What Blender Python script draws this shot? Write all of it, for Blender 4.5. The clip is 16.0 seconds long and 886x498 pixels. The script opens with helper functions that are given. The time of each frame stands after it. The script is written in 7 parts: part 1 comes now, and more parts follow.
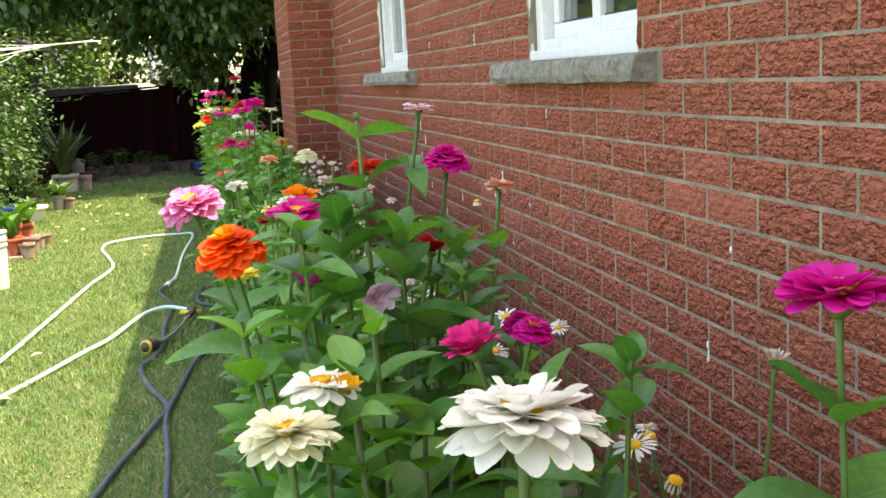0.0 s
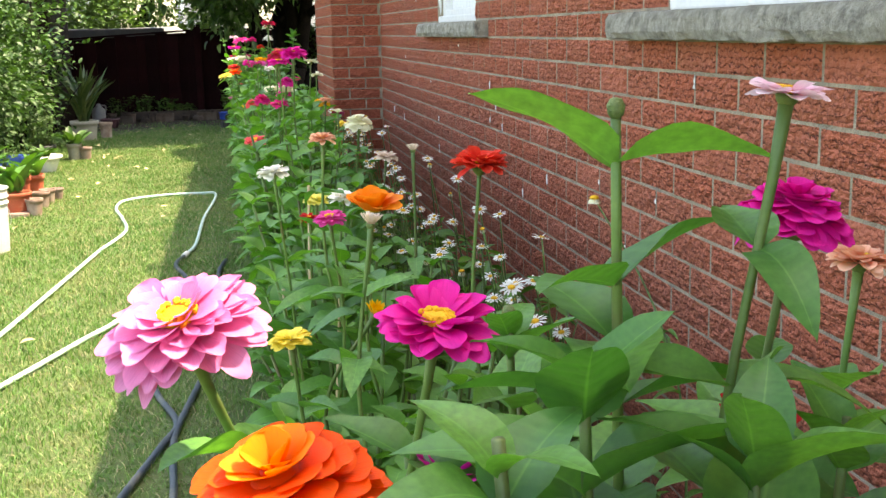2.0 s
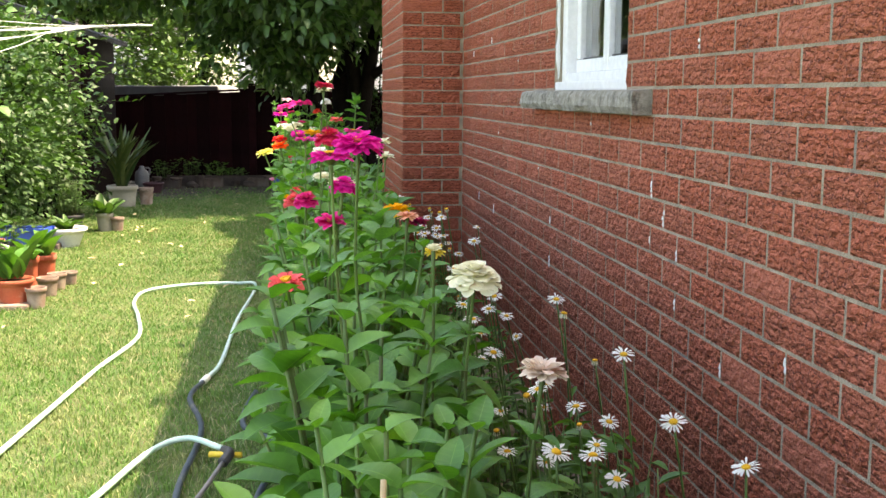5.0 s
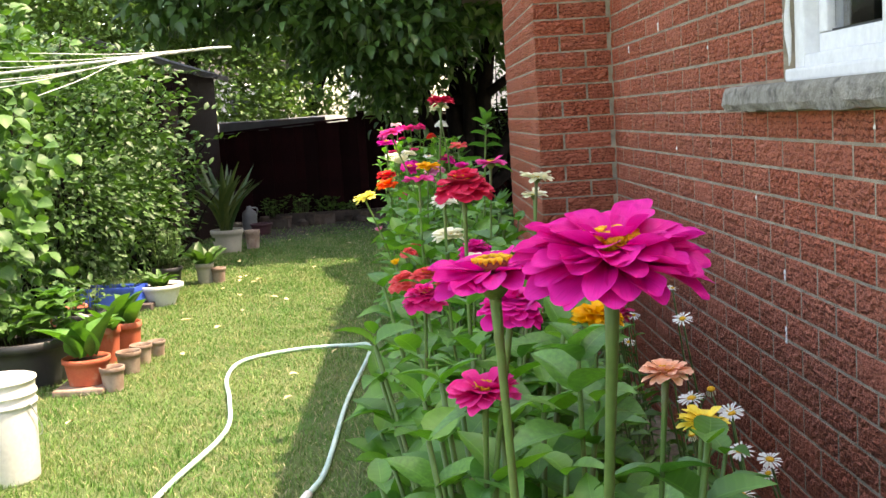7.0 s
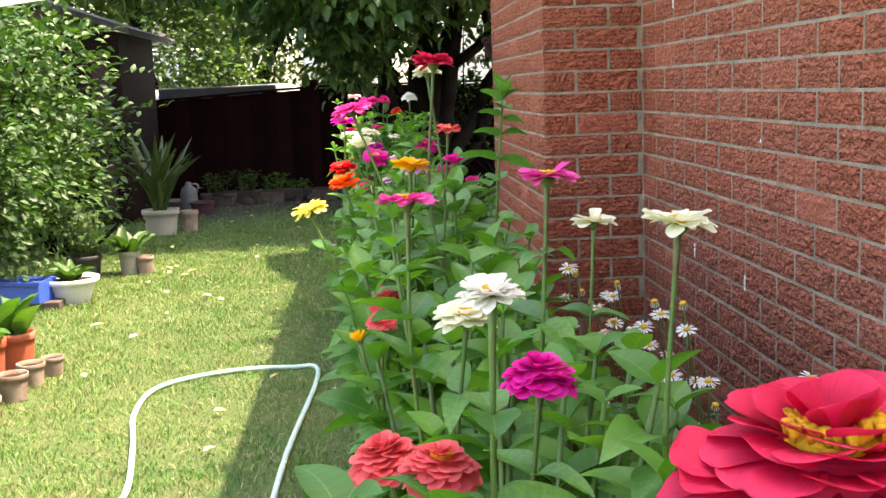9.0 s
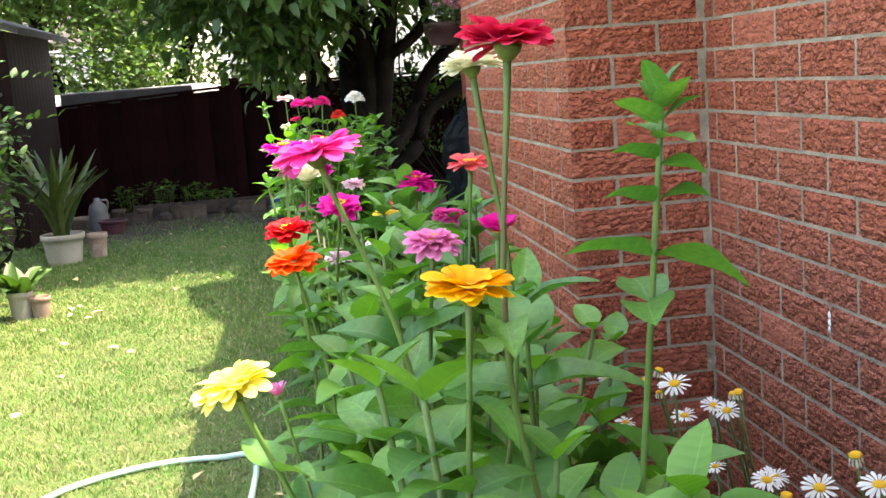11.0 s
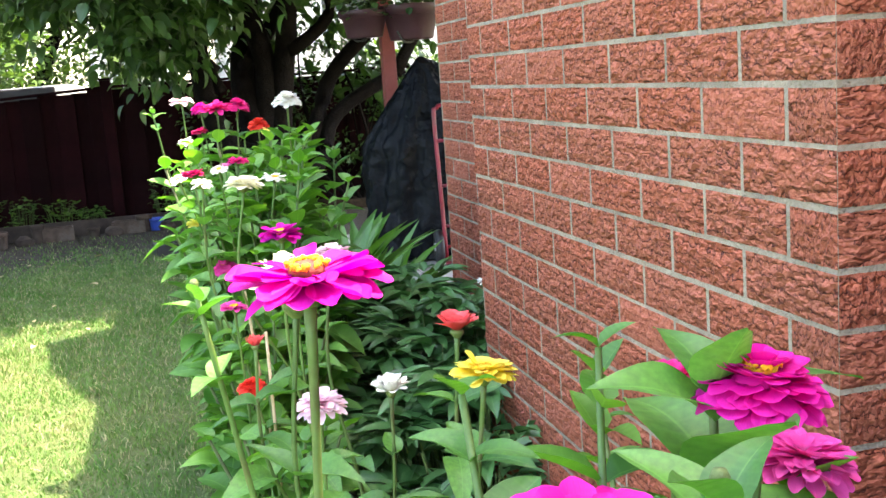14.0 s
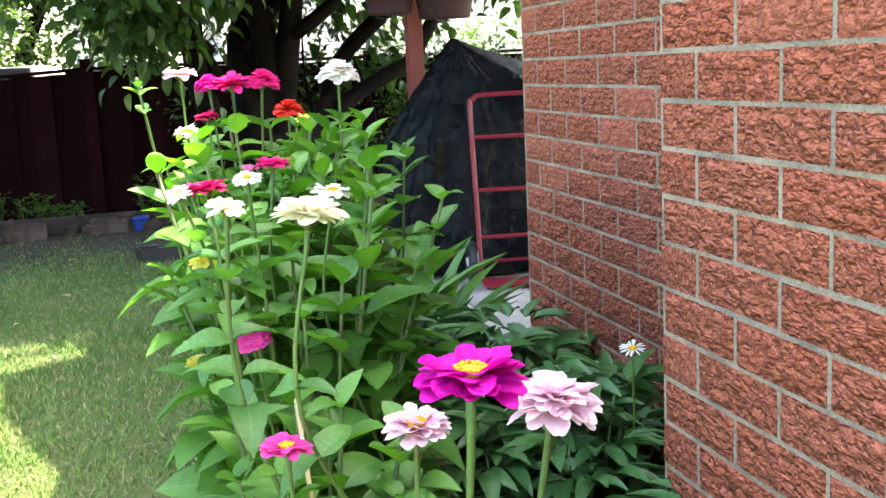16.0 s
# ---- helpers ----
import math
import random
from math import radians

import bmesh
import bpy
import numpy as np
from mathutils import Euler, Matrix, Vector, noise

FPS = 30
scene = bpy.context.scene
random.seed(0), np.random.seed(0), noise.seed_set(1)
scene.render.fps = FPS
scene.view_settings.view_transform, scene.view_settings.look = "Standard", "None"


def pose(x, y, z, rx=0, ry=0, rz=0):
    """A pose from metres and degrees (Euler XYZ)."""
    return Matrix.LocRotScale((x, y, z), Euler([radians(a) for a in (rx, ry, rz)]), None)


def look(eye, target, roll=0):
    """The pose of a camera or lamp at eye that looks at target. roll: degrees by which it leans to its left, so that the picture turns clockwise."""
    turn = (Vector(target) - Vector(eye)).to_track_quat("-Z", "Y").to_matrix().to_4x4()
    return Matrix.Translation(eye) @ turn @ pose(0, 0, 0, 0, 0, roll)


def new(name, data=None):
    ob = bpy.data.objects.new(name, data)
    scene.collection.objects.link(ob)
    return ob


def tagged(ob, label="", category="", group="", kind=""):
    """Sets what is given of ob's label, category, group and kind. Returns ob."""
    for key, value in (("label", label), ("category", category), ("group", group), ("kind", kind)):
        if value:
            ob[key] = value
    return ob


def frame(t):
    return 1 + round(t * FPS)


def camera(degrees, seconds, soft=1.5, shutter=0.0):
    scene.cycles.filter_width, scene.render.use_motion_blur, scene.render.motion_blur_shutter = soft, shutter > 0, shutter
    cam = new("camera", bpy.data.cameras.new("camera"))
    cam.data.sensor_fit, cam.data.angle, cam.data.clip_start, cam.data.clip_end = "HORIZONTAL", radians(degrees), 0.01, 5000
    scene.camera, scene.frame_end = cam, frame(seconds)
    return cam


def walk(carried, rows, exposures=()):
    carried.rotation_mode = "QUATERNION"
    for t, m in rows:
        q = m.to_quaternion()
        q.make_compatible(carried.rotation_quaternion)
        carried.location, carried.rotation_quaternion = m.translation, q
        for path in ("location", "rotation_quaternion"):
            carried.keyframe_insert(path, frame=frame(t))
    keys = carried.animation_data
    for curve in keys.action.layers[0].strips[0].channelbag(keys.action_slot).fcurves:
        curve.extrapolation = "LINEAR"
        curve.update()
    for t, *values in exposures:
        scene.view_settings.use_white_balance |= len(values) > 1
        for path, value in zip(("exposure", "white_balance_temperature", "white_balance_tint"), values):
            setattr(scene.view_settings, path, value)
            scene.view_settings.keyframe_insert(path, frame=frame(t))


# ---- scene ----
cam = camera(44.3, 16.0)
PATH = [
    (0, (0.237, -0.328, 1.249), (0.635, 1.607, 0.933), -3.05),
    (0.5, (0.242, -0.125, 1.253), (0.650, 1.798, 0.886), -3.22),
    (1, (0.255, 0.086, 1.267), (0.604, 2.016, 0.874), -0.82),
    (1.5, (0.217, 0.317, 1.249), (0.601, 2.246, 0.883), -0.46),
    (2, (0.238, 0.521, 1.242), (0.589, 2.450, 0.847), -1.12),
    (2.5, (0.258, 0.745, 1.249), (0.581, 2.675, 0.836), -1.22),
    (3, (0.236, 0.992, 1.251), (0.660, 2.912, 0.883), -2.62),
    (3.5, (0.238, 1.215, 1.241), (0.651, 3.137, 0.871), -2.38),
    (4, (0.266, 1.452, 1.267), (0.594, 3.405, 0.985), -1.54),
    (4.2, (0.277, 1.552, 1.265), (0.585, 3.506, 0.970), -0.60),
    (6.3, (0.319, 2.833, 1.246), (0.435, 4.812, 0.984), -3.03),
    (6.5, (0.301, 2.947, 1.238), (0.383, 4.923, 0.940), -4.57),
    (7, (0.317, 3.248, 1.243), (0.359, 5.233, 1.003), -3.55),
    (7.5, (0.314, 3.508, 1.245), (0.345, 5.491, 0.982), -1.85),
    (8, (0.284, 3.801, 1.242), (0.400, 5.784, 1.010), -2.05),
    (8.2, (0.282, 3.923, 1.226), (0.379, 5.904, 0.974), -2.51),
    (10.3, (0.286, 5.126, 1.273), (0.472, 7.094, 0.968), -1.14),
    (10.5, (0.273, 5.246, 1.263), (0.438, 7.218, 0.973), -1.22),
    (11, (0.234, 5.533, 1.265), (0.486, 7.492, 0.950), -4.08),
    (11.5, (0.262, 5.762, 1.270), (0.583, 7.708, 0.941), -2.90),
    (12, (0.241, 6.009, 1.270), (0.551, 7.958, 0.945), -2.08),
    (12.5, (0.198, 6.216, 1.275), (0.571, 8.155, 0.960), -2.99),
    (13, (0.237, 6.455, 1.270), (0.709, 8.379, 0.997), -2.18),
    (13.5, (0.217, 6.670, 1.259), (0.626, 8.605, 0.963), -2.47),
    (14, (0.156, 6.945, 1.254), (0.624, 8.863, 0.930), -3.96),
    (14.5, (0.175, 7.201, 1.248), (0.594, 9.136, 0.966), -2.80),
    (15, (0.189, 7.487, 1.236), (0.646, 9.410, 0.932), -1.09),
    (15.5, (0.147, 7.738, 1.225), (0.635, 9.649, 0.890), -2.17),
    (16, (0.143, 7.993, 1.204), (0.638, 9.902, 0.872), -2.60),
]
walk(cam, [(t, look(eye, target, roll)) for t, eye, target, roll in PATH],
     exposures=[(0, 2.71, 9100, 13), (1, 2.6, 9100, 12), (2, 2.83, 8900, 12), (3, 2.89, 8950, 14), (3.5, 3.07, 9000, 15), (4, 3.0, 9000, 15), (7, 2.7, 8900, 16), (8, 2.82, 8800, 17), (10.5, 3.23, 8600, 16), (12, 3.46, 8400, 15), (14, 3.69, 8000, 13), (16, 3.73, 8000, 12)])

# ---- world, sun, exposure ----
SUN_ELEV, SUN_AZ = 66.0, 92.0          # azimuth from +y towards +x
world = bpy.data.worlds.new("sky_world")
scene.world = world
world.use_nodes = True
wn = world.node_tree
sky = wn.nodes.new("ShaderNodeTexSky")
sky.sky_type = 'NISHITA'
sky.sun_disc = False
sky.sun_elevation = radians(SUN_ELEV)
sky.sun_rotation = radians(SUN_AZ)
sky.dust_density = 2.0
bgn = wn.nodes["Background"]
wn.links.new(sky.outputs[0], bgn.inputs[0])
bgn.inputs[1].default_value = 0.15
sd = bpy.data.lights.new("sun", 'SUN')
sd.energy, sd.angle, sd.color = 2.1, radians(0.55), (1.0, 0.95, 0.86)
sun = new("sun", sd)
_d = Vector((math.cos(radians(SUN_ELEV)) * math.sin(radians(SUN_AZ)), math.cos(radians(SUN_ELEV)) * math.cos(radians(SUN_AZ)), math.sin(radians(SUN_ELEV))))
sun.matrix_world = look(_d * 30, (0, 0, 0))


# ---- materials ----
def nodes(name):
    m = bpy.data.materials.new(name)
    m.use_nodes = True
    nt = m.node_tree
    return m, nt, nt.nodes["Principled BSDF"]


def mixc(nt, fac, a, b):
    """Colour mix: fac a socket or number, a and b sockets or colours."""
    n = nt.nodes.new("ShaderNodeMix")
    n.data_type = 'RGBA'
    for sock, v in ((n.inputs[0], fac), (n.inputs[6], a), (n.inputs[7], b)):
        if isinstance(v, (int, float)):
            sock.default_value = v
        elif isinstance(v, tuple):
            sock.default_value = (*v[:3], 1)
        else:
            nt.links.new(v, sock)
    return n.outputs[2]


def noise_of(nt, scale, detail=4, rough=0.55, coord="Object", stretch=None):
    tc = nt.nodes.new("ShaderNodeTexCoord")
    src = tc.outputs[coord]
    if stretch:
        mp = nt.nodes.new("ShaderNodeMapping")
        mp.inputs["Scale"].default_value = stretch
        nt.links.new(src, mp.inputs[0])
        src = mp.outputs[0]
    n = nt.nodes.new("ShaderNodeTexNoise")
    n.inputs["Scale"].default_value, n.inputs["Detail"].default_value, n.inputs["Roughness"].default_value = scale, detail, rough
    nt.links.new(src, n.inputs["Vector"])
    return n.outputs[0]


def ramp(nt, fac, lo, hi):
    n = nt.nodes.new("ShaderNodeMapRange")
    n.inputs[1].default_value, n.inputs[2].default_value = lo, hi
    nt.links.new(fac, n.inputs[0])
    return n.outputs[0]


def bump(nt, bsdf, height, strength, dist):
    n = nt.nodes.new("ShaderNodeBump")
    n.inputs["Strength"].default_value, n.inputs["Distance"].default_value = strength, dist
    nt.links.new(height, n.inputs["Height"])
    nt.links.new(n.outputs[0], bsdf.inputs["Normal"])
    return n


def surface(name, a, b, rough=0.7, scale=6, fine=60, relief=0.3, dist=0.003, metal=0.0, rand=0.0, dirt=None, coat=0.0):
    """Painted, cast or earthen surface: two colours in broad blotches, a fine grain and fine relief."""
    m, nt, s = nodes(name)
    big = ramp(nt, noise_of(nt, scale), 0.35, 0.65)
    small = noise_of(nt, fine, 6, 0.6)
    col = mixc(nt, big, a, b)
    col = mixc(nt, ramp(nt, small, 0.3, 0.8), col, mixc(nt, 0.35, col, tuple(c * 0.45 for c in a)))
    if dirt:
        col = mixc(nt, ramp(nt, noise_of(nt, scale * 0.6, 5, 0.7), 0.52, 0.7), col, dirt)
    if rand:
        oi = nt.nodes.new("ShaderNodeObjectInfo")
        hs = nt.nodes.new("ShaderNodeHueSaturation")
        nt.links.new(col, hs.inputs["Color"])
        mr = nt.nodes.new("ShaderNodeMapRange")
        mr.inputs[3].default_value, mr.inputs[4].default_value = 1 - rand, 1 + rand
        nt.links.new(oi.outputs["Random"], mr.inputs[0])
        nt.links.new(mr.outputs[0], hs.inputs["Value"])
        col = hs.outputs[0]
    nt.links.new(col, s.inputs["Base Color"])
    s.inputs["Roughness"].default_value, s.inputs["Metallic"].default_value = rough, metal
    s.inputs["Coat Weight"].default_value = coat
    bump(nt, s, small, relief, dist)
    return m


def leafy(name, dark, light, trans=0.3, rough=0.45, vein=True, island=False):
    """Leaf: green with a paler midrib, side veins, light passing through."""
    m, nt, s = nodes(name)
    tc = nt.nodes.new("ShaderNodeTexCoord")
    sep = nt.nodes.new("ShaderNodeSeparateXYZ")
    nt.links.new(tc.outputs["UV"], sep.inputs[0])
    if island:
        rnd = nt.nodes.new("ShaderNodeNewGeometry").outputs["Random Per Island"]
    else:
        rnd = nt.nodes.new("ShaderNodeObjectInfo").outputs["Random"]
    blot = ramp(nt, noise_of(nt, 14, 3), 0.3, 0.7)
    col = mixc(nt, rnd, dark, light)
    col = mixc(nt, blot, col, mixc(nt, 0.5, col, tuple(c * 0.6 for c in dark)))
    if vein:
        d = nt.nodes.new("ShaderNodeMath"); d.operation = 'SUBTRACT'; d.inputs[1].default_value = 0.5
        nt.links.new(sep.outputs[1], d.inputs[0])
        ab = nt.nodes.new("ShaderNodeMath"); ab.operation = 'ABSOLUTE'
        nt.links.new(d.outputs[0], ab.inputs[0])
        rib = nt.nodes.new("ShaderNodeMapRange")
        rib.inputs[1].default_value, rib.inputs[2].default_value, rib.inputs[3].default_value, rib.inputs[4].default_value = 0.006, 0.03, 0.22, 0.0
        nt.links.new(ab.outputs[0], rib.inputs[0])
        pale = tuple(min(1, c * 1.6 + 0.02) for c in light)
        col = mixc(nt, rib.outputs[0], col, pale)
        wv = nt.nodes.new("ShaderNodeTexWave")
        wv.inputs["Scale"].default_value, wv.inputs["Distortion"].default_value = 2.3, 1.5
        nt.links.new(tc.outputs["UV"], wv.inputs[0])
        col = mixc(nt, ramp(nt, wv.outputs[1], 0.75, 1.0), col, mixc(nt, 0.04, col, pale))
        bump(nt, s, wv.outputs[1], 0.1, 0.002)
    nt.links.new(col, s.inputs["Base Color"])
    s.inputs["Roughness"].default_value = rough
    tr = nt.nodes.new("ShaderNodeBsdfTranslucent")
    hs = nt.nodes.new("ShaderNodeHueSaturation")
    hs.inputs["Value"].default_value, hs.inputs["Saturation"].default_value, hs.inputs["Hue"].default_value = 1.5, 1.15, 0.49
    nt.links.new(col, hs.inputs["Color"])
    nt.links.new(hs.outputs[0], tr.inputs[0])
    mx = nt.nodes.new("ShaderNodeMixShader")
    mx.inputs[0].default_value = trans
    nt.links.new(s.outputs[0], mx.inputs[1]); nt.links.new(tr.outputs[0], mx.inputs[2])
    nt.links.new(mx.outputs[0], nt.nodes["Material Output"].inputs[0])
    return m


PETAL_MATS = {}


def petal_mat(key, base, tip, throat):
    """Petal: colour from throat to tip, fine lengthwise streaks, some light through."""
    m, nt, s = nodes("petal_" + key)
    tc = nt.nodes.new("ShaderNodeTexCoord")
    sep = nt.nodes.new("ShaderNodeSeparateXYZ")
    nt.links.new(tc.outputs["UV"], sep.inputs[0])
    col = mixc(nt, ramp(nt, sep.outputs[0], 0.45, 1.0), base, tip)
    col = mixc(nt, ramp(nt, sep.outputs[0], 0.30, 0.0), col, throat)
    mp = nt.nodes.new("ShaderNodeMapping"); mp.inputs["Scale"].default_value = (1.2, 14, 1)
    nt.links.new(tc.outputs["UV"], mp.inputs[0])
    st = nt.nodes.new("ShaderNodeTexNoise"); st.inputs["Scale"].default_value = 2.5
    nt.links.new(mp.outputs[0], st.inputs[0])
    col = mixc(nt, ramp(nt, st.outputs[0], 0.5, 0.8), col, mixc(nt, 0.4, col, tuple(c * 0.55 for c in base)))
    rnd = nt.nodes.new("ShaderNodeNewGeometry").outputs["Random Per Island"]
    col = mixc(nt, ramp(nt, rnd, 0.6, 1.4), col, tuple(min(1, c * 1.15 + 0.02) for c in tip))
    nt.links.new(col, s.inputs["Base Color"])
    s.inputs["Roughness"].default_value = 0.6
    s.inputs["Specular IOR Level"].default_value = 0.25
    bump(nt, s, st.outputs[0], 0.3, 0.001)
    tr = nt.nodes.new("ShaderNodeBsdfTranslucent")
    nt.links.new(col, tr.inputs[0])
    mx = nt.nodes.new("ShaderNodeMixShader"); mx.inputs[0].default_value = 0.35
    nt.links.new(s.outputs[0], mx.inputs[1]); nt.links.new(tr.outputs[0], mx.inputs[2])
    nt.links.new(mx.outputs[0], nt.nodes["Material Output"].inputs[0])
    PETAL_MATS[key] = m


petal_mat("magenta", (0.68, 0.002, 0.25), (0.78, 0.02, 0.35), (0.32, 0.0, 0.09))
petal_mat("violet", (0.56, 0.0, 0.29), (0.64, 0.006, 0.36), (0.25, 0.0, 0.12))
petal_mat("hotpink", (0.76, 0.012, 0.22), (0.82, 0.05, 0.30), (0.35, 0.0, 0.08))
petal_mat("brightpink", (0.74, 0.045, 0.30), (0.78, 0.09, 0.38), (0.4, 0.02, 0.12))
petal_mat("pink", (0.74, 0.18, 0.42), (0.78, 0.28, 0.52), (0.5, 0.05, 0.2))
petal_mat("palepink", (0.80, 0.48, 0.58), (0.86, 0.68, 0.74), (0.6, 0.1, 0.25))
petal_mat("orange", (0.80, 0.060, 0.004), (0.86, 0.105, 0.008), (0.5, 0.03, 0.0))
petal_mat("lightorange", (0.88, 0.22, 0.012), (0.9, 0.28, 0.02), (0.7, 0.1, 0.0))
petal_mat("red", (0.50, 0.003, 0.009), (0.60, 0.008, 0.016), (0.25, 0.0, 0.0))
petal_mat("scarlet", (0.72, 0.03, 0.02), (0.8, 0.07, 0.04), (0.35, 0.0, 0.0))
petal_mat("crimson", (0.60, 0.01, 0.06), (0.7, 0.03, 0.1), (0.25, 0.0, 0.02))
petal_mat("coral", (0.78, 0.085, 0.095), (0.83, 0.15, 0.155), (0.5, 0.05, 0.05))
petal_mat("peach", (0.80, 0.36, 0.2), (0.85, 0.5, 0.36), (0.65, 0.12, 0.1))
petal_mat("yellow", (0.86, 0.66, 0.06), (0.88, 0.72, 0.14), (0.6, 0.5, 0.05))
petal_mat("golden", (0.86, 0.42, 0.01), (0.88, 0.5, 0.02), (0.7, 0.25, 0.0))
petal_mat("lemon", (0.86, 0.77, 0.15), (0.87, 0.80, 0.24), (0.6, 0.65, 0.15))
petal_mat("cream", (0.83, 0.80, 0.56), (0.85, 0.84, 0.66), (0.62, 0.66, 0.25))
petal_mat("white", (0.85, 0.835, 0.76), (0.86, 0.845, 0.78), (0.75, 0.72, 0.45))
petal_mat("faded", (0.72, 0.55, 0.42), (0.8, 0.68, 0.58), (0.5, 0.3, 0.2))
petal_mat("maroon", (0.34, 0.004, 0.07), (0.45, 0.01, 0.1), (0.15, 0.0, 0.02))

M_DISC = surface("disc_florets", (0.75, 0.36, 0.01), (0.85, 0.5, 0.02), 0.8, 120, 400, 0.8, 0.002)
M_DISC_DARK = surface("disc_dark", (0.16, 0.02, 0.015), (0.3, 0.05, 0.02), 0.8, 120, 400, 0.8, 0.002)
M_CALYX = surface("calyx", (0.08, 0.12, 0.03), (0.14, 0.2, 0.05), 0.6, 90, 260, 0.6, 0.002)
M_STEM = surface("green_stem", (0.06, 0.135, 0.026), (0.105, 0.19, 0.042), 0.55, 9, 200, 0.4, 0.001, rand=0.25, dirt=(0.10, 0.06, 0.03))
M_LEAF = leafy("zinnia_leaf", (0.046, 0.17, 0.035), (0.125, 0.325, 0.064), 0.36, 0.48)
M_LEAF_J = leafy("zinnia_foliage", (0.045, 0.175, 0.027), (0.145, 0.355, 0.064), 0.38, 0.5, island=True)
M_DAISYLEAF = leafy("daisy_foliage", (0.05, 0.15, 0.026), (0.14, 0.31, 0.055), 0.32, island=True)
M_PEONY = leafy("peony_leaf", (0.042, 0.135, 0.04), (0.08, 0.23, 0.065), 0.15, 0.38)
M_PEONY_J = leafy("peony_foliage", (0.042, 0.135, 0.04), (0.08, 0.23, 0.065), 0.15, 0.38, island=True)
M_SHRUB = leafy("shrub_foliage", (0.022, 0.070, 0.014), (0.068, 0.158, 0.034), 0.24, 0.52, island=True, vein=False)
M_BEAN = leafy("bean_leaf", (0.040, 0.12, 0.024), (0.088, 0.20, 0.042), 0.28, 0.55, island=True)
M_TREELEAF = leafy("tree_foliage", (0.020, 0.064, 0.012), (0.075, 0.175, 0.034), 0.22, 0.5, island=True, vein=False)
M_FARLEAF = leafy("far_foliage", (0.05, 0.12, 0.022), (0.12, 0.23, 0.05), 0.3, island=True, vein=False)
M_SPEAR = leafy("spear_leaf", (0.022, 0.06, 0.015), (0.10, 0.13, 0.035), 0.2, island=True, vein=False)
M_CHARD = leafy("chard_leaf", (0.045, 0.15, 0.03), (0.11, 0.28, 0.05), 0.25, 0.35, island=True)
M_SOIL = surface("potting_soil", (0.03, 0.02, 0.013), (0.055, 0.038, 0.026), 0.95, 30, 140, 1.0, 0.006)
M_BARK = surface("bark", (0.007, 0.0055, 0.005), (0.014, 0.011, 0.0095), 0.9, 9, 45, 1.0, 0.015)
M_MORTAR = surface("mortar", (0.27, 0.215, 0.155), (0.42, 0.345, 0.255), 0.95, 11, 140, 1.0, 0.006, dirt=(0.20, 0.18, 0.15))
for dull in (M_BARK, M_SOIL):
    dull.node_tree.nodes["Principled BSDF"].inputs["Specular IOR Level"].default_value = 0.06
M_STONE = surface("limestone_sill", (0.33, 0.30, 0.25), (0.54, 0.50, 0.43), 0.9, 38, 170, 1.0, 0.016, dirt=(0.15, 0.14, 0.115))
M_VINYL = surface("white_vinyl", (0.80, 0.81, 0.82), (0.84, 0.84, 0.84), 0.35, 3, 40, 0.05, 0.001)
M_CAULK = surface("white_caulk", (0.8, 0.8, 0.79), (0.86, 0.86, 0.85), 0.6, 40, 150, 0.6, 0.003)
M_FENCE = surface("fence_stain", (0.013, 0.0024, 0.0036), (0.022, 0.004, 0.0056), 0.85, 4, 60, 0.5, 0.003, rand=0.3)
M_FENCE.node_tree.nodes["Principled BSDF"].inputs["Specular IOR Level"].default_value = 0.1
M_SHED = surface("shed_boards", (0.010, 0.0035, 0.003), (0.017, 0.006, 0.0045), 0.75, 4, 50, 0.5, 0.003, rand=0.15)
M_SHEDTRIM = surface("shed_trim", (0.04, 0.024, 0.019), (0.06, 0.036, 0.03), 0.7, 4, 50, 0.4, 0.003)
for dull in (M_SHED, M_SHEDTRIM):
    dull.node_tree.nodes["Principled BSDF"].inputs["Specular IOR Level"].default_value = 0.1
M_REDPAINT = surface("barn_red_paint", (0.24, 0.05, 0.045), (0.3, 0.07, 0.06), 0.55, 5, 60, 0.3, 0.002)
M_REDSTEEL = surface("red_enamel", (0.27, 0.014, 0.034), (0.34, 0.025, 0.045), 0.35, 12, 80, 0.15, 0.001, dirt=(0.2, 0.05, 0.05))
M_TERRA = surface("terracotta", (0.43, 0.085, 0.04), (0.50, 0.125, 0.06), 0.8, 8, 90, 0.5, 0.003, dirt=(0.45, 0.3, 0.22), rand=0.12)
M_BROWNPOT = surface("brown_plastic", (0.05, 0.013, 0.02), (0.07, 0.02, 0.028), 0.6, 6, 60, 0.15, 0.001, rand=0.1)
M_BLACKPOT = surface("black_plastic", (0.018, 0.018, 0.02), (0.035, 0.035, 0.038), 0.5, 6, 60, 0.2, 0.002)
M_GREYPOT = surface("grey_plastic", (0.14, 0.14, 0.14), (0.2, 0.195, 0.19), 0.55, 6, 60, 0.2, 0.002, dirt=(0.15, 0.13, 0.1))
M_WHITEPL = surface("white_plastic", (0.74, 0.74, 0.72), (0.8, 0.8, 0.78), 0.45, 5, 60, 0.1, 0.001)
M_CREAMPOT = surface("cream_pot", (0.3, 0.275, 0.22), (0.38, 0.35, 0.29), 0.7, 6, 60, 0.3, 0.002)
M_BLUEPL = surface("blue_plastic", (0.02, 0.07, 0.42), (0.03, 0.1, 0.5), 0.45, 6, 60, 0.1, 0.001)
M_CLAY = surface("old_clay", (0.24, 0.15, 0.11), (0.42, 0.33, 0.27), 0.9, 12, 90, 0.6, 0.003, rand=0.2)
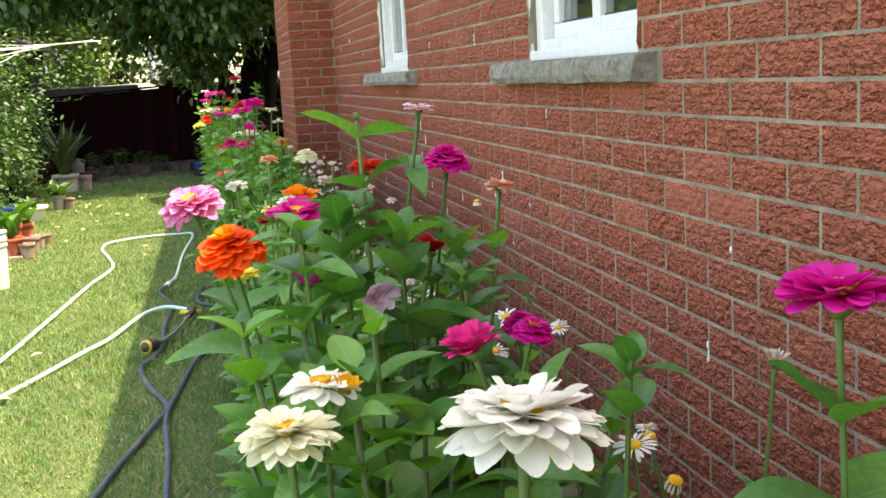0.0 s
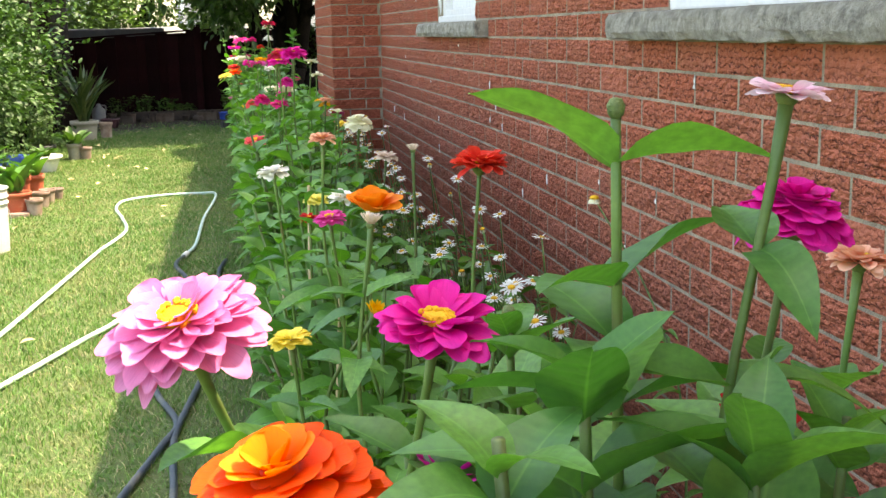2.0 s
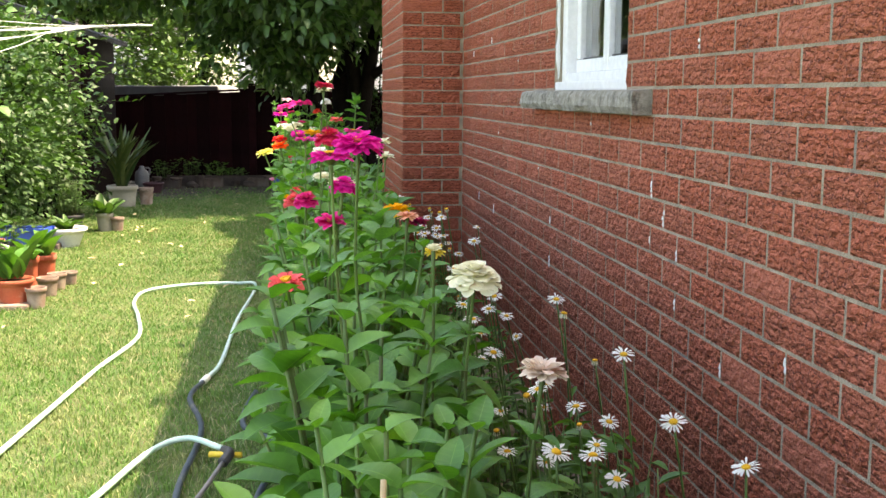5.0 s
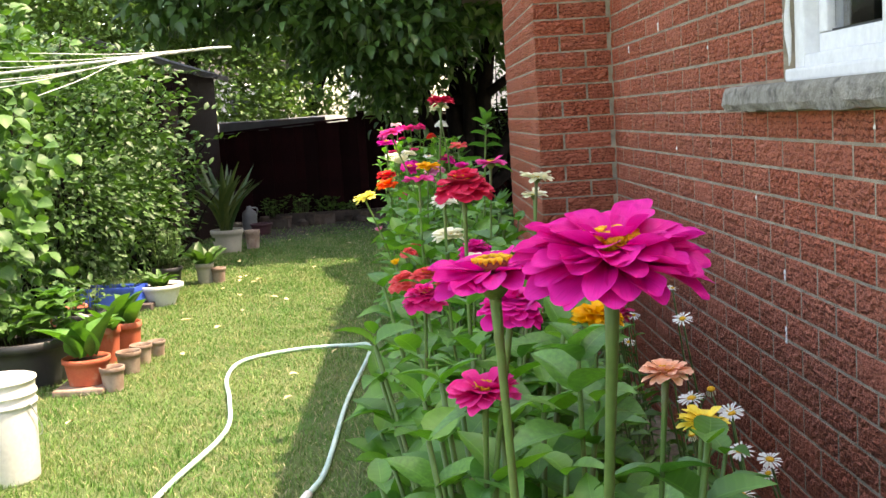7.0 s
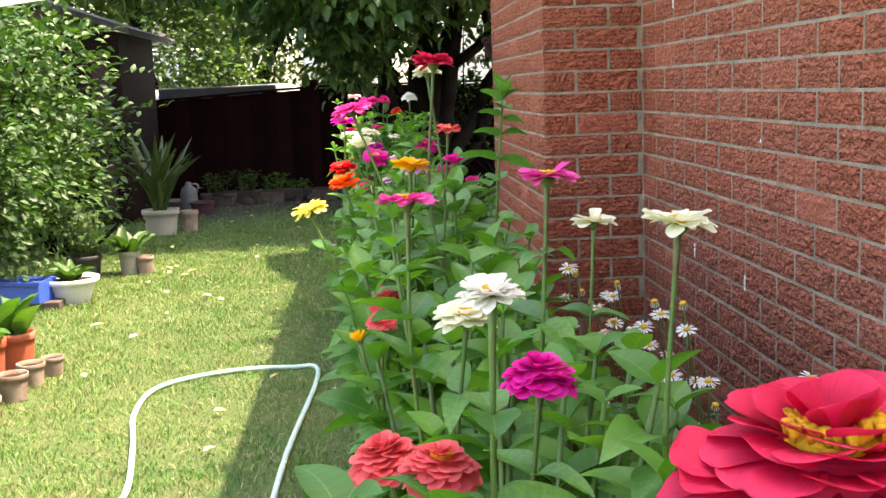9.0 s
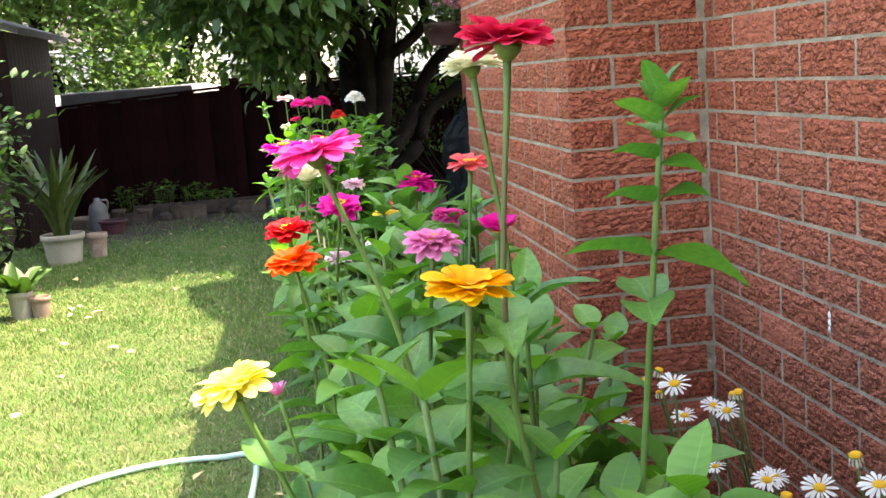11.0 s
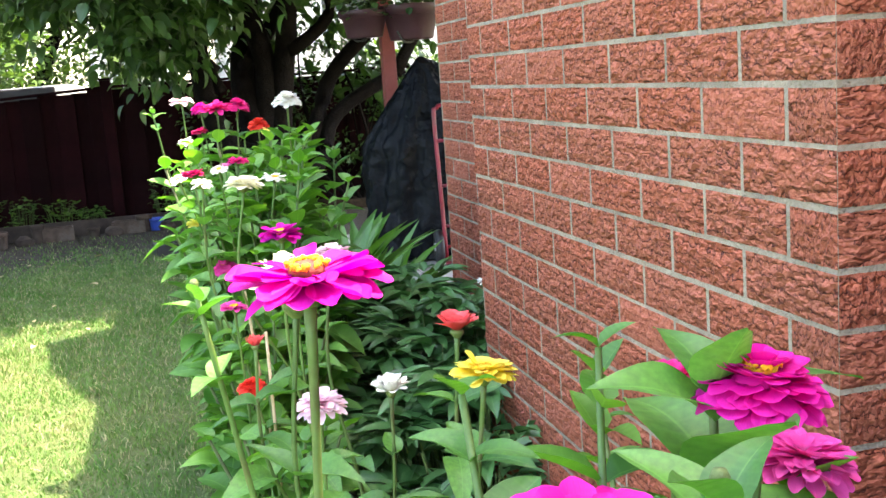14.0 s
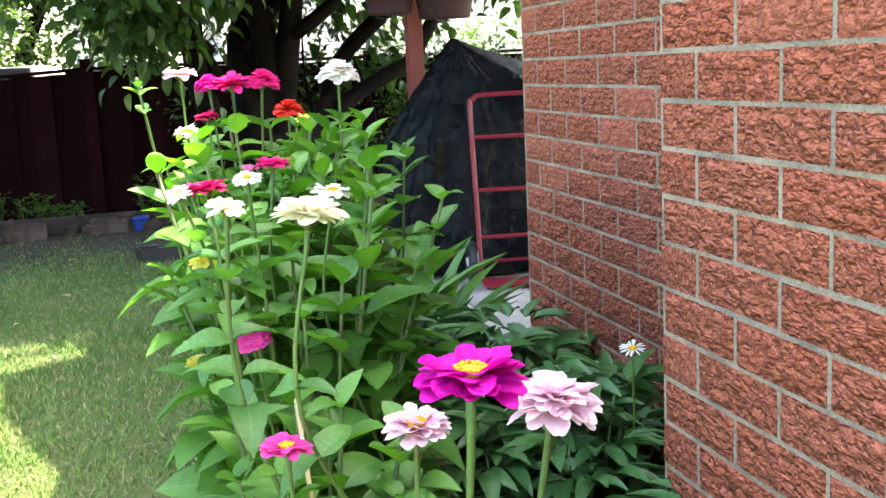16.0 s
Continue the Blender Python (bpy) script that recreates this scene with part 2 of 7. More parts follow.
M_HOSE_G = surface("pale_green_hose", (0.38, 0.60, 0.52), (0.58, 0.74, 0.67), 0.5, 10, 120, 0.3, 0.001)
M_HOSE_B = surface("slate_blue_hose", (0.016, 0.03, 0.046), (0.035, 0.055, 0.075), 0.5, 14, 120, 0.3, 0.001, dirt=(0.12, 0.12, 0.1))
M_BRASS = surface("nozzle_yellow", (0.6, 0.42, 0.03), (0.7, 0.5, 0.05), 0.5, 30, 120, 0.2, 0.001)
M_LINE = surface("clothesline", (0.6, 0.6, 0.56), (0.72, 0.72, 0.68), 0.7, 12, 120, 0.4, 0.001)
M_PAVE = surface("concrete_slab", (0.38, 0.36, 0.33), (0.48, 0.46, 0.43), 0.9, 5, 90, 0.5, 0.003, dirt=(0.28, 0.26, 0.22))
M_TARP = surface("black_tarp", (0.0025, 0.0035, 0.005), (0.005, 0.007, 0.010), 0.24, 5, 16, 0.8, 0.03)
M_TARP.node_tree.nodes["Principled BSDF"].inputs["Specular IOR Level"].default_value = 0.15
M_SIDING = surface("pale_siding", (0.6, 0.58, 0.53), (0.68, 0.66, 0.6), 0.8, 3, 40, 0.3, 0.003)
M_ROOF = surface("grey_shingle", (0.04, 0.037, 0.035), (0.07, 0.064, 0.06), 0.9, 8, 60, 0.8, 0.006)
M_SOFFIT = surface("brown_soffit", (0.16, 0.13, 0.10), (0.2, 0.165, 0.13), 0.6, 3, 40, 0.1, 0.001)
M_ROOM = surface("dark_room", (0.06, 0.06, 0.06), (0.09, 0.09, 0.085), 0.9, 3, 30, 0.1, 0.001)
M_WOODSTAKE = surface("bamboo", (0.45, 0.34, 0.18), (0.55, 0.42, 0.25), 0.6, 20, 120, 0.3, 0.001)
M_POLE = surface("galvanised_pole", (0.5, 0.52, 0.54), (0.58, 0.6, 0.62), 0.5, 6, 60, 0.1, 0.001, metal=0.4)
M_EDGE = surface("old_edging", (0.05, 0.036, 0.03), (0.09, 0.065, 0.055), 0.95, 12, 90, 0.6, 0.004, rand=0.3)
M_OLDPOT = surface("weathered_pot", (0.055, 0.036, 0.028), (0.10, 0.068, 0.055), 0.9, 12, 90, 0.5, 0.003, rand=0.3, dirt=(0.10, 0.09, 0.075))
M_MULCH = surface("dry_mulch", (0.22, 0.17, 0.11), (0.40, 0.33, 0.23), 0.95, 18, 110, 1.0, 0.01)
M_DEADLEAF = surface("fallen_leaf", (0.55, 0.42, 0.2), (0.65, 0.55, 0.32), 0.8, 30, 120, 0.3, 0.001, rand=0.25)


def brick_material():
    """Rock-faced red brick: split, bark-like face with crevice shade put into its colour, per-brick tone, lime bloom on
    a few.
    """
    m, nt, s = nodes("rock_faced_brick")
    oi = nt.nodes.new("ShaderNodeObjectInfo")
    geo = nt.nodes.new("ShaderNodeNewGeometry")
    mxr = nt.nodes.new("ShaderNodeMath"); mxr.operation = 'ADD'
    nt.links.new(oi.outputs["Random"], mxr.inputs[0]); nt.links.new(geo.outputs["Random Per Island"], mxr.inputs[1])
    fr = nt.nodes.new("ShaderNodeMath"); fr.operation = 'FRACT'
    nt.links.new(mxr.outputs[0], fr.inputs[0])
    tc = nt.nodes.new("ShaderNodeTexCoord")
    off = nt.nodes.new("ShaderNodeVectorMath"); off.operation = 'SCALE'
    cmb = nt.nodes.new("ShaderNodeCombineXYZ")
    for i in range(3):
        nt.links.new(fr.outputs[0], cmb.inputs[i])
    nt.links.new(cmb.outputs[0], off.inputs[0]); off.inputs["Scale"].default_value = 17.0
    vec = nt.nodes.new("ShaderNodeVectorMath"); vec.operation = 'ADD'
    nt.links.new(tc.outputs["Object"], vec.inputs[0]); nt.links.new(off.outputs[0], vec.inputs[1])
    mp = nt.nodes.new("ShaderNodeMapping"); mp.inputs["Scale"].default_value = (0.5, 0.5, 1.5)
    nt.links.new(vec.outputs[0], mp.inputs[0])
    big = nt.nodes.new("ShaderNodeTexNoise"); big.inputs["Scale"].default_value = 84; big.inputs["Detail"].default_value = 3.5; big.inputs["Roughness"].default_value = 0.5
    big.inputs["Distortion"].default_value = 0.9
    nt.links.new(mp.outputs[0], big.inputs[0])
    fine = nt.nodes.new("ShaderNodeTexNoise"); fine.inputs["Scale"].default_value = 260; fine.inputs["Detail"].default_value = 4
    nt.links.new(vec.outputs[0], fine.inputs[0])
    # ledges: wavy shards lying nearly level, each ending in a sharp crevice
    wave = nt.nodes.new("ShaderNodeTexWave")
    wave.wave_type, wave.bands_direction, wave.wave_profile = 'BANDS', 'Z', 'SAW'
    for key, val in (("Scale", 18.0), ("Distortion", 7.5), ("Detail", 2.4), ("Detail Scale", 3.2), ("Detail Roughness", 0.55)):
        wave.inputs[key].default_value = val
    flat = nt.nodes.new("ShaderNodeMapping"); flat.inputs["Scale"].default_value = (1.05, 1.05, 1.2)
    nt.links.new(vec.outputs[0], flat.inputs[0])
    nt.links.new(flat.outputs[0], wave.inputs[0])
    smooth_face = ramp(nt, fr.outputs[0], 0.84, 1.10)
    tone = mixc(nt, fr.outputs[0], (0.485, 0.113, 0.062), (0.455, 0.128, 0.078))
    wide = ramp(nt, noise_of(nt, 1.3, 3), 0.35, 0.7)
    tone = mixc(nt, wide, tone, mixc(nt, 0.5, tone, (0.49, 0.165, 0.110)))
    tone = mixc(nt, smooth_face, tone, (0.46, 0.128, 0.080))
    # shade of the crevices, painted as thin dark lines where the ledges drop
    crevice_shade = nt.nodes.new("ShaderNodeMath"); crevice_shade.operation = 'MULTIPLY'
    nt.links.new(ramp(nt, wave.outputs[1], 0.32, 0.06), crevice_shade.inputs[0])
    nt.links.new(ramp(nt, big.outputs[0], 0.68, 0.50), crevice_shade.inputs[1])
    col = mixc(nt, crevice_shade.outputs[0], tone, mixc(nt, smooth_face, (0.085, 0.018, 0.011), (0.30, 0.075, 0.045)))
    col = mixc(nt, ramp(nt, fine.outputs[0], 0.5, 0.85), col, mixc(nt, 0.5, col, (0.56, 0.18, 0.115)))
    bloom = nt.nodes.new("ShaderNodeTexNoise"); bloom.inputs["Scale"].default_value = 5.5; bloom.inputs["Detail"].default_value = 9; bloom.inputs["Roughness"].default_value = 0.8
    nt.links.new(vec.outputs[0], bloom.inputs[0])
    col = mixc(nt, ramp(nt, bloom.outputs[0], 0.70, 0.80), col, mixc(nt, 0.75, col, (0.58, 0.44, 0.38)))
    nt.links.new(col, s.inputs["Base Color"])
    s.inputs["Roughness"].default_value = 0.85
    s.inputs["Specular IOR Level"].default_value = 0.3
    rough_h = nt.nodes.new("ShaderNodeMath"); rough_h.operation = 'MULTIPLY_ADD'; rough_h.inputs[1].default_value = 1.3
    nt.links.new(big.outputs[0], rough_h.inputs[0]); nt.links.new(wave.outputs[1], rough_h.inputs[2])
    sm = nt.nodes.new("ShaderNodeMath"); sm.operation = 'MULTIPLY_ADD'; sm.inputs[1].default_value = 0.15
    nt.links.new(fine.outputs[0], sm.inputs[0]); nt.links.new(rough_h.outputs[0], sm.inputs[2])
    amt = nt.nodes.new("ShaderNodeMapRange"); amt.inputs[3].default_value, amt.inputs[4].default_value = 1.0, 0.3
    nt.links.new(smooth_face, amt.inputs[0])
    bn = bump(nt, s, sm.outputs[0], 1.0, 0.0082)
    nt.links.new(amt.outputs[0], bn.inputs["Strength"])
    return m


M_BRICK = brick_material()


def lawn_material(name):
    m, nt, s = nodes(name)
    pat = ramp(nt, noise_of(nt, 1.1, 4, 0.6), 0.36, 0.66)
    mid = ramp(nt, noise_of(nt, 7, 5, 0.65), 0.35, 0.7)
    fine = noise_of(nt, 90, 5, 0.6)
    col = mixc(nt, pat, (0.045, 0.135, 0.020), (0.095, 0.17, 0.036))
    col = mixc(nt, mid, col, (0.15, 0.175, 0.065))
    col = mixc(nt, ramp(nt, fine, 0.35, 0.75), mixc(nt, 0.5, col, (0.06, 0.06, 0.025)), col)
    tc = nt.nodes.new("ShaderNodeTexCoord")
    sep = nt.nodes.new("ShaderNodeSeparateXYZ")
    nt.links.new(tc.outputs["Object"], sep.inputs[0])
    worn = nt.nodes.new("ShaderNodeMath"); worn.operation = 'MULTIPLY_ADD'; worn.inputs[1].default_value = 1.6
    nt.links.new(noise_of(nt, 1.7, 5, 0.65), worn.inputs[0]); nt.links.new(sep.outputs[1], worn.inputs[2])
    col = mixc(nt, ramp(nt, worn.outputs[0], 15.4, 16.6), col, mixc(nt, mid, (0.030, 0.022, 0.014), (0.055, 0.042, 0.026)))
    nt.links.new(col, s.inputs["Base Color"])
    s.inputs["Roughness"].default_value = 0.95
    bump(nt, s, fine, 1.0, 0.02)
    return m


M_LAWN = lawn_material("lawn_soil_and_thatch")


def blade_material():
    m, nt, s = nodes("grass_blades")
    pat = ramp(nt, noise_of(nt, 1.1, 4, 0.6), 0.36, 0.66)
    rnd = nt.nodes.new("ShaderNodeNewGeometry").outputs["Random Per Island"]
    col = mixc(nt, pat, (0.075, 0.215, 0.030), (0.15, 0.27, 0.06))
    col = mixc(nt, ramp(nt, rnd, 0.0, 0.6), mixc(nt, 0.55, col, (0.03, 0.10, 0.014)), col)
    col = mixc(nt, ramp(nt, noise_of(nt, 5.5, 4, 0.65), 0.52, 0.70), col, mixc(nt, 0.55, col, (0.30, 0.28, 0.12)))
    col = mixc(nt, ramp(nt, rnd, 0.76, 0.95), col, (0.38, 0.35, 0.19))
    nt.links.new(col, s.inputs["Base Color"])
    s.inputs["Roughness"].default_value = 0.55
    tr = nt.nodes.new("ShaderNodeBsdfTranslucent"); nt.links.new(col, tr.inputs[0])
    mx = nt.nodes.new("ShaderNodeMixShader"); mx.inputs[0].default_value = 0.3
    nt.links.new(s.outputs[0], mx.inputs[1]); nt.links.new(tr.outputs[0], mx.inputs[2])
    nt.links.new(mx.outputs[0], nt.nodes["Material Output"].inputs[0])
    return m


M_BLADE = blade_material()


def glass_material():
    m, nt, s = nodes("window_glass")
    s.inputs["Base Color"].default_value = (0.9, 0.93, 0.93, 1)
    s.inputs["Roughness"].default_value = 0.02
    s.inputs["Transmission Weight"].default_value = 1.0
    s.inputs["IOR"].default_value = 1.45
    return m


M_GLASS = glass_material()


# ---- mesh helpers ----
class Geo:
    """Vertices, faces and a uv for each vertex, gathered into one mesh."""

    def __init__(self):
        self.v, self.f, self.uv, self.n = [], [], [], 0

    def put(self, tpl, m=None):
        v, f, uv = tpl
        if m is not None:
            a = np.array(m)
            v = v @ a[:3, :3].T + a[:3, 3]
        self.v.append(v)
        self.uv.append(uv)
        self.f.extend([tuple(i + self.n for i in q) for q in f])
        self.n += len(v)
        return self

    def mesh(self, name, mat, smooth=True):
        me = bpy.data.meshes.new(name)
        v = np.concatenate(self.v)
        uv = np.concatenate(self.uv)
        me.from_pydata(v.tolist(), [], self.f)
        lay = me.uv_layers.new(name="uv")
        idx = np.zeros(len(me.loops), dtype=np.int32)
        me.loops.foreach_get("vertex_index", idx)
        lay.data.foreach_set("uv", uv[idx].astype(np.float32).ravel())
        if smooth:
            me.polygons.foreach_set("use_smooth", np.ones(len(me.polygons), dtype=bool))
        me.materials.append(mat)
        me.update()
        return me


def tpl_of(v, f, uv=None):
    v = np.array(v, dtype=float)
    return v, f, (np.array(uv, dtype=float) if uv is not None else v[:, :2].copy())


def part(name, me, parent=None, label="", m=None):
    """Links a mesh as ONE object under a thing or a part."""
    ob = new(name, me)
    if parent is not None:
        ob.parent = parent
    if m is not None:
        ob.matrix_local = m
    if label:
        ob["label"] = label
    return ob


def empty(name, x, y, z, label, category, group="", kind="", rz=0):
    ob = new(name)
    ob.empty_display_size = 0.05
    ob.matrix_world = pose(x, y, z, 0, 0, rz)
    return tagged(ob, label, category, group, kind)


def boxes(specs, bevel=0.004):
    """Bevelled boxes ((x0, x1, y0, y1, z0, z1), ...) as one template list in a bmesh."""
    bm = bmesh.new()
    for x0, x1, y0, y1, z0, z1 in specs:
        r = bmesh.ops.create_cube(bm, size=1)
        bmesh.ops.transform(bm, verts=r["verts"], matrix=Matrix.LocRotScale(((x0 + x1) / 2, (y0 + y1) / 2, (z0 + z1) / 2), None, (x1 - x0, y1 - y0, z1 - z0)))
    if bevel:
        bmesh.ops.bevel(bm, geom=bm.edges[:], offset=bevel, segments=2, affect='EDGES', profile=0.6)
    return bm


def bm_mesh(name, bm, mat, smooth=False):
    me = bpy.data.meshes.new(name)
    if smooth:
        for f in bm.faces:
            f.smooth = True
    bm.to_mesh(me)
    bm.free()
    me.materials.append(mat)
    return me


def box_mesh(name, specs, mat, bevel=0.004):
    return bm_mesh(name, boxes(specs, bevel), mat)


def lathe(profile, n=28, wob=0.0, seed=0):
    """Template turned from (radius, height) pairs."""
    rng = random.Random(seed)
    v, f, uv = [], [], []
    ph = rng.random() * 6
    for j, (r, z) in enumerate(profile):
        for i in range(n):
            a = 2 * math.pi * i / n
            rr = r * (1 + wob * math.sin(3 * a + ph))
            v.append((rr * math.cos(a), rr * math.sin(a), z))
            uv.append((i / n, j / len(profile)))
    for j in range(len(profile) - 1):
        for i in range(n):
            k = (i + 1) % n
            f.append((j * n + i, j * n + k, (j + 1) * n + k, (j + 1) * n + i))
    if profile[0][0] > 1e-4:
        f.append(tuple(range(n - 1, -1, -1)))
    return tpl_of(v, f, uv)


def tube(points, radii, n=8):
    """Template of a round rod along points, with a radius each."""
    pts = [Vector(p) for p in points]
    v, f, uv = [], [], []
    up = Vector((0.31, 0.22, 0.93)).normalized()
    for j, p in enumerate(pts):
        d = (pts[min(j + 1, len(pts) - 1)] - pts[max(j - 1, 0)]).normalized()
        if abs(d.dot(up)) > 0.97:
            up = Vector((0.9, 0.3, 0.1)).normalized()
        a = d.cross(up).normalized()
        b = d.cross(a).normalized()
        for i in range(n):
            t = 2 * math.pi * i / n
            q = p + (a * math.cos(t) + b * math.sin(t)) * radii[j]
            v.append(tuple(q))
            uv.append((i / n, j))
    for j in range(len(pts) - 1):
        for i in range(n):
            k = (i + 1) % n
            f.append((j * n + i, j * n + k, (j + 1) * n + k, (j + 1) * n + i))
    f.append(tuple(range(n - 1, -1, -1)))
    f.append(tuple((len(pts) - 1) * n + i for i in range(n)))
    return tpl_of(v, f, uv)


def spline(points, steps=6):
    """Smooth points through the given ones (Catmull-Rom)."""
    p = [Vector(q) for q in points]
    p = [p[0] * 2 - p[1]] + p + [p[-1] * 2 - p[-2]]
    out = []
    for i in range(1, len(p) - 2):
        for s in range(steps):
            t = s / steps
            a, b, c, d = p[i - 1], p[i], p[i + 1], p[i + 2]
            out.append(0.5 * (2 * b + (c - a) * t + (2 * a - 5 * b + 4 * c - d) * t * t + (3 * b - a - 3 * c + d) * t ** 3))
    out.append(p[-2])
    return out


def leaf_tpl(width=0.42, droop=0.35, fold=0.18, nx=7, ny=5, tip=1.0, seed=0, wave=0.02):
    """Leaf of length 1 along +x: broad near the base, pointed, folded at the midrib, drooping."""
    rng = random.Random(seed)
    v, f, uv = [], [], []
    p1, p2 = rng.uniform(0, 6), rng.uniform(-0.1, 0.1)
    for i in range(nx):
        u = i / (nx - 1)
        w = width * (math.sin(math.pi * min(1, u ** 0.66 * 0.985 + 0.015)) ** (0.74 * tip)) + 0.004
        for j in range(ny):
            s = j / (ny - 1) * 2 - 1
            y = s * w * 0.5
            z = -droop * u * u + abs(s) * w * fold + wave * math.sin(u * 9 + p1) * s
            v.append((u * (1 - 0.12 * droop * u), y + p2 * u * u, z + 0.12 * u))
            uv.append((u, 0.5 + s * 0.5))
    for i in range(nx - 1):
        for j in range(ny - 1):
            a = i * ny + j
            f.append((a, a + ny, a + ny + 1, a + 1))
    return tpl_of(v, f, uv)


def aim(origin, direction, roll=0.0, scale=1.0):
    """Matrix that lays +x along direction with +z as much upward as can be."""
    x = Vector(direction).normalized()
    z = Vector((0, 0, 1)) - x * x.z
    if z.length < 1e-3:
        z = Vector((1, 0, 0)) - x * x.x
    z.normalize()
    y = z.cross(x)
    m = Matrix((x, y, z)).transposed().to_4x4()
    return Matrix.Translation(origin) @ m @ Matrix.Rotation(roll, 4, 'X') @ Matrix.Scale(scale, 4)


# ---- the setting: ground, lawn, house ----
def ground_sheet():
    bm = bmesh.new()
    xs = [-600, -60, -14, -6, -4, -3, -2, -1, 0, 1, 2, 3, 5, 8, 14, 60, 600]
    ys = [-400, -40, -6, -2, 0, 2, 4, 6, 8, 10, 12, 14, 16, 17, 18, 20, 26, 60, 900]
    grid = [[bm.verts.new((x, y, 0.012 * noise.noise((x * 0.7, y * 0.7, 0.3)) if -4 < x < 1 and 0 < y < 16 else 0.0)) for x in xs] for y in ys]
    for j in range(len(ys) - 1):
        for i in range(len(xs) - 1):
            bm.faces.new((grid[j][i], grid[j][i + 1], grid[j + 1][i + 1], grid[j + 1][i]))
    return part("ground", bm_mesh("ground", bm, M_LAWN, True))


tagged(ground_sheet(), "lawn of patchy green and straw-coloured grass", "lawn", kind="structure")

ZB, COURSE, BRICK = 1.21, 0.07, 0.21
WX, FY, SX, SY1, FX, FY1 = 1.2, 8.0, 0.866, 9.47, 1.165, 10.95
WIN1, WIN2 = (2.04, 2.90), (4.96, 5.82)
TOP = 2.31
R = 0.0006                             # depth of the mortar joints


def wall_blocks(name, specs, label):
    return tagged(part(name, box_mesh(name, specs, M_MORTAR, 0)), label, "wall", kind="structure")


SILL_T = 1.275
wall_main = wall_blocks("wall_south", [
    (WX + R, 1.42, -3.5, WIN1[0], 0, TOP), (WX + R, 1.42, WIN1[0], WIN1[1], 0, SILL_T), (WX + R, 1.42, WIN1[0], WIN1[1], 2.25, TOP),
    (WX + R, 1.42, WIN1[1], WIN2[0], 0, TOP), (WX + R, 1.42, WIN2[0], WIN2[1], 0, SILL_T), (WX + R, 1.42, WIN2[0], WIN2[1], 2.25, TOP),
    (WX + R, 1.42, WIN2[1], FY + R, 0, TOP)], "red rock-faced brick house wall with pale mortar")
wall_face = wall_blocks("wall_return", [(SX + R, WX + R, FY + R, FY + 0.18, 0, TOP)], "narrow brick return of the projecting bay")
wall_side = wall_blocks("wall_bay", [(SX + R, SX + 0.2, FY + 0.18, SY1 - R, 0, TOP)], "red rock-faced brick wall of the projecting bay")
wall_far = wall_blocks("wall_end", [(FX + R, FX + 0.22, SY1 - 0.2, FY1 - R, 0, TOP), (FX + 0.22, 4.6, FY1 - 0.22, FY1 - R, 0, TOP)], "red brick wall at the end of the house")
tagged(part("wall_inner", box_mesh("wall_inner", [(4.5, 4.6, -3.5, FY1 - 0.22, 0, TOP), (1.42, 4.5, -3.6, -3.5, 0, TOP)], M_MORTAR, 0)), "plain back wall of the house", "wall", kind="structure")
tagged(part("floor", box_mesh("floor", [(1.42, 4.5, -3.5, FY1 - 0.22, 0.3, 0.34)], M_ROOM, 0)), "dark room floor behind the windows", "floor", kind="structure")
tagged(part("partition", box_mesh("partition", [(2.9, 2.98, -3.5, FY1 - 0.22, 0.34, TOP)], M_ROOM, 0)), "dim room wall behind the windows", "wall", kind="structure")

# eave, out of view: its edge throws the straight shadow on the lawn; an added step shapes the shadow's bulge
EAVE_X, EAVE_Z = 0.848, 2.32
def eave():
    bm = boxes([(EAVE_X, 4.9, -3.8, 14.25, EAVE_Z, EAVE_Z + 0.12)], 0)
    vs = [bm.verts.new(p) for p in ((EAVE_X, 11.40, EAVE_Z + 0.12), (EAVE_X - 0.25, 12.08, EAVE_Z + 0.1), (EAVE_X - 0.34, 12.72, EAVE_Z + 0.1), (EAVE_X, 12.92, EAVE_Z + 0.12),
                                    (EAVE_X, 11.40, EAVE_Z), (EAVE_X - 0.25, 12.08, EAVE_Z), (EAVE_X - 0.34, 12.72, EAVE_Z), (EAVE_X, 12.92, EAVE_Z))]
    for q in ((0, 1, 2, 3), (7, 6, 5, 4), (0, 4, 5, 1), (1, 5, 6, 2), (2, 6, 7, 3)):
        bm.faces.new([vs[i] for i in q])
    return bm_mesh("eave", bm, M_SOFFIT)


tagged(part("ceiling", eave()), "brown soffit and unseen eave along the house, with a step added for its shadow", "eave", kind="structure")
roof = bmesh.new()
rv = [roof.verts.new(p) for p in ((EAVE_X, -3.8, EAVE_Z + 0.125), (EAVE_X, 14.25, EAVE_Z + 0.125), (2.9, 14.25, 3.16), (2.9, -3.8, 3.16), (4.9, 14.25, EAVE_Z + 0.125), (4.9, -3.8, EAVE_Z + 0.125))]
roof.faces.new((rv[0], rv[1], rv[2], rv[3])); roof.faces.new((rv[3], rv[2], rv[4], rv[5])); roof.faces.new((rv[1], rv[4], rv[2])); roof.faces.new((rv[0], rv[3], rv[5]))
tagged(part("roof", bm_mesh("roof", roof, M_ROOF)), "low grey shingled roof over the house", "roof", kind="structure")


